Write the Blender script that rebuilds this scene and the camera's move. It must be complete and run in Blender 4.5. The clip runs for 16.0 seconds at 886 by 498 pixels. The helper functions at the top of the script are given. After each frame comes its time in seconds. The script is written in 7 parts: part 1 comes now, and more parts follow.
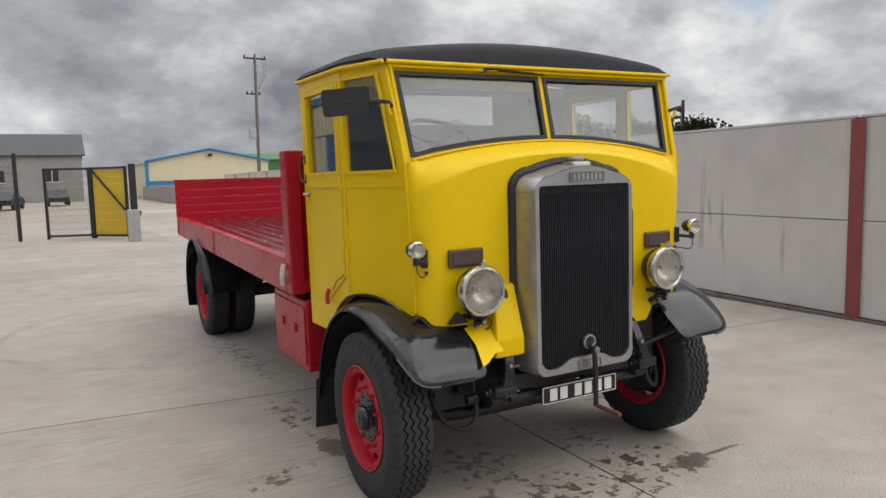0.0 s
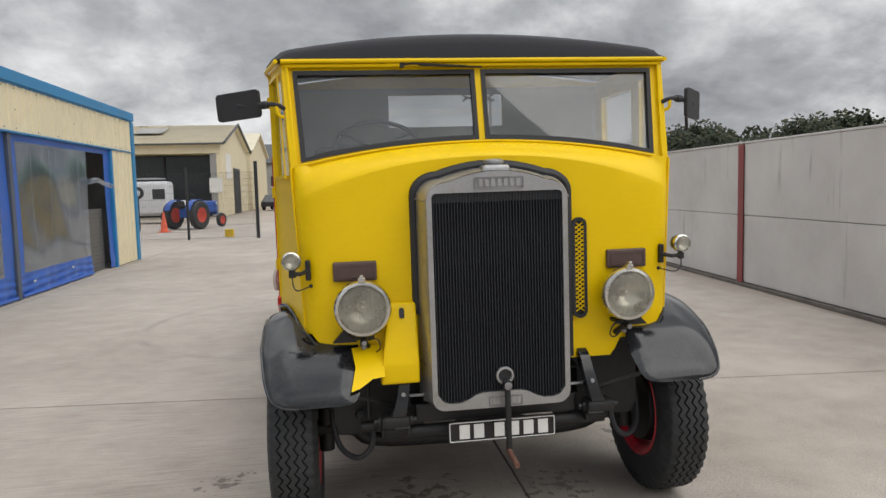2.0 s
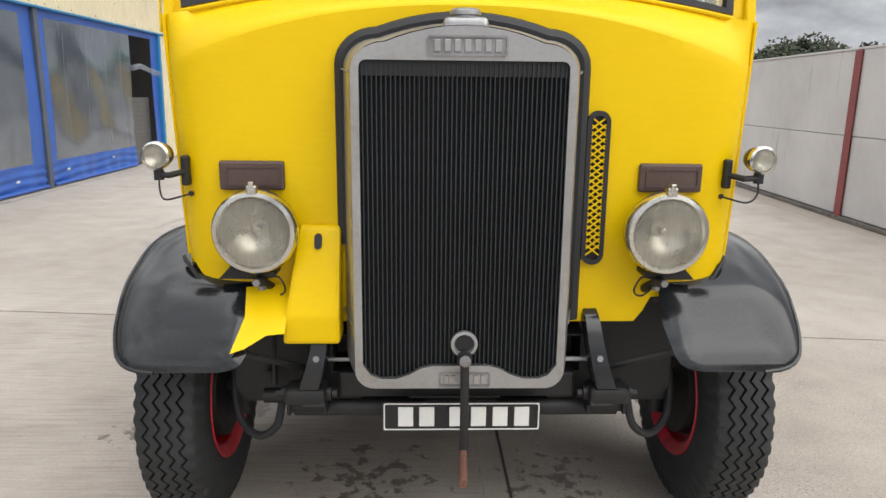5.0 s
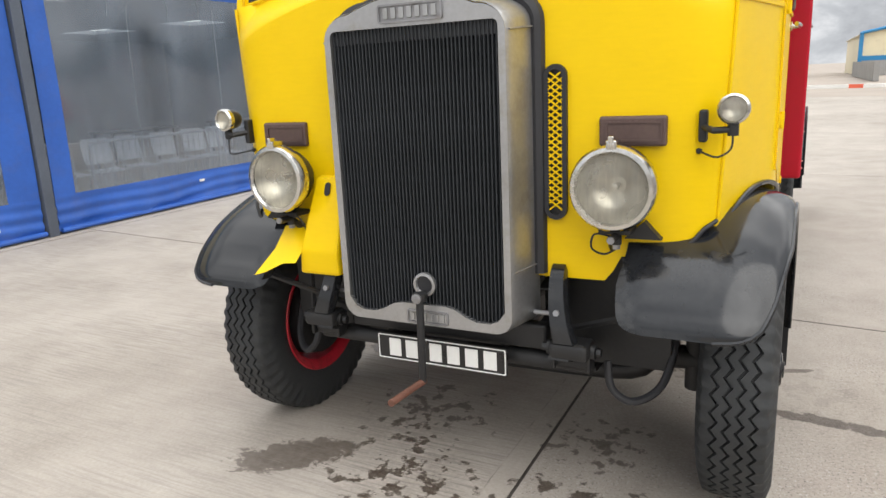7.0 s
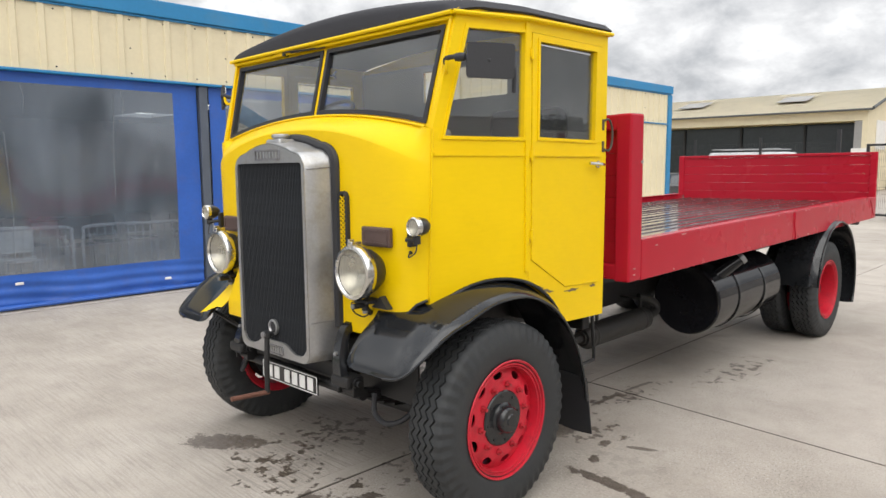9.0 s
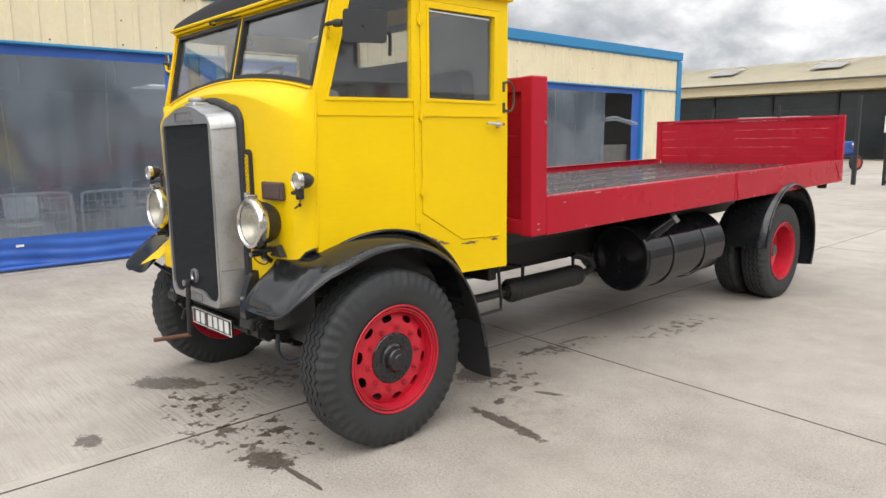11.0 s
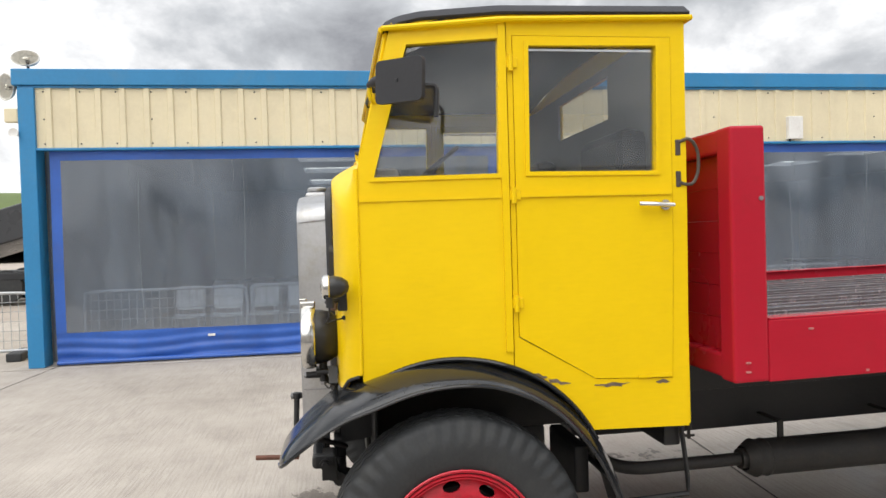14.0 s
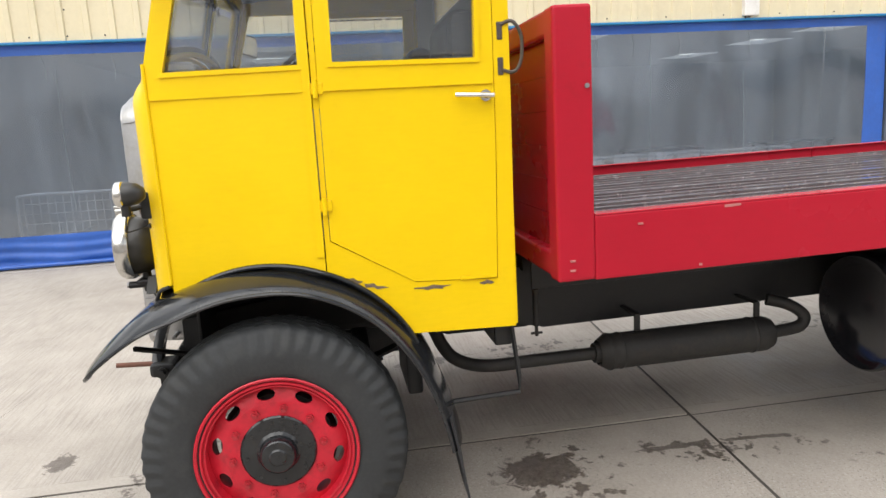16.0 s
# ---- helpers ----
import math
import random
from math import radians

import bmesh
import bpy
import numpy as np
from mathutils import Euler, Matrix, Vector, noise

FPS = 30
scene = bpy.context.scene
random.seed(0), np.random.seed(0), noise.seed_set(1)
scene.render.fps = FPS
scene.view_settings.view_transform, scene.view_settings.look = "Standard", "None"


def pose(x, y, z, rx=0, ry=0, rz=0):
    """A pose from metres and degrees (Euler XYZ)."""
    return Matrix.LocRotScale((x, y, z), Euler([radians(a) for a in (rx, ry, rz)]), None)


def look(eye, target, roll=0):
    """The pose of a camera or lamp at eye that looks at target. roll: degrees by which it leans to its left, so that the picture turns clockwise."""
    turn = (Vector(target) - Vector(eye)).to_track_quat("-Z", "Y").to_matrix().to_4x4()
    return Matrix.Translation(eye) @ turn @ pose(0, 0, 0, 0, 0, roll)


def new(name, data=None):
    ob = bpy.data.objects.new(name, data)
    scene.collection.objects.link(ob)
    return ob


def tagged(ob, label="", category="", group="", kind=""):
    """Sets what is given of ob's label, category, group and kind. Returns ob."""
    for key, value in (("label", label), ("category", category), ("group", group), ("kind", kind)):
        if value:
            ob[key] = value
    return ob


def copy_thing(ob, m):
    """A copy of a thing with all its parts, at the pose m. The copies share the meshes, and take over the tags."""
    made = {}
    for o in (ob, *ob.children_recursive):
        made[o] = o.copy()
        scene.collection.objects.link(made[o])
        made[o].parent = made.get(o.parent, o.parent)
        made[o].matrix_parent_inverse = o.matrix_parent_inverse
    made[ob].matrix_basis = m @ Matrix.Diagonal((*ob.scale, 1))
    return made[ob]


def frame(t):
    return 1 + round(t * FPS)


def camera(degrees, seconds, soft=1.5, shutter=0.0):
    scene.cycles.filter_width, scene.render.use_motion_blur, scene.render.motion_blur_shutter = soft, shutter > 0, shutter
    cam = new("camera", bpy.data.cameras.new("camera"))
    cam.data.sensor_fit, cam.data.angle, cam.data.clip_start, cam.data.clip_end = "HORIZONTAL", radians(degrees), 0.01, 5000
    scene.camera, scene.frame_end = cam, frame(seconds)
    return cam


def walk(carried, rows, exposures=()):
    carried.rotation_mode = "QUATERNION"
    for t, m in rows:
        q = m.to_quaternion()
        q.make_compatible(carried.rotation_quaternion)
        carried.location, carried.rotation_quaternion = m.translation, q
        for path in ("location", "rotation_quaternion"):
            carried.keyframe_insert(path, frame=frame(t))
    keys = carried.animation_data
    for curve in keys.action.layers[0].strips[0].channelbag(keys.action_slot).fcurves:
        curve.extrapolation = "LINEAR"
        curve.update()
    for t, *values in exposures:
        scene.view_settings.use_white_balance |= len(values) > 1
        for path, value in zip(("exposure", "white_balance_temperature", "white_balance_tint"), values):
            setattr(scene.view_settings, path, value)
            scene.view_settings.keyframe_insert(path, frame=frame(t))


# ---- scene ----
cam = camera(64.9, 16.0)
PATH = [
    (0, (-2.454, -3.501, 1.761), (-1.51, -1.749, 1.555), -1.4),
    (0.5, (-1.973, -3.602, 1.757), (-1.179, -1.778, 1.547), -1.9),
    (1, (-1.533, -3.599, 1.741), (-0.891, -1.72, 1.504), 0.0),
    (1.5, (-1.101, -3.73, 1.731), (-0.669, -1.786, 1.549), 0.6),
    (2, (-0.721, -3.707, 1.731), (-0.437, -1.735, 1.553), -1.4),
    (2.5, (-0.426, -3.542, 1.745), (-0.3, -1.553, 1.577), -0.2),
    (3, (-0.179, -3.27, 1.761), (-0.148, -1.271, 1.723), 1.4),
    (3.5, (-0.111, -2.924, 1.785), (-0.017, -0.926, 1.789), 1.1),
    (4, (-0.145, -2.682, 1.749), (-0.073, -0.686, 1.632), 0.5),
    (4.5, (-0.142, -2.644, 1.688), (-0.057, -0.665, 1.408), 0.0),
    (5, (-0.138, -2.651, 1.607), (-0.071, -0.7, 1.174), 1.1),
    (5.2, (-0.126, -2.644, 1.569), (-0.07, -0.703, 1.087), 1.0),
    (7.3, (1.449, -2.602, 1.538), (0.406, -0.957, 1.085), -1.4),
    (7.5, (1.674, -2.572, 1.586), (0.547, -0.978, 1.150), -0.7),
    (8, (2.193, -2.61, 1.594), (0.934, -1.095, 1.250), -2.2),
    (8.5, (2.721, -2.586, 1.651), (1.346, -1.155, 1.401), -2.0),
    (9, (3.166, -2.52, 1.683), (1.769, -1.108, 1.448), -0.2),
    (9.2, (3.35, -2.54, 1.669), (1.954, -1.122, 1.470), 0.0),
    (11.3, (3.876, -2.071, 1.590), (2.39, -0.788, 1.209), -0.9),
    (11.5, (3.808, -1.961, 1.552), (2.289, -0.749, 1.079), -1.7),
    (12, (3.647, -1.503, 1.486), (1.957, -0.557, 0.988), -2.2),
    (12.5, (3.482, -1.09, 1.433), (1.674, -0.408, 0.920), -4.9),
    (13, (3.395, -0.747, 1.431), (1.526, -0.272, 0.901), -3.2),
    (13.5, (3.477, -0.484, 1.489), (1.542, -0.177, 1.082), -1.9),
    (14, (3.546, -0.402, 1.613), (1.568, -0.108, 1.564), -1.6),
    (14.5, (3.598, -0.37, 1.681), (1.619, -0.106, 1.803), -1.4),
    (15, (3.537, -0.312, 1.640), (1.575, 0.021, 1.444), -1.9),
    (15.5, (3.423, -0.089, 1.546), (1.488, 0.28, 1.199), -1.0),
    (16, (3.496, 0.257, 1.613), (1.553, 0.564, 1.251), -3.1),
]
walk(cam, [(t, look(eye, target, roll)) for t, eye, target, roll in PATH],
     [(0, -0.06), (2, -0.04), (3.5, -0.08), (4.3, 0.09), (5, 0.44), (7.5, 0.58), (9, 0.46), (11.5, 0.52), (12.5, 0.68), (13.5, 0.64), (14.0, 0.48), (14.5, 0.08), (15.2, 0.44), (16, 0.70)])

# ---- light: broken overcast sky, soft sun through cloud ----
SUN_ELEVATION, SUN_AZIMUTH = radians(48), radians(122)
world = bpy.data.worlds.new("overcast_sky")
scene.world = world
world.use_nodes = True
wt = world.node_tree
wt.nodes.clear()


def wn(kind, **values):
    n = wt.nodes.new(kind)
    for k, v in values.items():
        n.inputs[k.replace("_", " ")].default_value = v
    return n


def wmath(op, a, b=None, c=None):
    n = wt.nodes.new("ShaderNodeMath")
    n.operation = op
    for i, v in enumerate((a, b, c)):
        if v is None:
            continue
        if isinstance(v, (int, float)):
            n.inputs[i].default_value = v
        else:
            wt.links.new(v, n.inputs[i])
    return n.outputs[0]


def wramp(fac, stops):
    n = wt.nodes.new("ShaderNodeValToRGB")
    e = n.color_ramp.elements
    while len(e) < len(stops):
        e.new(0.5)
    for el, (p, c) in zip(e, stops):
        el.position, el.color = p, (*c, 1)
    wt.links.new(fac, n.inputs[0])
    return n.outputs[0]


def wmix(fac, a, b, blend="MIX"):
    n = wt.nodes.new("ShaderNodeMix")
    n.data_type, n.blend_type = "RGBA", blend
    for sock, v in ((n.inputs[0], fac), (n.inputs[6], a), (n.inputs[7], b)):
        if isinstance(v, (int, float)):
            sock.default_value = v
        elif isinstance(v, tuple):
            sock.default_value = (*v, 1)
        else:
            wt.links.new(v, sock)
    return n.outputs[2]


sky = wt.nodes.new("ShaderNodeTexSky")
sky.sky_type, sky.sun_disc = "NISHITA", False
sky.sun_elevation, sky.sun_rotation = SUN_ELEVATION, SUN_AZIMUTH
sky_blue = wmix(1.0, sky.outputs[0], (0.10, 0.10, 0.10), "MULTIPLY")
coord = wt.nodes.new("ShaderNodeTexCoord")
split = wt.nodes.new("ShaderNodeSeparateXYZ")
wt.links.new(coord.outputs["Generated"], split.inputs[0])
up = wmath("MAXIMUM", split.outputs[2], 0.0)
# clouds lie on a layer overhead, so they flatten towards the horizon
away = wmath("DIVIDE", 1.0, wmath("ADD", up, 0.55))
flat = wt.nodes.new("ShaderNodeCombineXYZ")
wt.links.new(wmath("MULTIPLY", split.outputs[0], away), flat.inputs[0])
wt.links.new(wmath("MULTIPLY", split.outputs[1], away), flat.inputs[1])
wt.links.new(wmath("MULTIPLY", up, 0.8), flat.inputs[2])


def cloud_noise(scale, detail, rough, distort=0.0, shift=(0, 0, 0)):
    m = wt.nodes.new("ShaderNodeMapping")
    m.inputs["Location"].default_value = shift
    wt.links.new(flat.outputs[0], m.inputs[0])
    n = wn("ShaderNodeTexNoise", Scale=scale, Detail=detail, Roughness=rough, Distortion=distort)
    wt.links.new(m.outputs[0], n.inputs["Vector"])
    return n.outputs[0]


big = cloud_noise(1.2, 3.0, 0.5, 0.2, (5.3, 7.9, 2.0))
mid = cloud_noise(2.8, 9.0, 0.56, 0.25, (0.4, 5.2, 0))
small = cloud_noise(7.5, 8.0, 0.60, 0.2, (1.4, 2.2, 6.0))
mass = wmath("ADD", wmath("ADD", wmath("MULTIPLY", big, 0.42), wmath("MULTIPLY", mid, 0.38)), wmath("MULTIPLY", small, 0.20))
cloud = wramp(mass, ((0.38, (0.74, 0.74, 0.74)), (0.44, (0.575, 0.58, 0.585)), (0.485, (0.43, 0.435, 0.445)), (0.53, (0.30, 0.31, 0.325)), (0.62, (0.16, 0.165, 0.18))))
gap = wramp(cloud_noise(0.8, 6.0, 0.6, 0.6, (8.0, 2.0, 0)), ((0.66, (0, 0, 0)), (0.72, (1, 1, 1))))
skies = wmix(gap, cloud, sky_blue)
# an overcast sky is about three times as bright overhead as at the horizon
lift = wmath("MULTIPLY_ADD", wmath("POWER", up, 2.2), 2.8, 1.36)
bg = wt.nodes.new("ShaderNodeBackground")
wt.links.new(wmix(1.0, skies, lift, "MULTIPLY"), bg.inputs[0])
bg.inputs[1].default_value = 1.0
wt.links.new(bg.outputs[0], wt.nodes.new("ShaderNodeOutputWorld").inputs[0])

sun_lamp = bpy.data.lights.new("sun", "SUN")
sun_lamp.energy, sun_lamp.angle, sun_lamp.color = 1.5, radians(70), (1.0, 0.965, 0.91)
sun = new("sun", sun_lamp)
sun_way = Vector((math.sin(SUN_AZIMUTH) * math.cos(SUN_ELEVATION), math.cos(SUN_AZIMUTH) * math.cos(SUN_ELEVATION), math.sin(SUN_ELEVATION)))
sun.matrix_world = look(sun_way * 60, (0, 0, 0))

# ---- materials ----
def nodes_of(name):
    m = bpy.data.materials.new(name)
    m.use_nodes = True
    m.node_tree.nodes.clear()
    return m, m.node_tree


class Tree:
    """Short hand for wiring shader nodes."""

    def __init__(self, name):
        self.m, self.t = nodes_of(name)
        self.out = self.t.nodes.new("ShaderNodeOutputMaterial")
        self.coord = self.t.nodes.new("ShaderNodeTexCoord").outputs["Object"]

    def put(self, sock, v):
        if isinstance(v, (int, float)):
            sock.default_value = v
        elif isinstance(v, tuple):
            sock.default_value = (*v, 1) if len(v) == 3 and sock.type == "RGBA" else v
        else:
            self.t.links.new(v, sock)

    def math(self, op, a, b=None, c=None, clamp=False):
        n = self.t.nodes.new("ShaderNodeMath")
        n.operation, n.use_clamp = op, clamp
        for i, v in enumerate((a, b, c)):
            if v is not None:
                self.put(n.inputs[i], v)
        return n.outputs[0]

    def mix(self, fac, a, b, blend="MIX"):
        n = self.t.nodes.new("ShaderNodeMix")
        n.data_type, n.blend_type = "RGBA", blend
        self.put(n.inputs[0], fac), self.put(n.inputs[6], a), self.put(n.inputs[7], b)
        return n.outputs[2]

    def place(self, scale=(1, 1, 1), shift=(0, 0, 0), turn=(0, 0, 0)):
        n = self.t.nodes.new("ShaderNodeMapping")
        n.inputs["Location"].default_value, n.inputs["Rotation"].default_value, n.inputs["Scale"].default_value = shift, turn, scale
        self.t.links.new(self.coord, n.inputs[0])
        return n.outputs[0]

    def noise(self, scale, detail=3.0, rough=0.55, vector=None, distort=0.0):
        n = self.t.nodes.new("ShaderNodeTexNoise")
        self.put(n.inputs["Scale"], scale), self.put(n.inputs["Detail"], detail), self.put(n.inputs["Roughness"], rough), self.put(n.inputs["Distortion"], distort)
        self.t.links.new(vector or self.coord, n.inputs["Vector"])
        return n.outputs[0]

    def ramp(self, fac, stops):
        n = self.t.nodes.new("ShaderNodeValToRGB")
        e = n.color_ramp.elements
        while len(e) < len(stops):
            e.new(0.5)
        for el, (p, c) in zip(e, stops):
            el.position, el.color = p, ((c, c, c, 1) if isinstance(c, (int, float)) else (*c, 1))
        self.t.links.new(fac, n.inputs[0])
        return n.outputs[0]

    def bump(self, height, strength, distance=0.01, normal=None):
        n = self.t.nodes.new("ShaderNodeBump")
        self.put(n.inputs["Height"], height), self.put(n.inputs["Strength"], strength), self.put(n.inputs["Distance"], distance)
        if normal is not None:
            self.t.links.new(normal, n.inputs["Normal"])
        return n.outputs[0]

    def random(self):
        return self.t.nodes.new("ShaderNodeObjectInfo").outputs["Random"]

    def principled(self, color, rough, metal=0.0, normal=None, coat=0.0, spec=0.5):
        n = self.t.nodes.new("ShaderNodeBsdfPrincipled")
        self.put(n.inputs["Base Color"], color), self.put(n.inputs["Roughness"], rough), self.put(n.inputs["Metallic"], metal)
        self.put(n.inputs["Coat Weight"], coat), self.put(n.inputs["Specular IOR Level"], spec)
        n.inputs["Coat Roughness"].default_value = 0.08
        if normal is not None:
            self.t.links.new(normal, n.inputs["Normal"])
        self.t.links.new(n.outputs[0], self.out.inputs[0])
        return self.m


def surface(name, color, rough=0.5, metal=0.0, vary=0.12, large=2.0, fine=45.0, bump=0.1, dirt=None, dirt_amount=0.0, coat=0.0, spec=0.5, piece=0.0):
    """Colour with variation at two scales, uneven gloss, fine relief and patchy dirt."""
    t = Tree(name)
    a, b = t.noise(large, 4.0), t.noise(fine, 3.0)
    f = t.math("ADD", t.math("MULTIPLY", a, 0.65), t.math("MULTIPLY", b, 0.35))
    if piece:
        f = t.math("ADD", f, t.math("MULTIPLY", t.math("SUBTRACT", t.random(), 0.5), piece))
    dark, light = tuple(c * (1 - vary) for c in color), tuple(min(1, c * (1 + vary)) for c in color)
    col = t.ramp(f, ((0.3, dark), (0.7, light)))
    r = t.math("MULTIPLY_ADD", a, 0.24, rough - 0.12, True)
    if dirt:
        mask = t.ramp(t.noise(large * 2.7, 6.0, 0.65), ((0.52, 0.0), (0.72, 1.0)))
        mask = t.math("MULTIPLY", mask, dirt_amount)
        col = t.mix(mask, col, dirt)
        r = t.math("MULTIPLY_ADD", mask, 0.3, r, True)
    return t.principled(col, r, metal, t.bump(b, bump, 0.004), coat, spec)


def brushed_paint(name, color, rough, strokes, dirt=None, dirt_amount=0.2):
    """Hand-brushed coach paint: faint strokes along the panel, wavy sheet under it."""
    t = Tree(name)
    wave = t.noise(3.5, 2.0)
    stroke = t.noise(14.0, 4.0, 0.6, t.place(strokes))
    tone = t.noise(1.3, 5.0, 0.6)
    col = t.ramp(t.math("ADD", t.math("MULTIPLY", tone, 0.7), t.math("MULTIPLY", stroke, 0.3)), ((0.3, tuple(c * 0.93 for c in color)), (0.7, tuple(min(1, c * 1.05) for c in color))))
    if dirt:
        mask = t.math("MULTIPLY", t.ramp(t.noise(6.0, 8.0, 0.7), ((0.60, 0.0), (0.75, 1.0))), dirt_amount)
        col = t.mix(mask, col, dirt)
    normal = t.bump(stroke, 0.07, 0.003, t.bump(wave, 0.22, 0.02))
    return t.principled(col, t.math("MULTIPLY_ADD", tone, 0.22, rough - 0.11, True), 0.0, normal, 0.0, 0.22)


def window_glass(name, tint, gloss_rough=0.03, wobble=0.0, haze=0.0, haze_color=(0.5, 0.5, 0.5), ior=1.45, grazing=4.5, flutes=0.0):
    t = Tree(name)
    clear = t.t.nodes.new("ShaderNodeBsdfTransparent")
    t.put(clear.inputs[0], tint)
    shine = t.t.nodes.new("ShaderNodeBsdfGlossy")
    t.put(shine.inputs["Roughness"], gloss_rough)
    face = t.t.nodes.new("ShaderNodeLayerWeight").outputs["Facing"]
    f0 = ((ior - 1) / (ior + 1)) ** 2
    gloss = t.math("MULTIPLY_ADD", t.math("POWER", face, grazing), 1 - f0, f0)
    if wobble:
        n = t.bump(t.noise(1.6, 3.0, 0.5, t.place((1, 1, 0.45))) if not flutes else t.noise(flutes, 1.0, 0.5, t.place((1, 1, 0.03))), wobble, 0.05 if not flutes else 0.004)
        t.t.links.new(n, shine.inputs["Normal"])
    base = clear.outputs[0]
    if haze:
        film = t.t.nodes.new("ShaderNodeBsdfDiffuse")
        t.put(film.inputs[0], haze_color)
        streak = t.ramp(t.noise(flutes or 2.2, 6.0 if not flutes else 1.0, 0.65, t.place((1, 1, 0.25 if not flutes else 0.03))), ((0.32, haze * 0.45), (0.52, haze * 0.85), (0.70, haze * 1.2)))
        mx = t.t.nodes.new("ShaderNodeMixShader")
        t.put(mx.inputs[0], streak)
        t.t.links.new(base, mx.inputs[1]), t.t.links.new(film.outputs[0], mx.inputs[2])
        base = mx.outputs[0]
    mx = t.t.nodes.new("ShaderNodeMixShader")
    t.t.links.new(gloss, mx.inputs[0])
    t.t.links.new(base, mx.inputs[1]), t.t.links.new(shine.outputs[0], mx.inputs[2])
    t.t.links.new(mx.outputs[0], t.out.inputs[0])
    return t.m


YELLOW = brushed_paint("yellow_coach_paint", (0.83, 0.555, 0.002), 0.36, (1, 1, 6), (0.42, 0.27, 0.02), 0.10)
RED = brushed_paint("red_coach_paint", (0.42, 0.012, 0.028), 0.27, (6, 1, 6), (0.20, 0.02, 0.02), 0.25)
RED_WHEEL = surface("red_wheel_paint", (0.52, 0.012, 0.03), 0.42, 0, 0.16, 5, 60, 0.15, (0.10, 0.02, 0.02), 0.45)
BLACK_PAINT = surface("black_gloss_paint", (0.014, 0.015, 0.017), 0.12, 0, 0.3, 3, 50, 0.008, (0.05, 0.049, 0.048), 0.25)
TANK_BLACK = surface("polished_black_enamel", (0.010, 0.010, 0.012), 0.12, 0, 0.2, 2, 40, 0.012, spec=0.35)
BLACK_CHASSIS = surface("black_chassis_paint", (0.013, 0.013, 0.014), 0.5, 0, 0.3, 4, 60, 0.2, (0.034, 0.032, 0.029), 0.4)
SILENCER = surface("sooty_black_steel", (0.022, 0.021, 0.02), 0.6, 0.2, 0.3, 6, 70, 0.25, (0.06, 0.05, 0.04), 0.5)
ROOF_FELT = surface("black_roof_fabric", (0.022, 0.022, 0.027), 0.82, 0, 0.25, 3, 140, 0.4)
RUBBER = surface("tyre_rubber", (0.024, 0.026, 0.028), 0.62, 0, 0.3, 6, 80, 0.25, (0.058, 0.058, 0.056), 0.5)
SEAL = surface("black_rubber_seal", (0.02, 0.02, 0.023), 0.6, 0, 0.2, 8, 90, 0.1)
ALLOY = surface("dull_cast_aluminium", (0.42, 0.42, 0.425), 0.38, 0.85, 0.16, 4, 70, 0.12, (0.30, 0.27, 0.20), 0.5)
CHROME = surface("worn_chrome", (0.66, 0.65, 0.62), 0.20, 1.0, 0.10, 8, 80, 0.02, (0.32, 0.29, 0.23), 0.5)
LAMP_BACK = surface("black_lamp_shell", (0.03, 0.029, 0.028), 0.35, 0.2, 0.3, 9, 60, 0.1)
REFLECTOR = surface("aged_lamp_reflector", (0.62, 0.60, 0.55), 0.30, 0.9, 0.12, 9, 50, 0.05)
RADIATOR_CORE = surface("black_radiator_tube", (0.034, 0.037, 0.042), 0.50, 0.0, 0.3, 6, 60, 0.1, spec=0.3)
CORE_BACK = surface("shaded_core_back", (0.009, 0.011, 0.014), 0.6, 0, 0.3, 6, 60, 0.1, spec=0.3)
INDICATOR = surface("brown_indicator_plastic", (0.092, 0.056, 0.049), 0.5, 0, 0.25, 10, 70, 0.2, (0.13, 0.09, 0.07), 0.4)
RUST = surface("rusty_steel", (0.15, 0.066, 0.045), 0.75, 0.2, 0.35, 14, 90, 0.4)
STEEL = surface("grey_steel", (0.30, 0.30, 0.31), 0.45, 0.7, 0.2, 6, 60, 0.15, (0.16, 0.12, 0.09), 0.4)
BARE_TIN = surface("chipped_paint_bare_tin", (0.17, 0.125, 0.09), 0.6, 0.3, 0.4, 30, 120, 0.4, (0.12, 0.06, 0.04), 0.7)
PLATE_BLACK = surface("number_plate_black", (0.012, 0.012, 0.013), 0.3, 0, 0.2, 8, 60, 0.05)
PLATE_WHITE = surface("number_plate_silver_white", (0.78, 0.78, 0.76), 0.4, 0, 0.06, 8, 60, 0.05)
CAB_LINING = surface("grey_cab_lining", (0.26, 0.26, 0.265), 0.8, 0, 0.2, 3, 40, 0.15)
SEAT_CLOTH = surface("black_seat_leathercloth", (0.02, 0.02, 0.022), 0.5, 0, 0.25, 6, 60, 0.2)
LAMP_GLASS = window_glass("lamp_glass", (0.86, 0.85, 0.80), 0.06, 0.8, 0.20, (0.5, 0.48, 0.44), flutes=90.0)
CAB_GLASS = window_glass("cab_glass", (0.90, 0.91, 0.91), 0.01, 0.0, 0.03, (0.40, 0.42, 0.46), 1.78)
CLEAR_PVC = window_glass("clear_pvc_curtain", (0.76, 0.79, 0.84), 0.10, 0.05, 0.16, (0.38, 0.46, 0.56), 1.95, 4.0)
PVC_SEAM = surface("whitened_pvc_weld", (0.22, 0.245, 0.27), 0.4, 0, 0.2, 6, 60, 0.1)


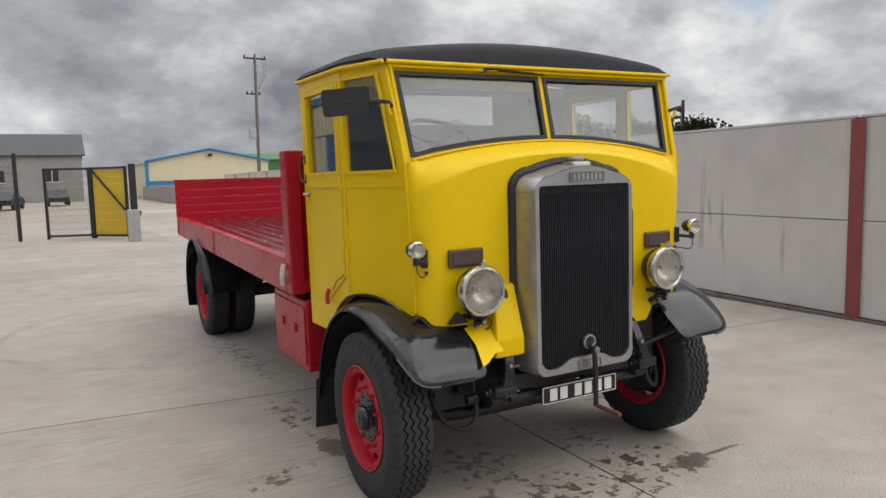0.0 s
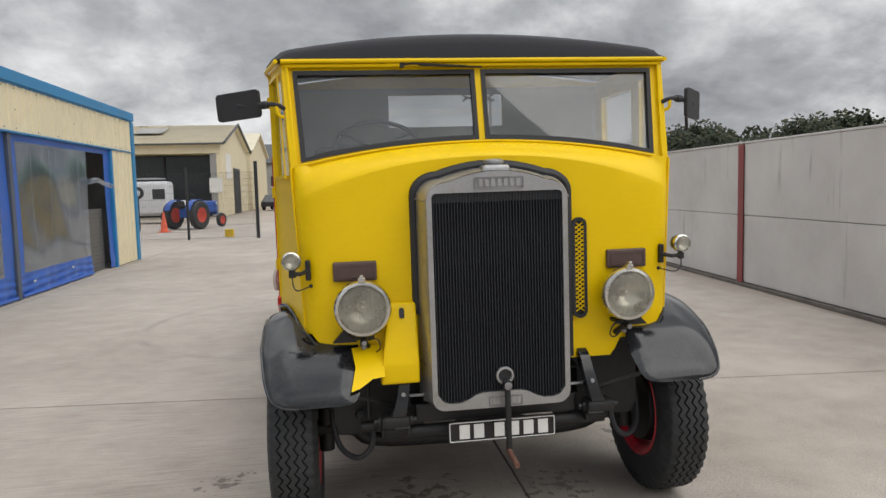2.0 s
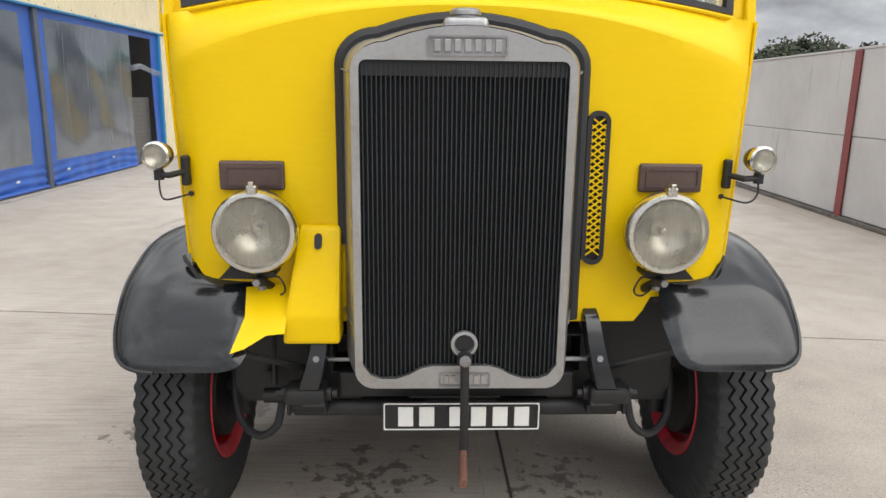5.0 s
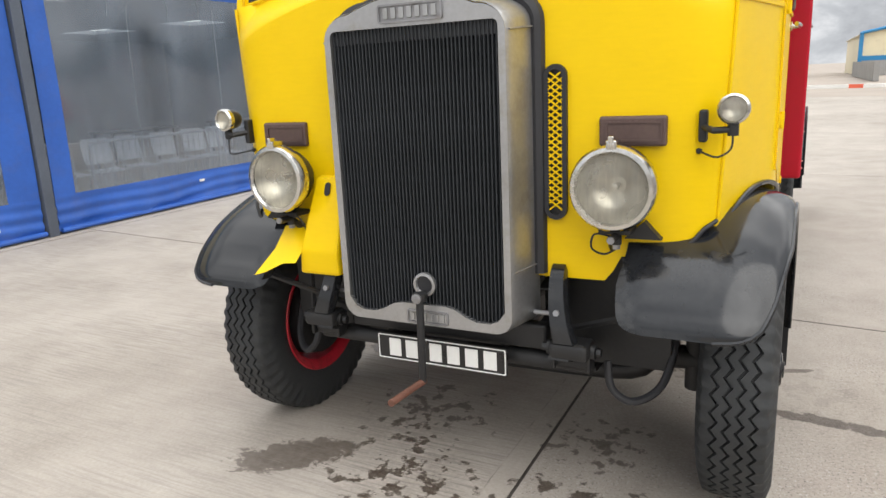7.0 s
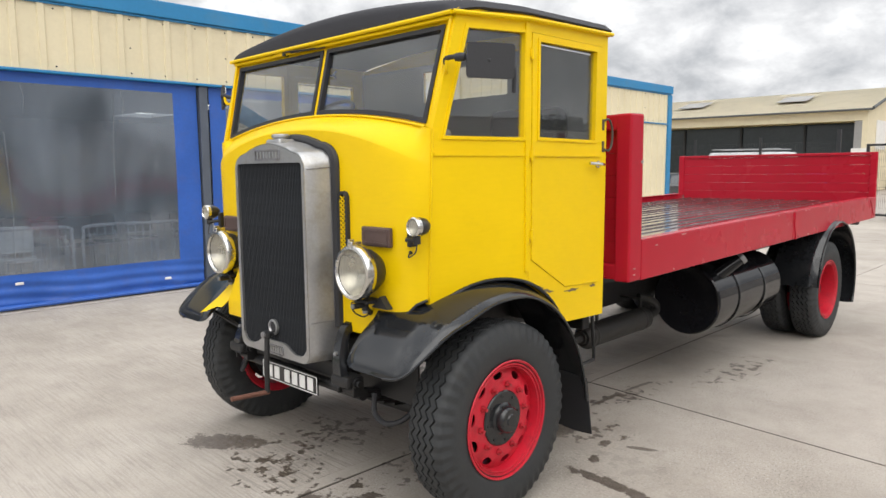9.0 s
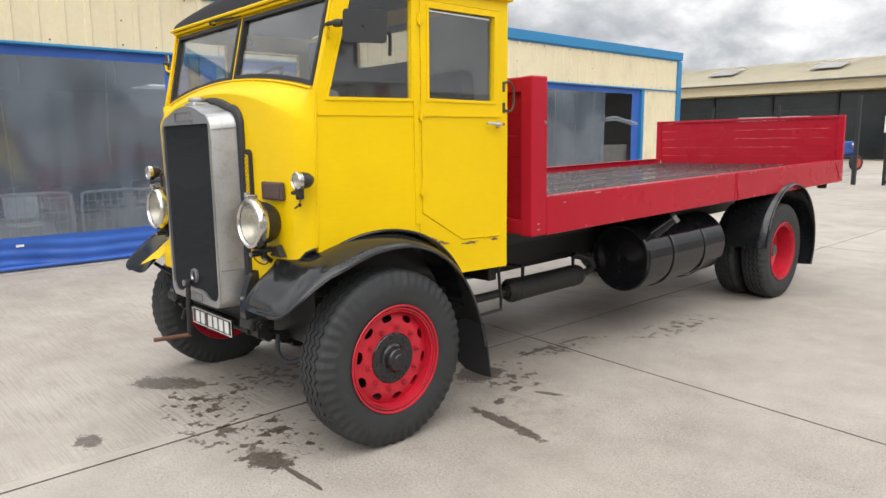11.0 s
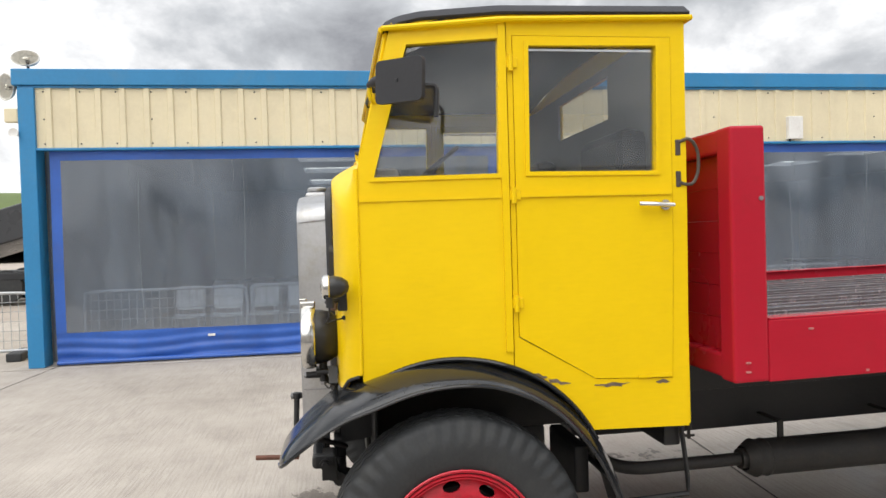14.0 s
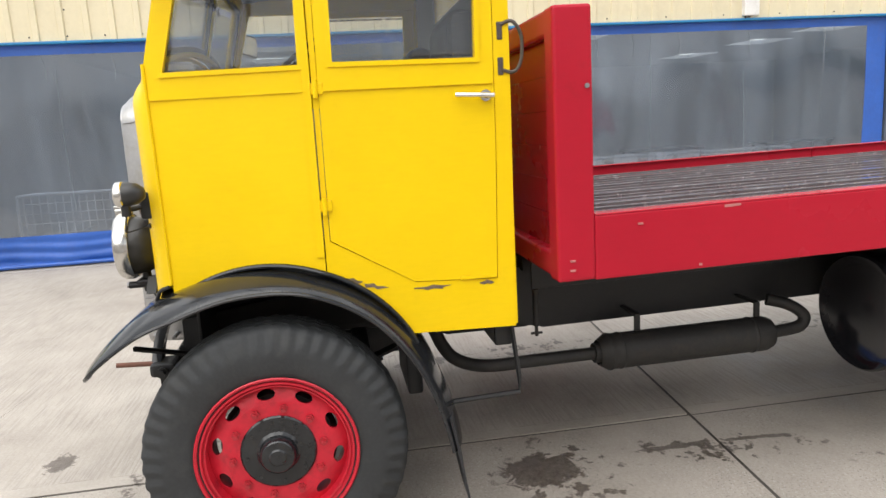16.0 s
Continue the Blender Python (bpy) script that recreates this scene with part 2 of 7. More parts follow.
def translucent_sheet(name, color):
    """Clouded roof sheet that glows with the daylight behind it."""
    t = Tree(name)
    n = t.t.nodes.new("ShaderNodeBsdfTranslucent")
    grime = t.noise(3.0, 4.0)
    t.put(n.inputs[0], t.ramp(grime, ((0.3, tuple(c * 0.8 for c in color)), (0.7, color))))
    t.t.links.new(n.outputs[0], t.out.inputs[0])
    return t.m


ROOFLIGHT = translucent_sheet("clouded_rooflight_sheet", (0.86, 0.86, 0.80))
NUT_RED = surface("grimy_red_nut", (0.38, 0.018, 0.028), 0.5, 0, 0.3, 12, 80, 0.2, (0.06, 0.02, 0.02), 0.6)
HEAD_LINING = surface("dark_head_lining", (0.045, 0.045, 0.048), 0.85, 0, 0.2, 3, 40, 0.15)
WORN_RED = surface("worn_pale_red_paint", (0.46, 0.17, 0.16), 0.55, 0, 0.25, 20, 90, 0.2)
BROWN_STEEL = surface("dark_browned_steel", (0.085, 0.068, 0.058), 0.55, 0.5, 0.3, 14, 90, 0.3)
WEAR_STEEL = surface("wet_worn_strip_steel", (0.20, 0.185, 0.19), 0.20, 0.7, 0.3, 6, 60, 0.2, (0.10, 0.04, 0.04), 0.5)
RAG_RED = surface("red_rag", (0.55, 0.03, 0.03), 0.8)
RAG_WHITE = surface("white_rag", (0.7, 0.66, 0.62), 0.85)

CREAM = surface("cream_sheet_cladding", (0.70, 0.62, 0.43), 0.55, 0, 0.06, 0.8, 20, 0.08, (0.44, 0.37, 0.26), 0.22)
BLUE_TRIM = surface("blue_steel_trim", (0.022, 0.20, 0.42), 0.45, 0, 0.10, 1.0, 20, 0.06, (0.10, 0.20, 0.28), 0.3)
BLUE_PVC = surface("blue_pvc_curtain", (0.028, 0.105, 0.42), 0.38, 0, 0.14, 2.0, 25, 0.1, (0.08, 0.11, 0.3), 0.3)
GALVANISED = surface("galvanised_steel", (0.42, 0.43, 0.44), 0.5, 0.6, 0.15, 5, 60, 0.1)
DARK_STEEL = surface("dark_steel", (0.03, 0.032, 0.036), 0.5, 0.3, 0.2, 4, 50, 0.1)
TREAD_PLATE = surface("worn_tread_plate", (0.17, 0.17, 0.165), 0.45, 0.6, 0.2, 5, 50, 0.1)
HALL_WALL = surface("grey_hall_wall", (0.30, 0.31, 0.325), 0.85, 0, 0.15, 0.6, 12, 0.1)
# rough base, its colour darkened for the shadow line at the wall foot
FOOTING = surface("rough_shaded_footing", (0.15, 0.135, 0.12), 0.9, 0, 0.4, 3, 30, 0.5, (0.05, 0.045, 0.04), 0.7)
MULLION_STEEL = surface("dull_blue_grey_steel", (0.10, 0.118, 0.15), 0.5, 0.3, 0.15, 3, 40, 0.1)
CHAIR_PALE = surface("pale_grey_plastic", (0.60, 0.61, 0.60), 0.45, 0, 0.08, 3, 40, 0.05)
WALL_PANEL = None
RED_POST = surface("red_oxide_post", (0.24, 0.055, 0.055), 0.6, 0, 0.18, 2, 40, 0.15, (0.12, 0.07, 0.06), 0.4)
WHITE_PAINT = surface("white_paint", (0.74, 0.73, 0.70), 0.5, 0, 0.08, 3, 40, 0.08, (0.45, 0.42, 0.38), 0.3)
GREY_SHEET = surface("grey_block_render", (0.30, 0.295, 0.285), 0.85, 0, 0.12, 0.4, 8, 0.15, (0.20, 0.19, 0.18), 0.4)
ROOF_DARK = surface("dark_sheet_roof", (0.075, 0.08, 0.082), 0.7, 0, 0.12, 0.4, 9, 0.1)
ROOF_CREAM = surface("cream_sheet_roof", (0.62, 0.56, 0.42), 0.6, 0, 0.08, 0.3, 10, 0.08, (0.40, 0.36, 0.28), 0.3)
GREEN_SHEET = surface("green_sheet_wall", (0.05, 0.16, 0.05), 0.6, 0, 0.12, 0.4, 9, 0.1)
GATE_YELLOW = surface("yellow_board", (0.66, 0.44, 0.03), 0.6, 0, 0.1, 1.5, 30, 0.1)
TRACTOR_BLUE = surface("tractor_blue_paint", (0.02, 0.08, 0.34), 0.4, 0, 0.15, 3, 40, 0.1, (0.05, 0.06, 0.12), 0.3)
TRACTOR_RED = surface("tractor_wheel_red", (0.45, 0.05, 0.03), 0.5, 0, 0.15, 3, 40, 0.1)
CONE_ORANGE = surface("cone_orange", (0.70, 0.12, 0.06), 0.6)
VAN_WHITE = surface("van_white_paint", (0.55, 0.56, 0.58), 0.35, 0, 0.05, 2, 30, 0.05)
CAR_DARK = surface("dark_car_paint", (0.03, 0.032, 0.036), 0.3, 0, 0.1, 2, 30, 0.05)
DARK_GLASS = surface("shaded_shop_glass", (0.022, 0.03, 0.034), 0.16, 0, 0.4, 0.5, 9, 0.02)
POLE_WOOD = surface("tarred_pole_wood", (0.16, 0.14, 0.125), 0.85, 0, 0.2, 3, 60, 0.3)
BARK = surface("bark", (0.09, 0.07, 0.05), 0.9, 0, 0.25, 3, 40, 0.4)
GRASS_FAR = surface("far_grass", (0.10, 0.14, 0.035), 0.95, 0, 0.35, 0.08, 2.0, 0.2, (0.05, 0.07, 0.02), 0.6)


def leaf_material():
    t = Tree("tree_leaves")
    r = t.t.nodes.new("ShaderNodeNewGeometry").outputs["Random Per Island"]
    col = t.ramp(r, ((0.0, (0.012, 0.020, 0.009)), (0.5, (0.022, 0.034, 0.014)), (0.85, (0.040, 0.048, 0.020)), (1.0, (0.075, 0.062, 0.026))))
    return t.principled(col, 0.8)


LEAVES = leaf_material()


def deck_material():
    t = Tree("wet_red_deck_boards")
    grain = t.noise(9.0, 5.0, 0.6, t.place((6, 0.5, 6)))
    wet = t.ramp(t.noise(1.4, 4.0), ((0.35, 0.0), (0.6, 1.0)))
    f = t.math("ADD", grain, t.math("MULTIPLY", t.math("SUBTRACT", t.random(), 0.5), 0.5))
    col = t.ramp(f, ((0.3, (0.036, 0.013, 0.014)), (0.6, (0.075, 0.024, 0.027)), (0.8, (0.12, 0.055, 0.052))))
    rough = t.math("MULTIPLY_ADD", wet, -0.17, 0.22)
    return t.principled(col, rough, 0.0, t.bump(grain, 0.2, 0.004), 0.8, 0.7)


DECK = deck_material()


def wall_material():
    t = Tree("painted_concrete_panel")
    blotch = t.noise(0.7, 6.0, 0.62)
    fine = t.noise(40.0, 4.0, 0.6)
    col = t.ramp(t.math("ADD", t.math("MULTIPLY", blotch, 0.8), t.math("MULTIPLY", fine, 0.2)), ((0.3, (0.46, 0.44, 0.42)), (0.5, (0.56, 0.54, 0.52)), (0.7, (0.63, 0.61, 0.585))))
    run = t.noise(5.0, 3.0, 0.6, t.place((1, 1, 0.10)))
    spot = t.noise(1.1, 3.0, 0.5, t.place((1, 1, 0.5), (4.2, 1.3, 0.7)))
    streak = t.math("MULTIPLY", t.ramp(run, ((0.60, 0.0), (0.68, 1.0))), t.ramp(spot, ((0.47, 0.0), (0.60, 1.0))))
    col = t.mix(t.math("MULTIPLY", streak, 0.4), col, (0.13, 0.12, 0.11))
    return t.principled(col, 0.85, 0.0, t.bump(fine, 0.25, 0.004))


WALL_PANEL = wall_material()

# spills on the yard: centre x, y, half length, half width, turn in degrees, strength
PUDDLES = [(-0.09, -1.20, 0.10, 0.075, 0, 0.85), (0.81, -0.592, 0.15, 0.11, 10, 0.95), (1.07, -0.577, 0.22, 0.020, 2, 0.95), (1.32, 0.618, 0.32, 0.050, -5, 0.95), (1.07, 0.835, 0.035, 0.06, 20, 0.9), (0.99, 1.09, 0.035, 0.05, 10, 0.8),
           (1.19, 1.16, 0.11, 0.028, 25, 0.8), (-0.70, -0.53, 0.30, 0.12, 38, 0.80), (-1.00, 0.78, 0.10, 0.20, 10, 0.8), (0.61, 1.11, 0.16, 0.20, 15, 0.95), (0.56, 1.80, 0.026, 0.21, 0, 0.9), (0.575, 2.24, 0.022, 0.18, -5, 0.85), (0.70, -0.595, 0.12, 0.07, 0, 0.5)]
SPATTERS = [(-0.18, -0.48, 0.40, 0.36, -20, 1.0), (-0.36, 0.05, 0.42, 0.48, 0, 0.85), (0.48, -0.40, 0.46, 0.20, 5, 1.0), (0.46, 0.06, 0.30, 0.30, 0, 0.85), (0.70, 1.20, 0.50, 0.34, 10, 0.9),
            (0.62, 2.00, 0.17, 0.60, -6, 1.0), (0.94, 3.20, 0.20, 0.75, -4, 0.9), (-1.05, 1.55, 0.20, 0.62, 0, 1.0), (-1.46, 0.48, 0.32, 0.18, 10, 0.9), (-0.98, 3.60, 0.20, 1.2, 3, 0.9), (1.30, 0.9, 0.5, 0.5, 0, 0.18), (0.30, -0.62, 0.65, 0.22, 0, 0.9)]


def concrete_material(name, broom):
    t = Tree(name)
    large, mid_n = t.noise(0.35, 6.0, 0.6), t.noise(2.6, 6.0, 0.62)
    fine = t.noise(62.0, 4.0, 0.65)
    f = t.math("ADD", t.math("ADD", t.math("MULTIPLY", large, 0.45), t.math("MULTIPLY", mid_n, 0.31)), t.math("MULTIPLY", fine, 0.24))
    f = t.math("ADD", f, t.math("MULTIPLY", t.math("SUBTRACT", t.random(), 0.5), 0.05))
    col = t.ramp(f, ((0.34, (0.262, 0.229, 0.194)), (0.46, (0.362, 0.323, 0.280)), (0.57, (0.434, 0.391, 0.343)), (0.68, (0.53, 0.486, 0.432))))
    if broom:
        lines = t.noise(16.0, 4.0, 0.7, t.place((0.16, 4.0, 1), (0, 0, 0), (0, 0, 0.04)))
        patch = t.ramp(t.noise(0.9, 3.0), ((0.35, 0.25), (0.65, 1.0)))
        # smooth trowelled margin beside the long joint, with a fine tool mark along it
        px = t.t.nodes.new("ShaderNodeSeparateXYZ")
        t.t.links.new(t.coord, px.inputs[0])
        crooked = t.math("MULTIPLY_ADD", t.noise(5.0, 4.0), 0.02, -0.01)
        gap = t.math("ADD", t.math("SUBTRACT", 0.238, px.outputs[0]), crooked)
        patch = t.math("MULTIPLY", patch, t.math("MULTIPLY", t.math("SUBTRACT", gap, 0.09), 40.0, None, True))
        mark = t.math("SUBTRACT", 1.0, t.math("MULTIPLY", t.math("ABSOLUTE", t.math("SUBTRACT", gap, 0.10)), 220.0), None, True)
        col = t.mix(t.math("MULTIPLY", mark, t.ramp(t.noise(7.0, 3.0), ((0.40, 0.0), (0.6, 0.75)))), col, (0.17, 0.15, 0.13))
        col = t.mix(t.math("MULTIPLY", t.ramp(lines, ((0.47, 0.0), (0.60, 0.56))), patch), col, (0.215, 0.190, 0.166))
        normal = t.bump(lines, 0.55, 0.005, t.bump(fine, 0.25, 0.004))
    else:
        pits = t.ramp(t.noise(95.0, 3.0, 0.6), ((0.585, 0.0), (0.65, 1.0)))
        zone = t.ramp(t.noise(1.2, 4.0), ((0.40, 0.15), (0.62, 1.0)))
        col = t.mix(t.math("MULTIPLY", pits, t.math("MULTIPLY", zone, 0.85)), col, (0.125, 0.11, 0.098))
        col = t.mix(t.math("MULTIPLY", t.ramp(t.noise(80.0, 2.0), ((0.59, 0.0), (0.67, 1.0))), t.math("MULTIPLY", zone, 0.6)), col, (0.56, 0.53, 0.49))
        normal = t.bump(t.math("SUBTRACT", fine, pits), 0.6, 0.005)
    sep = t.t.nodes.new("ShaderNodeSeparateXYZ")
    t.t.links.new(t.coord, sep.inputs[0])
    edge = t.math("ADD", t.math("MULTIPLY", t.noise(11.0, 8.0, 0.76, None, 0.6), 4.4), -2.25)
    drops = t.noise(11.0, 7.0, 0.62, None, 0.15)

    def inside_of(x, y, a, b, turn):
        """1 in the middle of the ellipse, 0 on its edge."""
        c, sn = math.cos(radians(turn)), math.sin(radians(turn))
        dx, dy = t.math("SUBTRACT", sep.outputs[0], x), t.math("SUBTRACT", sep.outputs[1], y)
        u = t.math("MULTIPLY", t.math("ADD", t.math("MULTIPLY", dx, c), t.math("MULTIPLY", dy, sn)), 1 / a)
        v = t.math("MULTIPLY", t.math("SUBTRACT", t.math("MULTIPLY", dy, c), t.math("MULTIPLY", dx, sn)), 1 / b)
        return t.math("SUBTRACT", 1.0, t.math("SQRT", t.math("ADD", t.math("MULTIPLY", u, u), t.math("MULTIPLY", v, v))))

    wet = None
    for x, y, a, b, turn, s in PUDDLES:
        inner = t.math("ADD", inside_of(x, y, a, b, turn), t.math("MULTIPLY", edge, 0.34 if b < 0.05 else 0.60))
        mask = t.math("MULTIPLY", t.math("MULTIPLY", inner, 9.0, None, True), s)
        wet = mask if wet is None else t.math("MAXIMUM", wet, mask)
    for x, y, a, b, turn, s in SPATTERS:
        inner = inside_of(x, y, a, b, turn)
        bar = t.math("MULTIPLY_ADD", t.math("MAXIMUM", inner, 0.0), -0.13, 0.603)
        mask = t.math("MULTIPLY", t.math("MULTIPLY", t.math("SUBTRACT", drops, bar), 22.0, None, True), t.math("MULTIPLY", inner, 6.0, None, True))
        wet = t.math("MAXIMUM", wet, t.math("MULTIPLY", mask, s))
    col = t.mix(t.math("MULTIPLY", wet, t.math("MULTIPLY_ADD", t.noise(26.0, 5.0, 0.7), 0.75, 0.52, True)), col, (0.072, 0.053, 0.039))
    washed = t.math("MULTIPLY", inside_of(0.0, 2.95, 1.1, 0.6, 0), 1.6, None, True)
    washed = t.math("MULTIPLY", washed, t.ramp(t.noise(3.5, 4.0), ((0.42, 0.0), (0.58, 1.0))))
    col = t.mix(t.math("MULTIPLY", washed, 0.22), col, (0.13, 0.118, 0.105))
    wet = t.math("MAXIMUM", wet, washed)
    tyre_arc = t.t.nodes.new("ShaderNodeVectorMath")
    tyre_arc.operation = "DISTANCE"
    t.t.links.new(t.coord, tyre_arc.inputs[0])
    tyre_arc.inputs[1].default_value = (-1.2, 5.6, 0)
    ring = t.math("ABSOLUTE", t.math("SUBTRACT", tyre_arc.outputs["Value"], 2.05))
    scuff = t.math("MULTIPLY", t.math("SUBTRACT", 1.0, t.math("DIVIDE", ring, 0.10), None, True), t.ramp(t.noise(1.4, 4.0), ((0.45, 0.0), (0.6, 0.4))))
    col = t.mix(scuff, col, (0.17, 0.155, 0.14))
    rough = t.math("MULTIPLY_ADD", wet, -0.38, 0.82)
    return t.principled(col, rough, 0.0, normal)


CONCRETE_BROOM = concrete_material("broomed_concrete", True)
CONCRETE_PITTED = concrete_material("pitted_concrete", False)
GROUND = surface("worn_yard_ground", (0.36, 0.31, 0.262), 0.9, 0, 0.15, 0.15, 12, 0.2, (0.20, 0.18, 0.16), 0.3)
JOINT = surface("joint_sealant", (0.065, 0.056, 0.049), 0.8, 0, 0.3, 3, 40, 0.2)


# ---- mesh helpers ----
def part(name, bm, material, parent=None, label="", angle=38):
    """Links a bmesh as one mesh object, under a thing or a part."""
    bmesh.ops.recalc_face_normals(bm, faces=bm.faces)
    limit = radians(angle)
    for f in bm.faces:
        f.smooth = True
    for e in bm.edges:
        if len(e.link_faces) != 2:
            continue
        turn = e.calc_face_angle(0)
        if turn > limit:
            e.smooth = False
        elif turn > 0.3:
            # a broad flat face keeps its flatness beside a narrow rounded edge
            a, c = sorted(f.calc_area() for f in e.link_faces)
            e.smooth = c < 5 * a
    me = bpy.data.meshes.new(name)
    bm.to_mesh(me)
    bm.free()
    me.materials.append(material)
    ob = new(name, me)
    if parent is not None:
        ob.parent = parent
    if label:
        tagged(ob, label)
    return ob


def thing(name, label, category, group="", kind="", place=None):
    ob = tagged(new(name), label, category, group, kind)
    if place is not None:
        ob.matrix_world = place
    return ob


def fresh():
    return bmesh.new()


def box(bm, x0, x1, y0, y1, z0, z1, bev=0.0, m=None, seg=2):
    vs = [bm.verts.new((x, y, z)) for z in (z0, z1) for y in (y0, y1) for x in (x0, x1)]
    fs = [bm.faces.new([vs[i] for i in q]) for q in ((0, 2, 3, 1), (4, 5, 7, 6), (0, 1, 5, 4), (2, 6, 7, 3), (0, 4, 6, 2), (1, 3, 7, 5))]
    if bev:
        es = list({e for f in fs for e in f.edges})
        got = bmesh.ops.bevel(bm, geom=es, offset=bev, segments=seg, affect="EDGES", profile=0.5)
        vs = list({v for f in got["faces"] for v in f.verts} | {v for v in vs if v.is_valid})
    if m is not None:
        bmesh.ops.transform(bm, matrix=m, verts=[v for v in vs if v.is_valid])
    return vs


def frame_to(p0, p1):
    d = Vector(p1) - Vector(p0)
    return Matrix.Translation(p0) @ d.to_track_quat("Z", "Y").to_matrix().to_4x4(), d.length


def lathe(bm, prof, n=28, m=None, closed=False):
    """Turns (radius, height) pairs about z."""
    m = m or Matrix.Identity(4)
    rings = []
    for r, h in prof:
        if r < 1e-6:
            rings.append([bm.verts.new(m @ Vector((0, 0, h)))])
        else:
            rings.append([bm.verts.new(m @ Vector((r * math.cos(2 * math.pi * i / n), r * math.sin(2 * math.pi * i / n), h))) for i in range(n)])
    pairs = list(zip(rings, rings[1:])) + ([(rings[-1], rings[0])] if closed else [])
    for a, b in pairs:
        for i in range(n):
            j = (i + 1) % n
            if len(a) == 1 and len(b) == 1:
                continue
            if len(a) == 1:
                bm.faces.new((a[0], b[i], b[j]))
            elif len(b) == 1:
                bm.faces.new((a[i], a[j], b[0]))
            else:
                bm.faces.new((a[i], a[j], b[j], b[i]))


def cyl(bm, p0, p1, r0, r1=None, n=16):
    m, h = frame_to(p0, p1)
    lathe(bm, [(0, 0), (r0, 0), (r0 if r1 is None else r1, h), (0, h)], n, m)


def tube(bm, pts, r, n=8, closed=False):
    pts = [Vector(p) for p in pts]
    rings, side = [], None
    count = len(pts)
    for i, p in enumerate(pts):
        a = pts[i - 1] if (i or closed) else p
        b = pts[(i + 1) % count] if (i + 1 < count or closed) else p
        d = (b - a).normalized()
        if side is None:
            side = d.orthogonal().normalized()
        side = (side - d * side.dot(d)).normalized()
        up_v = d.cross(side)
        rings.append([bm.verts.new(p + r * (math.cos(2 * math.pi * k / n) * side + math.sin(2 * math.pi * k / n) * up_v)) for k in range(n)])
    pairs = list(zip(rings, rings[1:])) + ([(rings[-1], rings[0])] if closed else [])
    for a, b in pairs:
        for k in range(n):
            bm.faces.new((a[k], a[(k + 1) % n], b[(k + 1) % n], b[k]))
    if not closed:
        bm.faces.new(rings[0]), bm.faces.new(rings[-1])


def bend(pts, steps=6):
    """A smooth line through the points."""
    pts = [Vector(p) for p in pts]
    out = []
    for i in range(len(pts) - 1):
        p0, p1, p2, p3 = pts[max(i - 1, 0)], pts[i], pts[i + 1], pts[min(i + 2, len(pts) - 1)]
        for k in range(steps):
            t = k / steps
            out.append(0.5 * ((2 * p1) + (p2 - p0) * t + (2 * p0 - 5 * p1 + 4 * p2 - p3) * t * t + (3 * p1 - p0 - 3 * p2 + p3) * t ** 3))
    return out + [pts[-1]]


def grid(bm, fn, nu, nv, thick=0.0):
    """A surface from fn(u, v) with u and v from 0 to 1; thick adds its back."""
    vs = [[bm.verts.new(fn(i / nu, j / nv)) for j in range(nv + 1)] for i in range(nu + 1)]
    fs = [bm.faces.new((vs[i][j], vs[i + 1][j], vs[i + 1][j + 1], vs[i][j + 1])) for i in range(nu) for j in range(nv)]
    if thick:
        bmesh.ops.recalc_face_normals(bm, faces=fs)
        bmesh.ops.solidify(bm, geom=fs, thickness=thick)
    return vs


def plate(bm, outer, holes, fn, thick):
    """A flat sheet with holes: outlines in (u, v), carried to its place by fn(u, v, w), with w from 0 to thick."""
    flat_bm = bmesh.new()
    loops, edges = [], []
    for loop in (outer, *holes):
        vs = [flat_bm.verts.new((u, v, 0)) for u, v in loop]
        edges += [flat_bm.edges.new((vs[i], vs[(i + 1) % len(vs)])) for i in range(len(vs))]
        loops.append(vs)
    flat_bm.verts.index_update()
    bmesh.ops.triangle_fill(flat_bm, use_beauty=True, use_dissolve=False, edges=edges, normal=(0, 0, 1))
    flat_bm.verts.index_update()
    front = {v.index: bm.verts.new(fn(v.co.x, v.co.y, 0.0)) for v in flat_bm.verts}
    back = {v.index: bm.verts.new(fn(v.co.x, v.co.y, thick)) for v in flat_bm.verts}
    for f in flat_bm.faces:
        ids = [v.index for v in f.verts]
        bm.faces.new([front[i] for i in ids]), bm.faces.new([back[i] for i in reversed(ids)])
    for vs in loops:
        for i in range(len(vs)):
            a, b = vs[i].index, vs[(i + 1) % len(vs)].index
            bm.faces.new((front[a], front[b], back[b], back[a]))
    flat_bm.free()


def ring2d(cx, cy, r, n=20, ry=None):
    return [(cx + r * math.cos(2 * math.pi * i / n), cy + (ry or r) * math.sin(2 * math.pi * i / n)) for i in range(n)]


def rounded(x0, x1, y0, y1, r, n=4):
    out = []
    for cx, cy, a in ((x1 - r, y1 - r, 0), (x0 + r, y1 - r, 90), (x0 + r, y0 + r, 180), (x1 - r, y0 + r, 270)):
        out += [(cx + r * math.cos(radians(a + 90 * k / n)), cy + r * math.sin(radians(a + 90 * k / n))) for k in range(n + 1)]
    return out


def interp(pts, x):
    if x <= pts[0][0]:
        return pts[0][1]
    for (a, p), (b, q) in zip(pts, pts[1:]):
        if x <= b:
            t = (x - a) / (b - a)
            return p + (q - p) * t
    return pts[-1][1]


def simple(name, material, parent, fn, label=""):
    """A part whose bmesh is filled by fn(bm)."""
    bm = fresh()
    fn(bm)
    return part(name, bm, material, parent, label)


def mirror_x(v):
    return Vector((-v[0], v[1], v[2]))


TURN_X = Matrix(((0, 0, 1, 0), (0, 1, 0, 0), (-1, 0, 0, 0), (0, 0, 0, 1)))


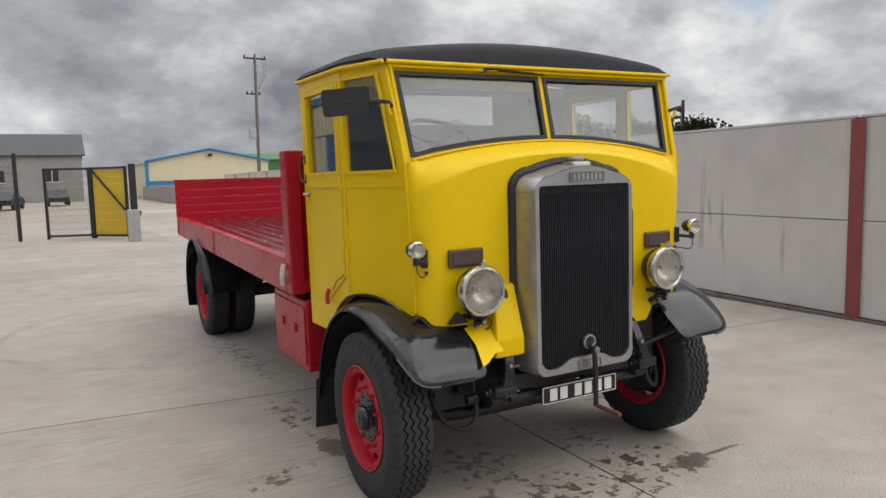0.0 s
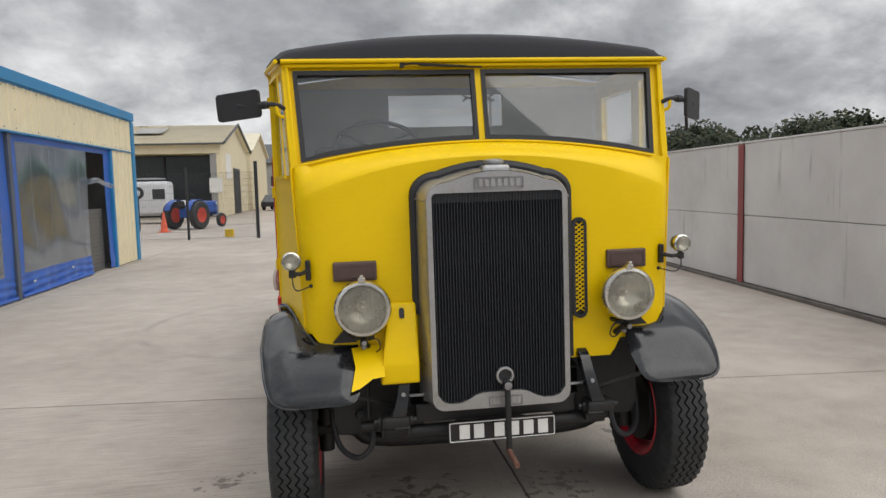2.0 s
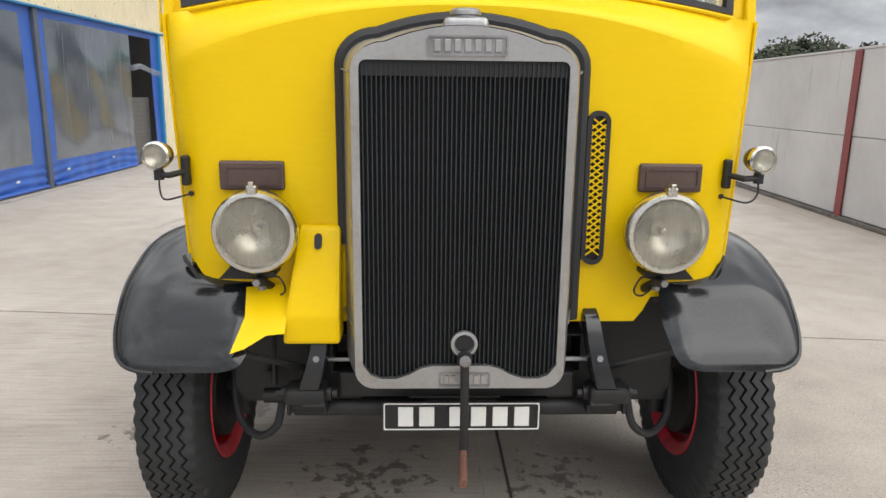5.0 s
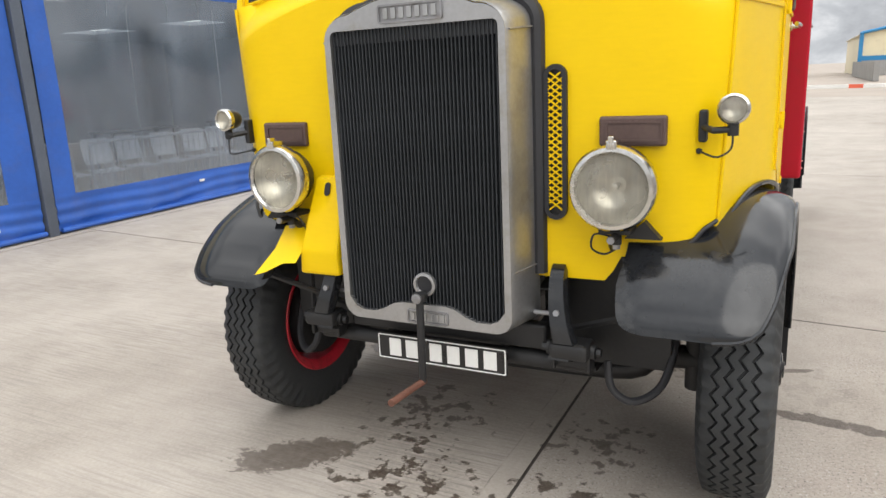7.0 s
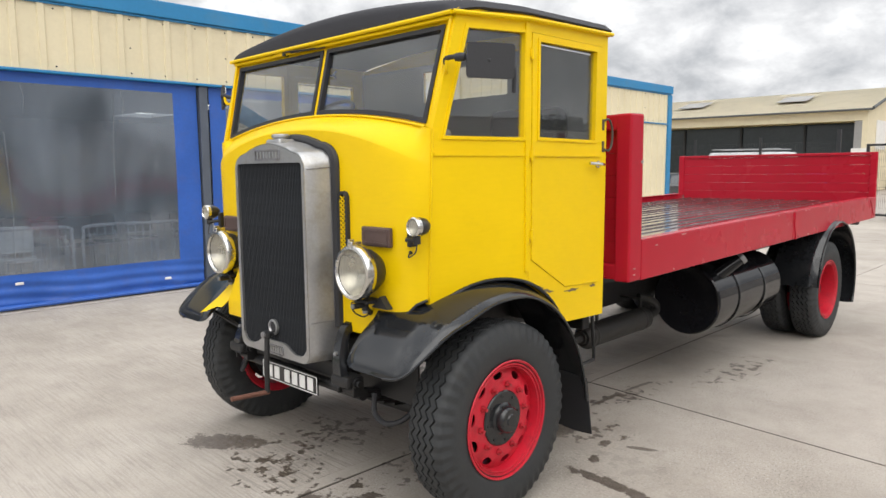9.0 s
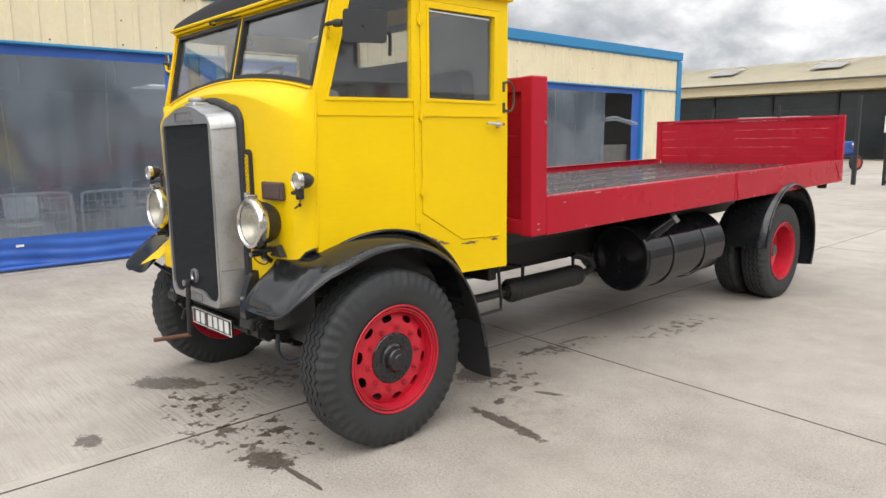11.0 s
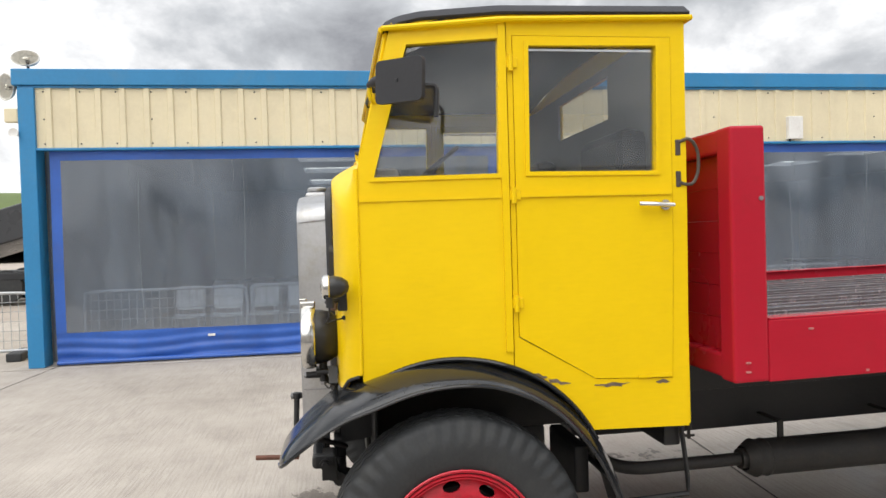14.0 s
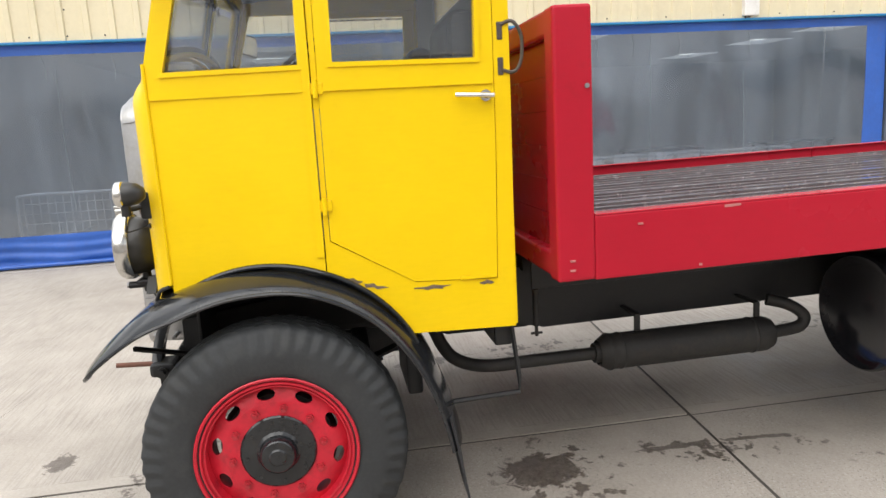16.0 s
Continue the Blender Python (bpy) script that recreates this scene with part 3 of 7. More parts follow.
# ---- ground and yard ----
bm = fresh()
grid(bm, lambda u, v: Vector((-1500 + 3000 * u, -1500 + 3000 * v, -0.035)), 30, 30)
ground = tagged(part("ground", bm, GROUND), "worn pale yard ground running out to the horizon", "ground", kind="structure")

# ---- right-hand boundary wall: precast panels between red steel posts ----
WALL_AT, WALL_WAY = Vector((5.49, 1.25, 0)), Vector((0.062, 1.0, 0)).normalized()
WALL_ANGLE = math.degrees(math.atan2(-WALL_WAY.x, WALL_WAY.y))
BAY, WALL_HIGH = 5.78, 2.31
wall_pose = Matrix.Translation(WALL_AT) @ pose(0, 0, 0, 0, 0, WALL_ANGLE)
boundary_wall = tagged(new("wall_east"), "grey painted precast concrete boundary wall with red posts", "wall", kind="structure")
boundary_wall.matrix_world = wall_pose
for i in range(-4, 9):
    for low, high in ((0.04, 1.142), (1.150, WALL_HIGH)):
        lean = 0.004 * math.sin(i * 2.3 + low * 4)
        simple("panel", WALL_PANEL, boundary_wall, lambda b: box(b, lean, 0.14 + lean, i * BAY + 0.06, (i + 1) * BAY - 0.06, low, high, 0.008))
    def post(b):
        box(b, -0.035, -0.02, i * BAY - 0.085, i * BAY + 0.085, 0, WALL_HIGH - 0.01, 0.003)
        box(b, -0.02, 0.16, i * BAY - 0.012, i * BAY + 0.012, 0, WALL_HIGH - 0.01)
        box(b, 0.16, 0.175, i * BAY - 0.085, i * BAY + 0.085, 0, WALL_HIGH - 0.01)
    simple("post", RED_POST, boundary_wall, post, "red oxide painted steel post")
    simple("coping", WALL_PANEL, boundary_wall, lambda b: box(b, -0.012, 0.155, i * BAY + 0.02, (i + 1) * BAY - 0.02, WALL_HIGH + 0.002, WALL_HIGH + 0.035, 0.006))
    simple("footing", FOOTING, boundary_wall, lambda b: box(b, -0.045, 0.20, i * BAY + 0.005, (i + 1) * BAY - 0.005, -0.03, 0.026, 0.008))

# ---- workshop with blue trim, cream cladding and roll-down curtains ----
FX, Y0, Y1, TOP = -6.13, -4.40, 15.75, 3.84
workshop = thing("workshop_building", "long cream-clad workshop with bright blue trim and blue curtains", "building")


def ribbed(b, y0, y1, z0, z1, x=FX, pitch=0.30, proud=0.022, side=1):
    """Trapezoid-ribbed sheet standing on its edge along y."""
    n = max(1, round((y1 - y0) / pitch))
    p = (y1 - y0) / n
    line = []
    for i in range(n):
        y = y0 + i * p
        line += [(y, 0), (y + p * 0.44, 0), (y + p * 0.48, proud), (y + p * 0.58, proud), (y + p * 0.62, 0)]
    line.append((y1, 0))
    low = [b.verts.new((x + side * d, y, z0)) for y, d in line]
    high = [b.verts.new((x + side * d, y, z1)) for y, d in line]
    fs = [b.faces.new((low[i], low[i + 1], high[i + 1], high[i])) for i in range(len(line) - 1)]
    bmesh.ops.recalc_face_normals(b, faces=fs)
    bmesh.ops.solidify(b, geom=fs, thickness=0.03)


header = simple("header_cladding", CREAM, workshop, lambda b: ribbed(b, Y0 + 0.20, Y1 - 0.15, 2.832, 3.612))
def cladding_screws():
    """Rows of small dark fixing screws, all on one mesh."""
    n, stock = 45, None
    for i in range(n):
        y = Y0 + 0.20 + (i + 0.22) * (Y1 - Y0 - 0.35) / n
        for z in ((2.885, 3.555) if i % 3 else (2.885, 3.20, 3.555)):
            if stock is None:
                stock = simple("screw", DARK_STEEL, header, lambda b: lathe(b, [(0, 0.010), (0.008, 0.008), (0.012, 0.0), (0, 0.0)], 6, pose(0, 0, 0, 0, 90, 0)))
                ob = stock
            else:
                ob = new("screw", stock.data)
                ob.parent = header
            ob.location = (FX + 0.030, y, z)
cladding_screws()
simple("end_cladding", CREAM, workshop, lambda b: ribbed(b, 14.02, Y1 - 0.15, 0.02, 2.795))
simple("parapet_trim", BLUE_TRIM, workshop, lambda b: (box(b, FX - 0.35, FX + 0.09, Y0 - 0.06, Y1 + 0.06, 3.63, TOP, 0.012), box(b, FX - 0.05, FX + 0.06, Y0, Y1, 3.60, 3.628, 0.004)))
simple("head_trim", BLUE_TRIM, workshop, lambda b: box(b, FX - 0.03, FX + 0.07, Y0 + 0.20, Y1 - 0.15, 2.797, 2.830, 0.006))
for y in (Y0, Y1 - 0.15):
    simple("corner_post", BLUE_TRIM, workshop, lambda b: box(b, FX - 0.2, FX + 0.075, y, y + 0.20, 0, 3.60, 0.01))
simple("jamb", BLUE_TRIM, workshop, lambda b: box(b, FX - 0.05, FX + 0.05, 13.90, 14.01, 0, 2.796, 0.008))
for y in (2.14, 8.80):
    def mullion(b):
        box(b, FX - 0.12, FX + 0.03, y - 0.06, y + 0.06, 0, 2.796, 0.006)
    simple("mullion", MULLION_STEEL, workshop, mullion, "grey steel mullion between curtains")


def curtain(y0, y1, left=0.15, clear_low=0.43, clear_high=2.675, opening=None, fasteners=((0.3, 0.29), (0.9, 0.20))):
    """Blue sheet with a clear window welded in and loose folds at its foot."""
    seedy = y0 * 1.7
    def fold(y, z):
        low = max(0.0, 0.5 - z)
        return 0.10 * low * (0.5 * math.sin(y * 5 + seedy) + 0.35 * math.sin(y * 13 + seedy * 2)) + 0.010 * min(1.0, low * 4) * math.sin(z * 46 + 1.6 * math.sin(y * 1.3 + seedy) + 0.8 * math.sin(y * 3.7)) + 0.012 * math.sin(y * 3.1 + z * 2.0 + seedy)
    side = 0.34
    right = y1 - side
    end = right if opening is None else opening
    foot_end = y1 if opening is None else opening
    def sheet(ya, yb, za, zb, b, ny, nz, off=0.0):
        grid(b, lambda u, v: Vector((FX - 0.02 + off + fold(ya + (yb - ya) * u, za + (zb - za) * v), ya + (yb - ya) * u, za + (zb - za) * v)), ny, nz, 0.006)
    def blue(b):
        sheet(y0 + 0.02, foot_end, 0.03, clear_low, b, 90, 20)
        sheet(y0 + 0.02, y1, clear_high, 2.795, b, 60, 2)
        sheet(y0 + 0.02, y0 + left, clear_low, clear_high, b, 3, 24)
        sheet(right, y1, clear_low if opening is None else 0.03, clear_high, b, 5, 24)
        tube(b, [(FX + 0.005, y0 + 0.03, 0.045), (FX + 0.005, foot_end, 0.045)], 0.028, 8)
    c = simple("curtain", BLUE_PVC, workshop, blue, "blue curtain with folds at its foot")
    pane = simple("clear_window", CLEAR_PVC, c, lambda b: sheet(y0 + left, end, clear_low, clear_high, b, 24, 8, 0.004), "hazy clear plastic curtain window")
    pane.visible_shadow = False
    span = end - y0 - 0.3
    for k, lo, hi in ((0.17, 0.7, 2.5), (0.41, 1.0, 2.62), (0.66, 0.5, 2.1), (0.88, 1.3, 2.6)):
        y = y0 + left + 0.02 + span * k
        simple("weld_seam", PVC_SEAM, c, lambda b: tube(b, [(FX - 0.008 + fold(y, z), y + 0.02 * math.sin(z * 2 + k * 9), z) for z in (lo, lo + 0.35 * (hi - lo), lo + 0.7 * (hi - lo), hi)], 0.003, 5), "whitened weld line in the clear sheet")
    for k in range(6):
        y = y0 + 0.3 + span * (0.08 + 0.15 * k + 0.05 * math.sin(k * 5 + y0))
        l = 0.18 + 0.16 * abs(math.sin(k * 3 + y0))
        simple("crease", PVC_SEAM, c, lambda b: tube(b, [(FX - 0.008 + fold(y, 2.5), y, clear_high - 0.01), (FX - 0.006 + fold(y, 2.5), y + 0.03, clear_high - 0.5 * l), (FX - 0.010 + fold(y, 2.4), y + 0.015, clear_high - l)], 0.003, 4), "bright crease in the clear sheet")
    for k, z in fasteners:
        y = y0 + side + (end - y0 - side) * k
        simple("fastener", WHITE_PAINT, c, lambda b: box(b, FX + 0.022, FX + 0.032, y, y + 0.09, z, z + 0.032, 0.004), "small white plastic fastener")
    return c


curtain(Y0 + 0.30, 2.06, fasteners=((0.29, 0.31), (0.63, 0.31), (0.955, 0.17)))
curtain(2.22, 8.72, 0.27)
curtain(8.90, 13.89, 0.20, opening=12.35, fasteners=((0.03, 0.24), (0.6, 0.29)))
# the torn corner by the far jamb, rolled up over a dark doorway with a tread-plate door
simple("rolled_sheet", CLEAR_PVC, workshop, lambda b: tube(b, bend([(FX + 0.05, 12.30, 2.02), (FX + 0.10, 12.6, 2.06), (FX + 0.08, 13.1, 2.0), (FX + 0.12, 13.55, 1.93)]), 0.06, 10), "rolled-up clear plastic sheet")
def tread_door(b):
    box(b, FX - 0.16, FX - 0.12, 12.40, 13.52, 0.03, 1.42, 0.004)
    for i in range(11):
        for j in range(14):
            box(b, FX - 0.12, FX - 0.114, 12.46 + i * 0.095, 12.50 + i * 0.095, 0.08 + j * 0.094, 0.10 + j * 0.094)
simple("tread_plate_door", TREAD_PLATE, workshop, tread_door, "grey tread-plate half door")

# shell and inside of the workshop
def shell(b):
    box(b, -19.0, FX - 0.35, Y0, Y0 + 0.12, 0, 3.55)
    box(b, -19.0, FX - 0.20, Y1 - 0.12, Y1, 0, 3.55)
    box(b, -19.0, -18.88, Y0 + 0.121, Y1 - 0.121, 0, 3.55)
simple("shell_wall", CREAM, workshop, shell)
ROOFLIGHTS = [(x0, x1, y0, y0 + 1.05) for x0, x1 in ((-10.4, -8.8), (-12.9, -11.6), (-16.5, -14.8)) for y0 in (-1.12, 4.75, 10.1)]
simple("roof", HALL_WALL, workshop, lambda b: plate(b, [(-18.87, Y0 + 0.13), (FX - 0.36, Y0 + 0.13), (FX - 0.36, Y1 - 0.13), (-18.87, Y1 - 0.13)], [[(x0, y0), (x1, y0), (x1, y1), (x0, y1)] for x0, x1, y0, y1 in ROOFLIGHTS], lambda u, v, w: Vector((u, v, 3.16 - w)), 0.10))
for x0, x1, y0, y1 in ROOFLIGHTS:
    pane = simple("rooflight", ROOFLIGHT, workshop, lambda b: box(b, x0 - 0.05, x1 + 0.05, y0 - 0.05, y1 + 0.05, 3.164, 3.172), "clouded rooflight sheet")
    pane.visible_shadow = False
simple("lining", HALL_WALL, workshop, lambda b: (box(b, -18.86, -18.78, Y0 + 0.2, Y1 - 0.2, 0.01, 3.05), box(b, -18.77, FX - 0.4, Y0 + 0.13, Y0 + 0.19, 0.01, 3.05), box(b, -18.77, FX - 0.4, Y1 - 0.19, Y1 - 0.13, 0.01, 3.05)))
def work_bench(place):
    ob = thing("work_bench", "dark steel work bench inside the workshop", "bench", "work benches", place=place)
    simple("top", DARK_STEEL, ob, lambda b: box(b, 0, 0.7, 0, 1.7, 0.70, 0.75, 0.01))
    for dx in (0.05, 0.6):
        for dy in (0.06, 1.6):
            simple("leg", DARK_STEEL, ob, lambda b: box(b, dx, dx + 0.05, dy, dy + 0.05, -0.03, 0.70))
    return ob
bench = work_bench(pose(-11.6, -2.4, 0))
for y in (0.2, 4.2, 6.8, 10.0):
    copy_thing(bench, pose(-11.6, y, 0))


def hall_chair(place, material, label, group):
    """Stacking chair facing out to the yard (+x)."""
    ob = thing("stacking_chair", label, "chair", group, place=place)
    simple("seat", material, ob, lambda b: grid(b, lambda u, v: Vector((-0.20 + 0.42 * u, -0.22 + 0.44 * v, 0.45 - 0.03 * math.sin(math.pi * u) + 0.02 * (2 * v - 1) ** 2)), 8, 6, 0.012))
    simple("backrest", material, ob, lambda b: plate(b, rounded(-0.22, 0.22, 0.52, 0.88, 0.07), [], lambda u, v, w: Vector((-0.21 - 0.22 * (v - 0.5) - 0.05 * (1 - (u / 0.22) ** 2) + w, u, v)), 0.014))
    for x, y in ((0.19, 0.19), (0.19, -0.19), (-0.19, 0.19), (-0.19, -0.19)):
        simple("leg", GALVANISED, ob, lambda b: tube(b, [(x * 1.15, y * 1.1, -0.034), (x * 0.9, y, 0.44)], 0.011, 6))
    for y in (0.19, -0.19):
        simple("back_stay", GALVANISED, ob, lambda b: tube(b, [(-0.18, y, 0.44), (-0.235, y, 0.60)], 0.011, 6))
    return ob


pale_chair = hall_chair(pose(-7.45, -2.70, 0), CHAIR_PALE, "pale grey plastic stacking chair behind the barrier", "pale hall chairs")
for k in range(1, 6):
    copy_thing(pale_chair, pose(-7.45 + 0.03 * math.sin(k * 2.1), -2.70 + 0.56 * k, 0, 0, 0, 5 * math.sin(k * 3.3)))
for k in range(7):
    copy_thing(pale_chair, pose(-7.6 + 0.04 * math.sin(k * 1.7), 2.9 + 0.60 * k, 0, 0, 0, 6 * math.sin(k * 2.3)))
dark_chair = hall_chair(pose(-8.9, -2.40, 0), SEAT_CLOTH, "black upholstered stacking chair inside the workshop", "dark hall chairs")
for k in range(1, 12):
    copy_thing(dark_chair, pose(-8.9 - 0.3 * (k % 3), -2.40 + 0.62 * k, 0, 0, 0, 12 * math.sin(k * 2.9)))


def crowd_barrier(place):
    ob = thing("crowd_barrier", "galvanised steel crowd barrier with mesh infill", "barrier", "crowd barriers", place=place)
    simple("frame", GALVANISED, ob, lambda b: tube(b, bend([(0, 0.05, 0.12), (0, 0.02, 0.45), (0, 0.03, 0.81), (0, 0.14, 0.92), (0, 1.1, 0.92), (0, 2.06, 0.92), (0, 2.17, 0.81), (0, 2.18, 0.45), (0, 2.15, 0.12)], 5) + [Vector((0, 0.05, 0.12))], 0.022, 8))
    def wires(b):
        for i in range(1, 22):
            box(b, -0.004, 0.004, i * 0.1 - 0.004, i * 0.1 + 0.004, 0.14, 0.91)
        for i in range(1, 6):
            box(b, -0.004, 0.004, 0.04, 2.16, 0.12 + i * 0.135, 0.128 + i * 0.135)
    simple("mesh", GALVANISED, ob, wires)
    for y in (0.12, 2.0):
        simple("foot", RUBBER, ob, lambda b: box(b, -0.28, 0.28, y - 0.10, y + 0.10, 0, 0.12, 0.02), "black rubber foot block")
    return ob


first_barrier = crowd_barrier(pose(-6.62, -3.9, 0))
for x, y, a in ((-6.65, -1.65, 1), (-6.64, 0.62, -2), (-6.64, 3.1, 0), (-6.66, 5.4, 1), (-6.75, -6.86, 6)):
    copy_thing(first_barrier, pose(x, y, 0, 0, 0, a))

# floodlights and boxes on the near corner, service box on the header
def floodlight(place):
    """Round-faced lamp with a deep bowl, turned outwards on a stub arm."""
    ob = thing("floodlight", "weathered round glass-faced floodlight on the building corner", "floodlight", "corner floodlights", place=place)
    m = Matrix.Translation((0.05, 0, 0.12)) @ pose(0, 0, 0, 0, 78, 0) @ Matrix.Diagonal((0.75, 1.25, 1, 1))
    simple("housing", WHITE_PAINT, ob, lambda b: lathe(b, [(0, -0.12), (0.05, -0.115), (0.10, -0.07), (0.135, 0.0), (0.145, 0.03), (0.135, 0.035), (0.125, 0.02), (0.09, -0.05), (0, -0.09)], 24, m))
    simple("lens", LAMP_GLASS, ob, lambda b: lathe(b, [(0, 0.055), (0.07, 0.05), (0.125, 0.028)], 24, m))
    simple("bulb", CHROME, ob, lambda b: lathe(b, [(0, 0.03), (0.025, 0.02), (0.03, -0.02), (0.015, -0.085)], 12, m))
    def arm(b):
        tube(b, [(0.0, 0, -0.02), (0.0, 0, 0.04), (0.03, 0, 0.10)], 0.018, 8)
        box(b, -0.04, 0.04, -0.05, 0.05, -0.022, -0.006, 0.004)
    simple("bracket", DARK_STEEL, ob, arm)
    return ob
f0 = floodlight(pose(FX - 0.05, -4.30, TOP + 0.022))
copy_thing(f0, pose(FX - 0.06, -4.425, 3.62, 90, 0, 0))
alarm = thing("alarm_box", "small cream alarm box on the building corner", "alarm box")
simple("case", CREAM, alarm, lambda b: box(b, FX - 0.02, FX + 0.06, -4.57, -4.401, 3.16, 3.34, 0.015))
horn = thing("siren", "small white horn siren on the building corner", "siren")
simple("horn", WHITE_PAINT, horn, lambda b: lathe(b, [(0, 0), (0.03, 0), (0.035, 0.05), (0.06, 0.12), (0, 0.09)], 16, pose(FX, -4.44, 3.02, 0, 90, 0)))
service_box = thing("service_box", "small white weatherproof box on the cladding", "service box")
simple("case", WHITE_PAINT, service_box, lambda b: box(b, FX + 0.022, FX + 0.11, 6.30, 6.53, 2.86, 3.20, 0.01))
simple("cable_gland", DARK_STEEL, service_box, lambda b: cyl(b, (FX + 0.06, 6.34, 2.82), (FX + 0.06, 6.34, 2.86), 0.015, n=8))


# ---- the lorry: nose towards -y, front axle at y = 0 ----
lorry = thing("flatbed_lorry", "vintage yellow-cabbed flatbed lorry with red bed and wheels", "lorry", place=pose(0, 0, 0.015, 0, -0.5, 0))
WHEEL_R = 0.4465
SIDE_PLAN = [(-0.33, 0.952), (0.20, 1.058), (0.92, 1.066)]


def draw_in(s):
    """How much a front corner leans in towards its foot, by side."""
    return 0.042


def side_x(y, z=2.0, s=1):
    """Half width of the cab; its front corners draw in towards the foot."""
    return interp(SIDE_PLAN, y) - (draw_in(s) * max(0.0, 1.83 - z) + (0.018 if s < 0 else 0.0)) * max(0.0, min(1.0, (0.20 - y) / 0.53))


PLAN = [(0.0, -0.430), (0.30, -0.430), (0.58, -0.427), (0.74, -0.420), (0.80, -0.414), (0.85, -0.404), (0.888, -0.390), (0.918, -0.371), (0.938, -0.353), (0.952, -0.330)]
PLAN_LEN = [0.0]
for (a, b), (c, d) in zip(PLAN, PLAN[1:]):
    PLAN_LEN.append(PLAN_LEN[-1] + math.hypot(c - a, d - b))


def plan_at(s):
    s *= PLAN_LEN[-1]
    return interp(list(zip(PLAN_LEN, [p[0] for p in PLAN])), s), interp(list(zip(PLAN_LEN, [p[1] for p in PLAN])), s)


def z_screen(x):
    x = abs(x)
    return 1.935 - 0.095 * (x / 0.9) ** 2.0


def z_shoulder(x):
    x = abs(x)
    return 1.858 - 0.165 * (min(x, 0.93) / 0.88) ** 2.2


def z_skirt(x):
    return interp([(0, 0.852), (0.615, 0.852), (0.645, 0.935), (0.75, 0.943), (0.83, 0.962), (0.88, 0.996), (0.915, 1.037), (0.952, 1.057)], abs(x))


def front_panel(b):
    def fn(u, v):
        s = abs(u - 0.5) * 2
        x, y = plan_at(s)
        zb, zf, zs = z_skirt(x), z_shoulder(x), z_screen(x)
        if v < 0.6:
            z = zb + (zf - zb) * (v / 0.6) ** 0.85
            x -= (draw_in(u - 0.5) * max(0.0, 1.83 - z) + (0.018 if u < 0.5 else 0.0)) * (x / 0.952) ** 4
            return Vector((x if u > 0.5 else -x, y, z))
        t = (v - 0.6) / 0.4
        qx, qy = x * (0.985 if x < 0.905 else 0.985 + 0.2 * (x - 0.905)), y
        qy = -0.303 + (y + 0.303) * max(0, (x - 0.875) / 0.077)
        cx, cy, cz = x, y + 0.010, zf + 0.35 * (zs - zf)
        px, py, pz = [(1 - t) ** 2 * a + 2 * t * (1 - t) * c + t * t * q for a, c, q in ((x, cx, qx), (y, cy, qy), (zf, cz, zs))]
        px -= (draw_in(u - 0.5) * max(0.0, 1.83 - pz) + (0.018 if u < 0.5 else 0.0)) * (x / 0.952) ** 4
        return Vector((px if u > 0.5 else -px, py, pz))
    grid(b, fn, 72, 30, 0.004)


cab_front = simple("front_panel", YELLOW, lorry, front_panel, "yellow brush-painted cab front with a curved scuttle")
# bead under the windscreen
simple("scuttle_bead", YELLOW, cab_front, lambda b: tube(b, [(x * 0.985, -0.316, z_screen(x) + 0.001) for x in [i * 0.06 for i in range(-15, 16)]], 0.006, 6))

ARCH_Y, ARCH_Z, ARCH_R = 0.02, 0.55, 0.563


def arch(y0, y1, n=14, r=ARCH_R):
    out = []
    for i in range(n + 1):
        y = y0 + (y1 - y0) * i / n
        out.append((y, ARCH_Z + math.sqrt(max(r * r - (y - ARCH_Y) ** 2, 0))))
    return out


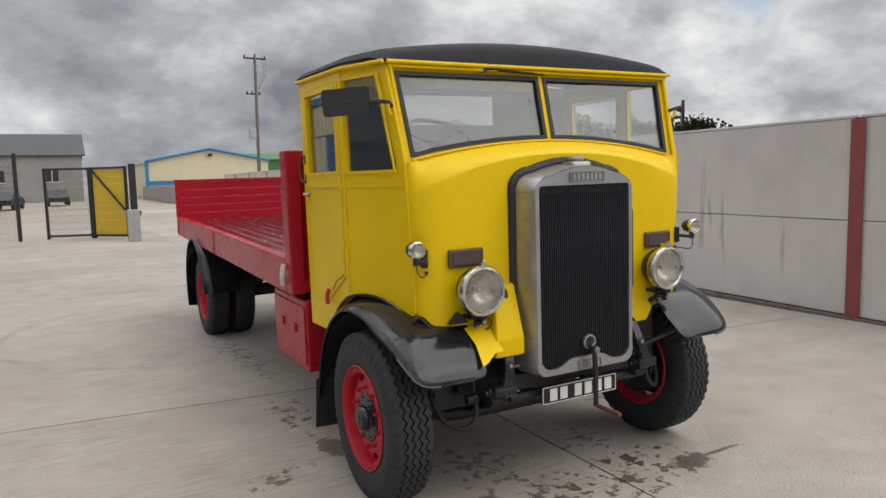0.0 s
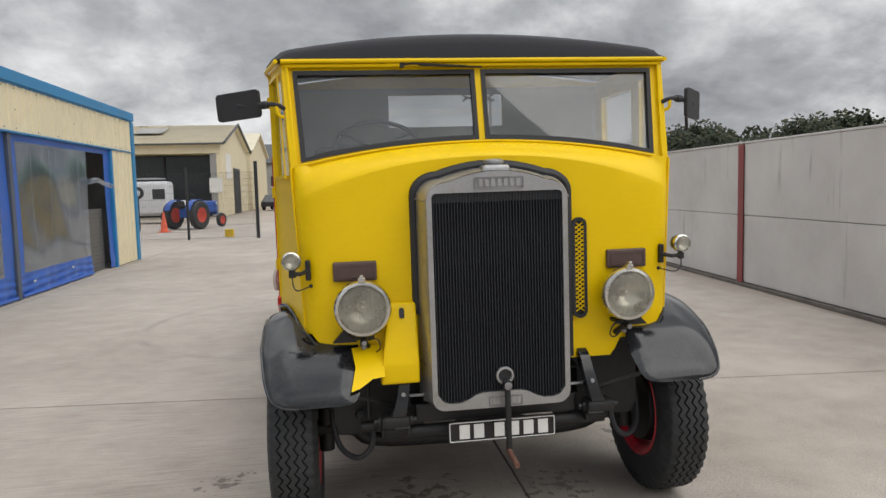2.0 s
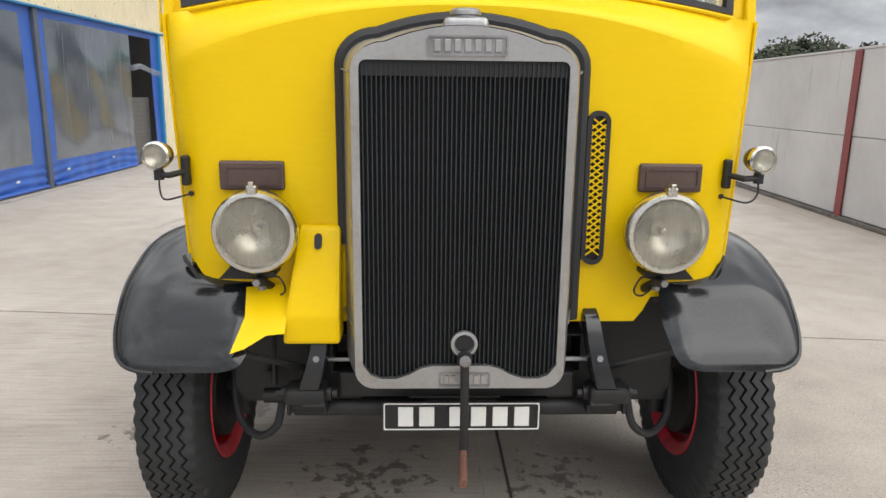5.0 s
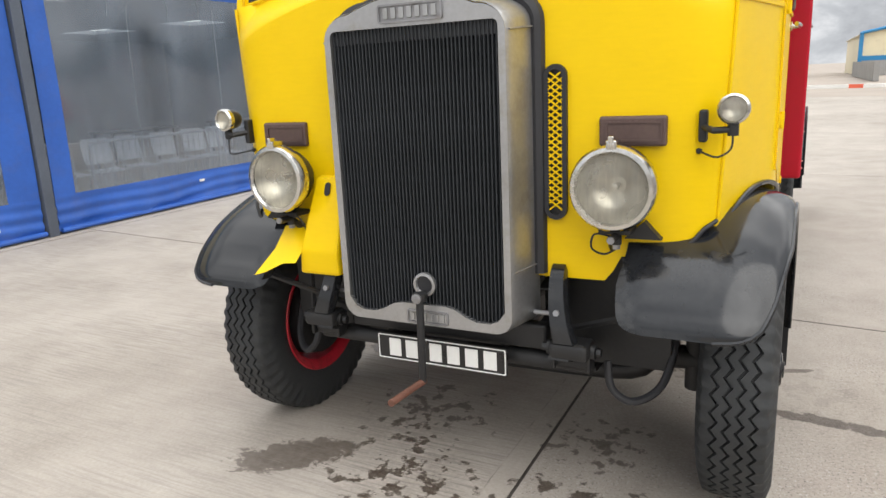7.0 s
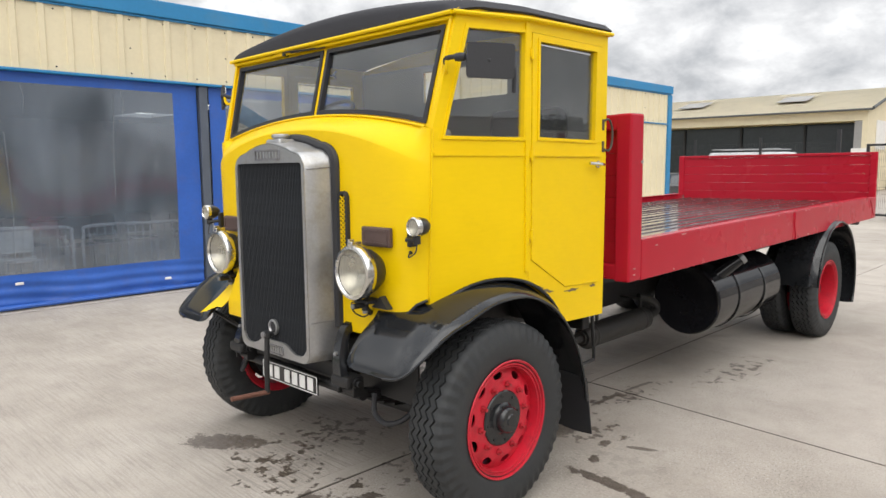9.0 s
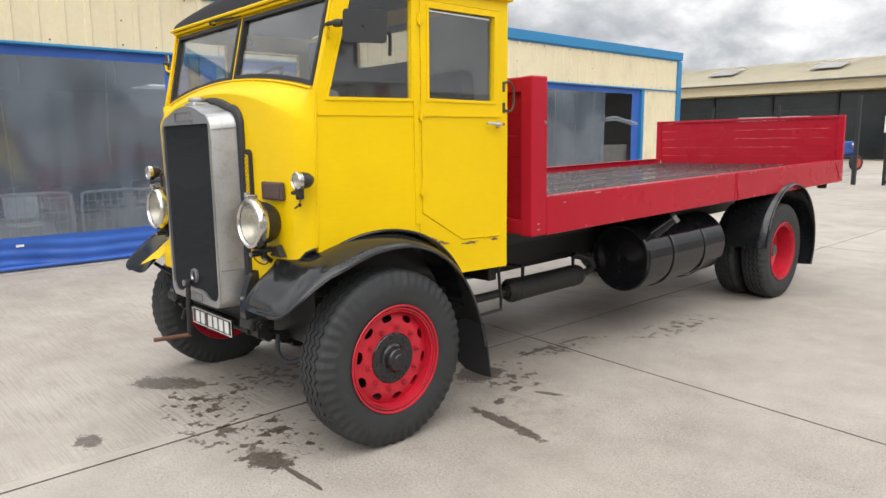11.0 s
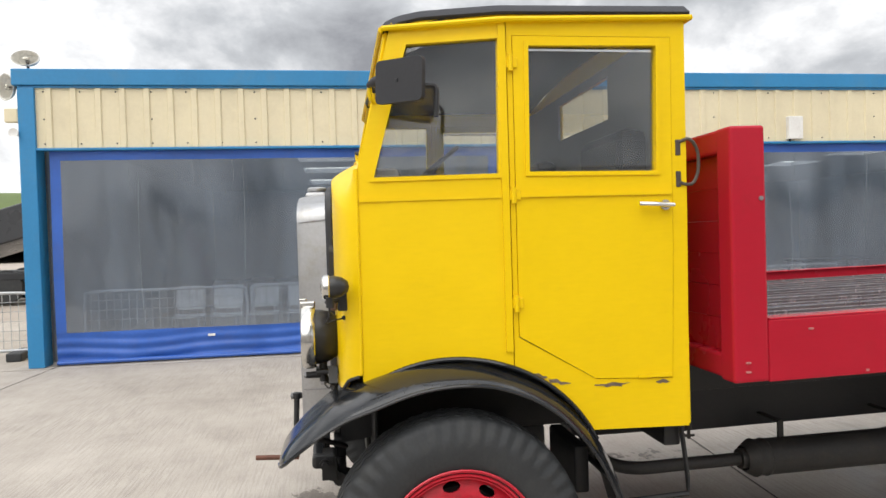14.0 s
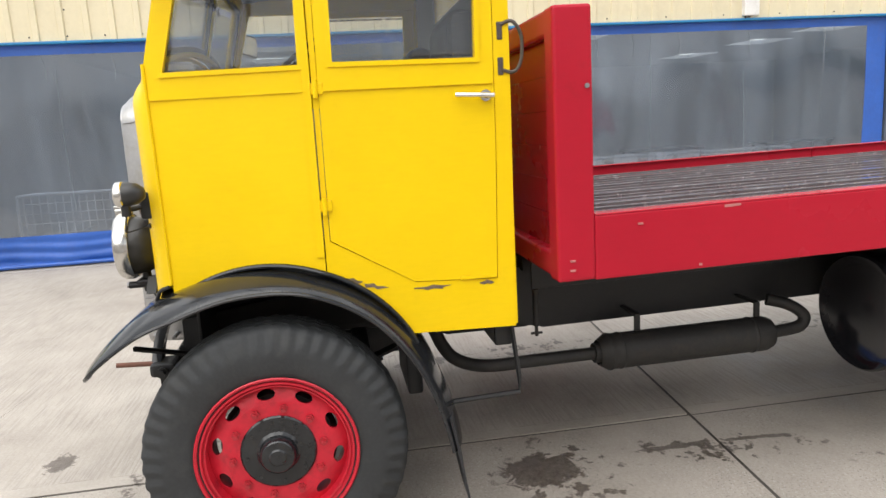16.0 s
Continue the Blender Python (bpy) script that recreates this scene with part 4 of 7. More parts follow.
DOOR = [(0.248, 2.300), (0.246, 1.195), (0.535, 1.024), (0.838, 1.012), (0.852, 1.5), (0.858, 2.300)]
for sx in (1, -1):
    def on_side(u, v, w):
        return Vector((sx * (side_x(u, v, sx) - w), u, v))
    name = "cab_side"
    quarter_out = [(-0.328, 1.832)] + [(-0.19, 2.365), (0.222, 2.380)] + [(0.222, arch(0.222, 0.222, 1)[0][1])] + arch(0.20, -0.328, 16)
    quarter_hole = [(-0.268, 1.798), (0.184, 1.798), (0.192, 2.292), (-0.136, 2.282)]
    bm = fresh()
    plate(bm, quarter_out, [quarter_hole], on_side, 0.028)
    side = part("cab_side", bm, YELLOW, lorry)
    rear_out = [(0.226, 2.380), (0.918, 2.392), (0.914, 1.6), (0.903, 0.822), (0.520, 0.830)] + arch(0.505, 0.226, 10)
    hole = [(y + (0.003 if y > 0.5 else -0.002), z + (0.003 if z > 2 else -0.003)) for y, z in DOOR]
    bm = fresh()
    plate(bm, rear_out, [hole], on_side, 0.028)
    part("door_frame", bm, YELLOW, lorry)
    window = [(0.300, 1.802), (0.790, 1.798), (0.800, 2.268), (0.306, 2.264)]
    bm = fresh()
    plate(bm, DOOR, [window], lambda u, v, w: Vector((sx * (side_x(u) + 0.004 - w), u, v)), 0.032)
    door = part("door", bm, YELLOW, lorry)
    # beads, hinges, handle
    def belt(b, ya, yb, z0=1.708, z1=1.722, off=0.0):
        vs = []
        for y in (ya, yb):
            for w in (0.0, 0.008):
                for z in (z0, z1):
                    vs.append(b.verts.new((sx * (side_x(y, z, sx) + off + w), y, z)))
        for q in ((0, 1, 3, 2), (4, 6, 7, 5), (0, 4, 5, 1), (2, 3, 7, 6), (1, 5, 7, 3), (0, 2, 6, 4)):
            b.faces.new([vs[i] for i in q])
    simple("belt_bead", YELLOW, side, lambda b: (belt(b, -0.325, 0.218), belt(b, 0.195, 0.221, 1.14, 2.34, 0.0)))
    simple("belt_bead", YELLOW, door, lambda b: belt(b, 0.252, 0.848, off=0.004))
    simple("front_bead", YELLOW, side, lambda b: tube(b, [(sx * (0.954 - (0.018 if sx < 0 else 0.0) - draw_in(sx) * (1.83 - z)), -0.332, z) for z in (1.06, 1.45, 1.83)], 0.006, 6))
    def reveal(b, quad, off):
        """Thin raised surround of a window."""
        grown = [(u + (0.016 if u > 0.5 * (quad[0][0] + quad[1][0]) else -0.016), v + (0.016 if v > 2.05 else -0.016)) for u, v in quad]
        plate(b, grown, [quad], lambda u, v, w: Vector((sx * (side_x(u) + off + 0.006 - w), u, v)), 0.007)
    simple("window_surround", YELLOW, side, lambda b: reveal(b, quarter_hole, 0.0))
    simple("window_surround", YELLOW, door, lambda b: reveal(b, window, 0.004))
    glass = simple("pane", CAB_GLASS, side, lambda b: plate(b, quarter_hole, [], lambda u, v, w: Vector((sx * (side_x(u) - 0.016 - w), u, v)), 0.004), "side window glass")
    glass.visible_shadow = False
    glass = simple("pane", CAB_GLASS, door, lambda b: plate(b, window, [], lambda u, v, w: Vector((sx * (side_x(u) - 0.014 - w), u, v)), 0.004), "door window glass")
    glass.visible_shadow = False
    simple("glass_channel", CHROME, door, lambda b: box(b, sx * 1.046 if sx > 0 else -1.052, 1.052 if sx > 0 else -1.046, 0.306, 0.798, 2.248, 2.256))
    for z in (2.20, 1.716, 1.318):
        def hinge(b):
            cyl(b, (sx * 1.072, 0.236, z - 0.03), (sx * 1.072, 0.236, z + 0.03), 0.009, n=10)
            x0, x1 = sorted((sx * 1.060, sx * 1.071))
            box(b, x0, x1, 0.222, 0.262, z - 0.018, z + 0.02, 0.002)
        simple("hinge", YELLOW, door, hinge)
    def handle(b):
        tube(b, [(sx * 1.06, 0.822, 1.668), (sx * 1.10, 0.822, 1.668)], 0.010, 10)
        tube(b, bend([(sx * 1.098, 0.845, 1.667), (sx * 1.108, 0.80, 1.669), (sx * 1.102, 0.745, 1.672), (sx * 1.094, 0.712, 1.674)], 4), 0.009, 8)
        cyl(b, (sx * 1.066, 0.822, 1.668), (sx * 1.078, 0.822, 1.668), 0.020, n=14)
    simple("door_handle", CHROME, door, handle, "chrome lever door handle")
    def grab(b):
        tube(b, bend([(sx * 1.066, 0.885, 1.905), (sx * 1.075, 0.925, 1.915), (sx * 1.078, 0.955, 1.87), (sx * 1.078, 0.955, 1.79), (sx * 1.075, 0.93, 1.745), (sx * 1.066, 0.885, 1.752)], 4), 0.0065, 8)
        for z in (1.885, 1.765):
            x0, x1 = sorted((sx * 1.062, sx * 1.070))
            box(b, x0, x1, 0.872, 0.892, z - 0.03, z + 0.03, 0.003)
    simple("grab_handle", BROWN_STEEL, lorry, grab, "browned steel looped grab handle")
    # chipped paint at the foot of the door
    if sx > 0:
        for y, z, l in ((0.315, 1.045, 0.035), (0.385, 1.020, 0.05), (0.60, 0.996, 0.075), (0.80, 0.998, 0.03)):
            pts = [(y + l * math.cos(a) * (0.8 + 0.3 * math.sin(3 * a + y * 20)), z + (0.007 + 0.003 * math.sin(5 * a)) * math.sin(a) - 0.01 * math.cos(a) * (y < 0.5)) for a in [i * 0.5236 for i in range(12)]]
            simple("paint_chip", BARE_TIN, lorry, lambda b: plate(b, pts, [], lambda u, v, w: Vector((sx * (side_x(u) + 0.0022 - w), u, v)), 0.002), "bare metal where yellow paint has flaked")
        simple("sill_tape", YELLOW, door, lambda b: box(b, 1.070, 1.0745, 0.70, 0.835, 1.016, 1.030, 0.001))

# windscreen: yellow frame, black rubber, two panes
def on_screen(u, v, w):
    return Vector((u, -0.300 + (v - 1.86) * 0.237 + w, v))


def pane_loop(s, grow=0.0):
    top, inner = 2.300 + grow, 0.016 - grow
    pts = [(s * (0.914 + grow), top), (s * (0.886 + grow), z_screen(0.89) + 0.012 - grow)]
    pts += [(s * x, z_screen(x) + 0.012 - grow) for x in (0.75, 0.6, 0.45, 0.3, 0.15)]
    pts += [(s * inner, z_screen(0) + 0.012 - grow), (s * inner, top)]
    return pts


frame_out = [(-0.956, 2.345), (0.972, 2.345), (0.942, z_screen(0.94) - 0.008)] + [(x, z_screen(x) - 0.006) for x in (0.8, 0.6, 0.4, 0.2, 0, -0.2, -0.4, -0.6, -0.8)] + [(-0.926, z_screen(0.94) - 0.008)]
bm = fresh()
plate(bm, frame_out, [pane_loop(1), pane_loop(-1)], on_screen, 0.03)
screen = part("windscreen_frame", bm, YELLOW, lorry, "yellow windscreen frame with a thin centre post")
for s in (1, -1):
    bm = fresh()
    inner = []
    for u, v in pane_loop(s):
        du = 0.022 if abs(u) < 0.1 else (-0.022 if abs(u) > 0.87 else 0)
        inner.append((u + s * du, v + (0.022 if v < 2.1 else -0.022)))
    plate(bm, pane_loop(s), [inner], lambda u, v, w: on_screen(u, v, w - 0.008), 0.03)
    seal = part("windscreen_seal", bm, SEAL, lorry, "black rubber windscreen surround")
    bm = fresh()
    plate(bm, inner, [], lambda u, v, w: on_screen(u, v, w + 0.010), 0.004)
    glass = part("windscreen_pane", bm, CAB_GLASS, seal, "flat windscreen glass")
    glass.visible_shadow = False
    def wing_nut(b):
        for a in (-35, 35, 180):
            d = Vector((math.sin(radians(a + 90 * s)), 0, math.cos(radians(a + 90 * s)))) * 0.028
            c = Vector((s * 0.055, -0.195, 2.16))
            tube(b, [c, c + d], 0.006, 6)
    simple("screen_catch", LAMP_BACK, seal, wing_nut, "black windscreen catch")
    simple("pillar_bead", YELLOW, screen, lambda b: tube(b, [(0.928 if s > 0 else -0.914, -0.318, 1.83), (0.955 if s > 0 else -0.940, -0.206, 2.335)], 0.008, 6))
simple("wiper", LAMP_BACK, screen, lambda b: (tube(b, [(-0.40, -0.215, 2.322), (-0.33, -0.232, 2.326), (-0.06, -0.228, 2.312)], 0.005, 6), cyl(b, (-0.38, -0.19, 2.322), (-0.38, -0.225, 2.322), 0.014, n=10), tube(b, [(-0.30, -0.226, 2.318), (0.02, -0.222, 2.308)], 0.004, 6)), "black windscreen wiper folded along the top rail")
simple("wiper_motor", YELLOW, screen, lambda b: tube(b, [(-0.46, -0.215, 2.322), (-0.38, -0.215, 2.322)], 0.010, 8))

# roof: black fabric over a low crown, yellow cornice
def roof_edge_x(y):
    return interp([(-0.215, 0.984), (-0.15, 1.000), (0.2, 1.072), (0.94, 1.078)], y)


def roof_z(x, y):
    rail = interp([(-0.22, 2.375), (-0.16, 2.398), (-0.08, 2.412), (0.2, 2.42), (0.94, 2.43)], y)
    crown = interp([(-0.22, 0.075), (0.0, 0.095), (0.3, 0.10), (0.94, 0.095)], y)
    k = min(1.0, abs(x) / roof_edge_x(y))
    return rail + crown * (1 - k ** 2.0)


def roof(b):
    def fn(u, v):
        y = -0.222 + 1.16 * v ** 1.4
        k = (u - 0.5) * 2
        x = k * roof_edge_x(y)
        z = roof_z(x, y)
        lip = max(0, (abs(k) - 0.93) / 0.07)
        front = max(0, 1 - v / 0.09)
        z -= 0.034 * lip ** 2
        z += (2.353 - z) * front ** 3
        y -= 0.012 * (1 - front) * front
        return Vector((x, y, z))
    grid(b, fn, 48, 34, 0.012)


cab_roof = simple("roof", ROOF_FELT, lorry, roof, "black fabric-covered roof with a low crown")
cornice_front = [(-0.964, -0.226, 2.342), (0.974, -0.226, 2.342)]
cornice_side = [(roof_edge_x(y) + 0.004, y, interp([(-0.22, 2.342), (0.25, 2.358), (0.94, 2.374)], y)) for y in (-0.226, -0.1, 0.05, 0.2, 0.5, 0.94)]
for pts, r in ((cornice_front, 0.0105), (cornice_side, 0.0105), ([(-x, y, z) for x, y, z in cornice_side], 0.0105), ([(-1.08, 0.938, 2.374), (1.08, 0.938, 2.374)], 0.0105), ([(-0.954, -0.212, 2.322), (0.964, -0.212, 2.322)], 0.009)):
    simple("cornice", YELLOW, lorry, lambda b: tube(b, pts, r, 8), "yellow half-round cornice under the roof")

# cab back, floor, lining and seats
REAR_WINDOW = [(-0.375, 2.11), (0.380, 2.11), (0.380, 2.315), (-0.375, 2.315)]
bm = fresh()
plate(bm, [(-1.06, 0.83), (1.06, 0.83), (1.062, 2.38), (0.6, 2.44), (0, 2.48), (-0.6, 2.44), (-1.062, 2.38)], [REAR_WINDOW], lambda u, v, w: Vector((u, 0.90 + w, v)), 0.012)
cab_back = part("cab_back", bm, YELLOW, lorry)
bm = fresh()
plate(bm, [(-1.03, 1.1), (1.03, 1.1), (1.03, 2.36), (-1.03, 2.36)], [REAR_WINDOW], lambda u, v, w: Vector((u, 0.885 + w, v)), 0.012)
part("back_lining", bm, CAB_LINING, lorry)
simple("rear_pane", CAB_GLASS, cab_back, lambda b: plate(b, REAR_WINDOW, [], lambda u, v, w: Vector((u, 0.898 + w, v)), 0.003)).visible_shadow = False
simple("cab_floor", CAB_LINING, lorry, lambda b: box(b, -0.86, 0.86, -0.29, 0.88, 1.14, 1.17))
simple("head_lining", HEAD_LINING, lorry, lambda b: grid(b, lambda u, v: Vector(((u - 0.5) * 2 * (roof_edge_x(-0.17 + 1.07 * v) - 0.012), -0.17 + 1.07 * v, roof_z((u - 0.5) * 1.9, -0.17 + 1.07 * v) - 0.055)), 12, 6, 0.006))
for s in (1, -1):
    simple("door_lining", CAB_LINING, lorry, lambda b: box(b, min(s * 1.02, s * 1.03), max(s * 1.02, s * 1.03), 0.25, 0.86, 1.18, 1.78))
simple("dashboard", CAB_LINING, lorry, lambda b: box(b, -0.92, 0.92, -0.30, -0.16, 1.62, 1.84, 0.03))
simple("engine_cover", CAB_LINING, lorry, lambda b: box(b, -0.26, 0.26, -0.30, 0.52, 1.17, 1.68, 0.06))
for s in (1, -1):
    seat = simple("seat", SEAT_CLOTH, lorry, lambda b: box(b, min(s * 0.32, s * 0.88), max(s * 0.32, s * 0.88), 0.36, 0.80, 1.44, 1.58, 0.05), "black leathercloth cab seat")
    simple("backrest", SEAT_CLOTH, seat, lambda b: box(b, min(s * 0.34, s * 0.86), max(s * 0.34, s * 0.86), 0.74, 0.87, 1.58, 2.00, 0.05))
wheel_pose = pose(-0.50, 0.12, 1.955, 38, 0, 0)
def steering(b):
    pts = [wheel_pose @ Vector((0.225 * math.cos(a), 0.225 * math.sin(a), 0)) for a in [i * math.pi / 18 for i in range(36)]]
    tube(b, pts, 0.013, 8, True)
    for a in (30, 150, 270):
        tube(b, [wheel_pose @ Vector((0, 0, -0.03)), wheel_pose @ Vector((0.22 * math.cos(radians(a)), 0.22 * math.sin(radians(a)), 0))], 0.008, 6)
    cyl(b, wheel_pose @ Vector((0, 0, -0.05)), wheel_pose @ Vector((0, 0, 0.0)), 0.035, n=14)
    cyl(b, wheel_pose @ Vector((0, 0, -0.75)), wheel_pose @ Vector((0, 0, -0.04)), 0.02, n=10)
simple("steering_wheel", SEAL, lorry, steering, "thin-rimmed black steering wheel")

# ---- radiator ----
RY = -0.600
def rad_outline(grow=0.0, bottom=0.682, n=8):
    """Outer line of the shell: arched top, rounded shoulders and foot."""
    w = 0.335 + grow
    pts = []
    for i in range(n + 1):
        a = radians(i * 90 / n)
        pts.append((w - 0.10 + 0.10 * math.cos(a), 1.655 + 0.088 * math.sin(a) + grow * math.sin(a)))
    for i in range(1, 12):
        k = 1 - i / 6
        pts.append((k * (w - 0.10), 1.790 + grow - 0.047 * k * k))
    for i in range(n + 1):
        a = radians(90 + i * 90 / n)
        pts.append((-w + 0.10 + 0.10 * math.cos(a), 1.655 + 0.088 * math.sin(a) + grow * math.sin(a)))
    for i in range(n + 1):
        a = radians(180 + i * 90 / n)
        pts.append((-w + 0.06 + 0.06 * math.cos(a) + 0.0, bottom + 0.06 + 0.06 * math.sin(a)))
    for i in range(n + 1):
        a = radians(270 + i * 90 / n)
        pts.append((w - 0.06 + 0.06 * math.cos(a), bottom + 0.06 + 0.06 * math.sin(a)))
    return pts


core_hole = [(0.305, 0.76), (0.305, 1.668)] + [(0.305 - 0.02 + 0.02 * math.cos(radians(a)), 1.668 + 0.02 * math.sin(radians(a))) for a in (30, 60, 90)]
core_hole += [(-u, v) for u, v in reversed(core_hole[2:])] + [(-0.305, 1.668), (-0.305, 0.76)]
core_hole += [(-0.280, 0.726), (-0.25, 0.714), (-0.20, 0.714), (-0.16, 0.728), (-0.125, 0.748), (-0.09, 0.757), (0.09, 0.757), (0.125, 0.748), (0.16, 0.728), (0.20, 0.714), (0.25, 0.714), (0.280, 0.726)]
def shell_front(b):
    plate(b, rad_outline(-0.006), [core_hole], lambda u, v, w: Vector((u, RY + w, v)), 0.022)
radiator = simple("radiator_shell", ALLOY, lorry, shell_front, "dull polished aluminium radiator surround with an arched top")
def shell_wrap(b):
    front = rad_outline(0.0)
    rings = []
    for y, grow, inset in ((RY + 0.004, -0.006, 0), (RY + 0.014, 0.0, 0), (-0.53, 0.014, 0), (-0.46, 0.030, 0), (-0.435, 0.036, 0)):
        rings.append([b.verts.new((u * (1 + grow / 0.335), y, v + (grow * 0.5 if v > 1.2 else 0))) for u, v in front])
    for p, q in zip(rings, rings[1:]):
        for i in range(len(p)):
            j = (i + 1) % len(p)
            b.faces.new((p[i], p[j], q[j], q[i]))
simple("shell_side", ALLOY, radiator, shell_wrap, "dull aluminium radiator casing")
for s in (1, -1):
    for za, zb in ((0.895, 0.90), (1.655, 1.668)):
        simple("shell_seam", STEEL, radiator, lambda b: tube(b, [(s * 0.338, RY + 0.01, za), (s * 0.376, -0.44, zb)], 0.003, 5))
simple("filler_cap", ALLOY, radiator, lambda b: (lathe(b, [(0, 1.840), (0.038, 1.838), (0.047, 1.831), (0.047, 1.820), (0.040, 1.816), (0.040, 1.770), (0, 1.77)], 22, Matrix.Translation((0.004, -0.515, 0))), box(b, -0.062, 0.07, -0.57, -0.465, 1.765, 1.812, 0.015)), "low round radiator filler cap")
tube_stock = None
for i in range(44):
    x = -0.303 + 0.606 * (i + 0.5) / 44
    if tube_stock is None:
        tube_stock = simple("radiator_tube", RADIATOR_CORE, radiator, lambda b: box(b, -0.0016, 0.0016, RY + 0.010, RY + 0.034, 0.70, 1.69), "black upright radiator tube")
        tube_stock.location.x = x
    else:
        o = new("radiator_tube", tube_stock.data)
        o.parent, o.location.x = radiator, x
# near-black backing puts the shade between the tubes into colour
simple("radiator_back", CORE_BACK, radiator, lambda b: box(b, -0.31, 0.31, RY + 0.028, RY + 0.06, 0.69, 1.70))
simple("radiator_header", DARK_STEEL, radiator, lambda b: box(b, -0.304, 0.304, RY + 0.016, RY + 0.026, 1.643, 1.69, 0.002), "grey header plate above the tubes")
def badge(b, x0, x1, z0, z1, y):
    plate(b, rounded(x0, x1, z0, z1, 0.008), [rounded(x0 + 0.006, x1 - 0.006, z0 + 0.006, z1 - 0.006, 0.005)], lambda u, v, w: Vector((u, y + w, v)), 0.008)
def badge_bars(parent, x0, x1, z0, z1, y, n):
    p = (x1 - x0) / n
    for i in range(n):
        simple("raised_bar", ALLOY, parent, lambda b: box(b, x0 + p * (i + 0.2), x0 + p * (i + 0.8), y, y + 0.005, z0, z1, 0.0015))
top_badge = simple("maker_badge", STEEL, radiator, lambda b: (badge(b, -0.108, 0.124, 1.700, 1.757, RY - 0.008), box(b, -0.104, 0.12, RY - 0.002, RY + 0.002, 1.704, 1.753)), "oblong grey cast badge with plain raised bars")
badge_bars(top_badge, -0.094, 0.110, 1.712, 1.746, RY - 0.007, 7)
low_badge = simple("model_badge", STEEL, radiator, lambda b: badge(b, -0.066, 0.096, 0.688, 0.737, RY - 0.006), "small cast badge with plain raised bars")
badge_bars(low_badge, -0.055, 0.085, 0.698, 0.727, RY - 0.005, 6)
simple("crank_ring", ALLOY, radiator, lambda b: lathe(b, [(0.034, 0), (0.042, 0.004), (0.042, 0.018), (0.032, 0.02), (0.028, 0.01)], 24, Matrix.Translation((0.012, RY + 0.008, 0.833)) @ pose(0, 0, 0, 90, 0, 0), True), "round aluminium starting-handle guide")
simple("crank_hole", SEAL, radiator, lambda b: cyl(b, (0.012, RY - 0.004, 0.833), (0.012, RY + 0.02, 0.833), 0.031, n=20))
handle_arm = simple("starting_handle", BLACK_CHASSIS, lorry, lambda b: (tube(b, [(0.012, RY + 0.02, 0.80), (0.012, RY - 0.05, 0.80)], 0.014, 10), tube(b, [(0.012, RY - 0.045, 0.80), (0.013, RY - 0.052, 0.66), (0.012, -0.655, 0.492)], 0.014, 10), lathe(b, [(0, -0.02), (0.022, -0.014), (0.024, 0), (0.022, 0.014), (0, 0.02)], 14, Matrix.Translation((0.012, RY - 0.045, 0.800)))), "black cranked starting handle")
simple("handle_boss", STEEL, handle_arm, lambda b: lathe(b, [(0, 0), (0.016, 0.002), (0.018, 0.014), (0, 0.02)], 14, Matrix.Translation((0.012, RY - 0.058, 0.80)) @ pose(0, 0, 0, 90, 0, 0)))
simple("handle_grip", RUST, handle_arm, lambda b: tube(b, [(0.012, -0.645, 0.492), (0.005, -0.75, 0.495), (0.0, -0.855, 0.499)], 0.0125, 10), "rusty starting-handle grip")
# black rubber strip between casing and cab front
def strip(b):
    pts = [Vector((u * (1.120 if u > 0 else 1.095), -0.446, v + (0.024 if v > 1.6 else 0.0))) for u, v in rad_outline(0.0) if v > 0.80]
    tube(b, [Vector((pts[0].x, -0.442, 0.865))] + pts + [Vector((pts[-1].x, -0.442, 1.12))], 0.026, 8)
simple("radiator_strip", SEAL, lorry, strip, "black rubber strip round the radiator casing")

# oil-filter style cover beside the radiator on the driver's side
def wedge(b):
    prof = [(-0.44, 1.185), (-0.470, 1.175), (-0.560, 0.905), (-0.556, 0.812), (-0.44, 0.812)]
    l = [b.verts.new((-0.512, y, z)) for y, z in prof]
    r = [b.verts.new((-0.380, y, z)) for y, z in prof]
    l[2].co.x = -0.553
    l[3].co.x = l[4].co.x = -0.562
    b.faces.new(l), b.faces.new(list(reversed(r)))
    for k in range(len(prof)):
        j = (k + 1) % len(prof)
        b.faces.new((l[k], r[k], r[j], l[j]))
    bmesh.ops.bevel(b, geom=list(b.edges), offset=0.012, segments=2, affect="EDGES", profile=0.5)
side_cover = simple("side_cover", YELLOW, lorry, wedge, "yellow wedge-shaped cover beside the radiator")
simple("slot", SEAL, side_cover, lambda b: plate(b, rounded(-0.462, -0.438, 1.110, 1.158, 0.0115), [], lambda u, v, w: Vector((u, -0.4745 - (1.175 - v) * 0.333 - 0.003 + w, v)), 0.004), "dark keyhole slot")
def flap(b):
    plate(b, [(-0.545, 0.985), (-0.69, 0.975), (-0.676, 0.905), (-0.700, 0.822), (-0.66, 0.832), (-0.60, 0.862), (-0.545, 0.866)], [], lambda u, v, w: Vector((u, -0.462 - (0.975 - v) * 1.30 + w, v)), 0.005)
simple("front_flap", YELLOW, lorry, flap, "yellow sheet-metal flap")

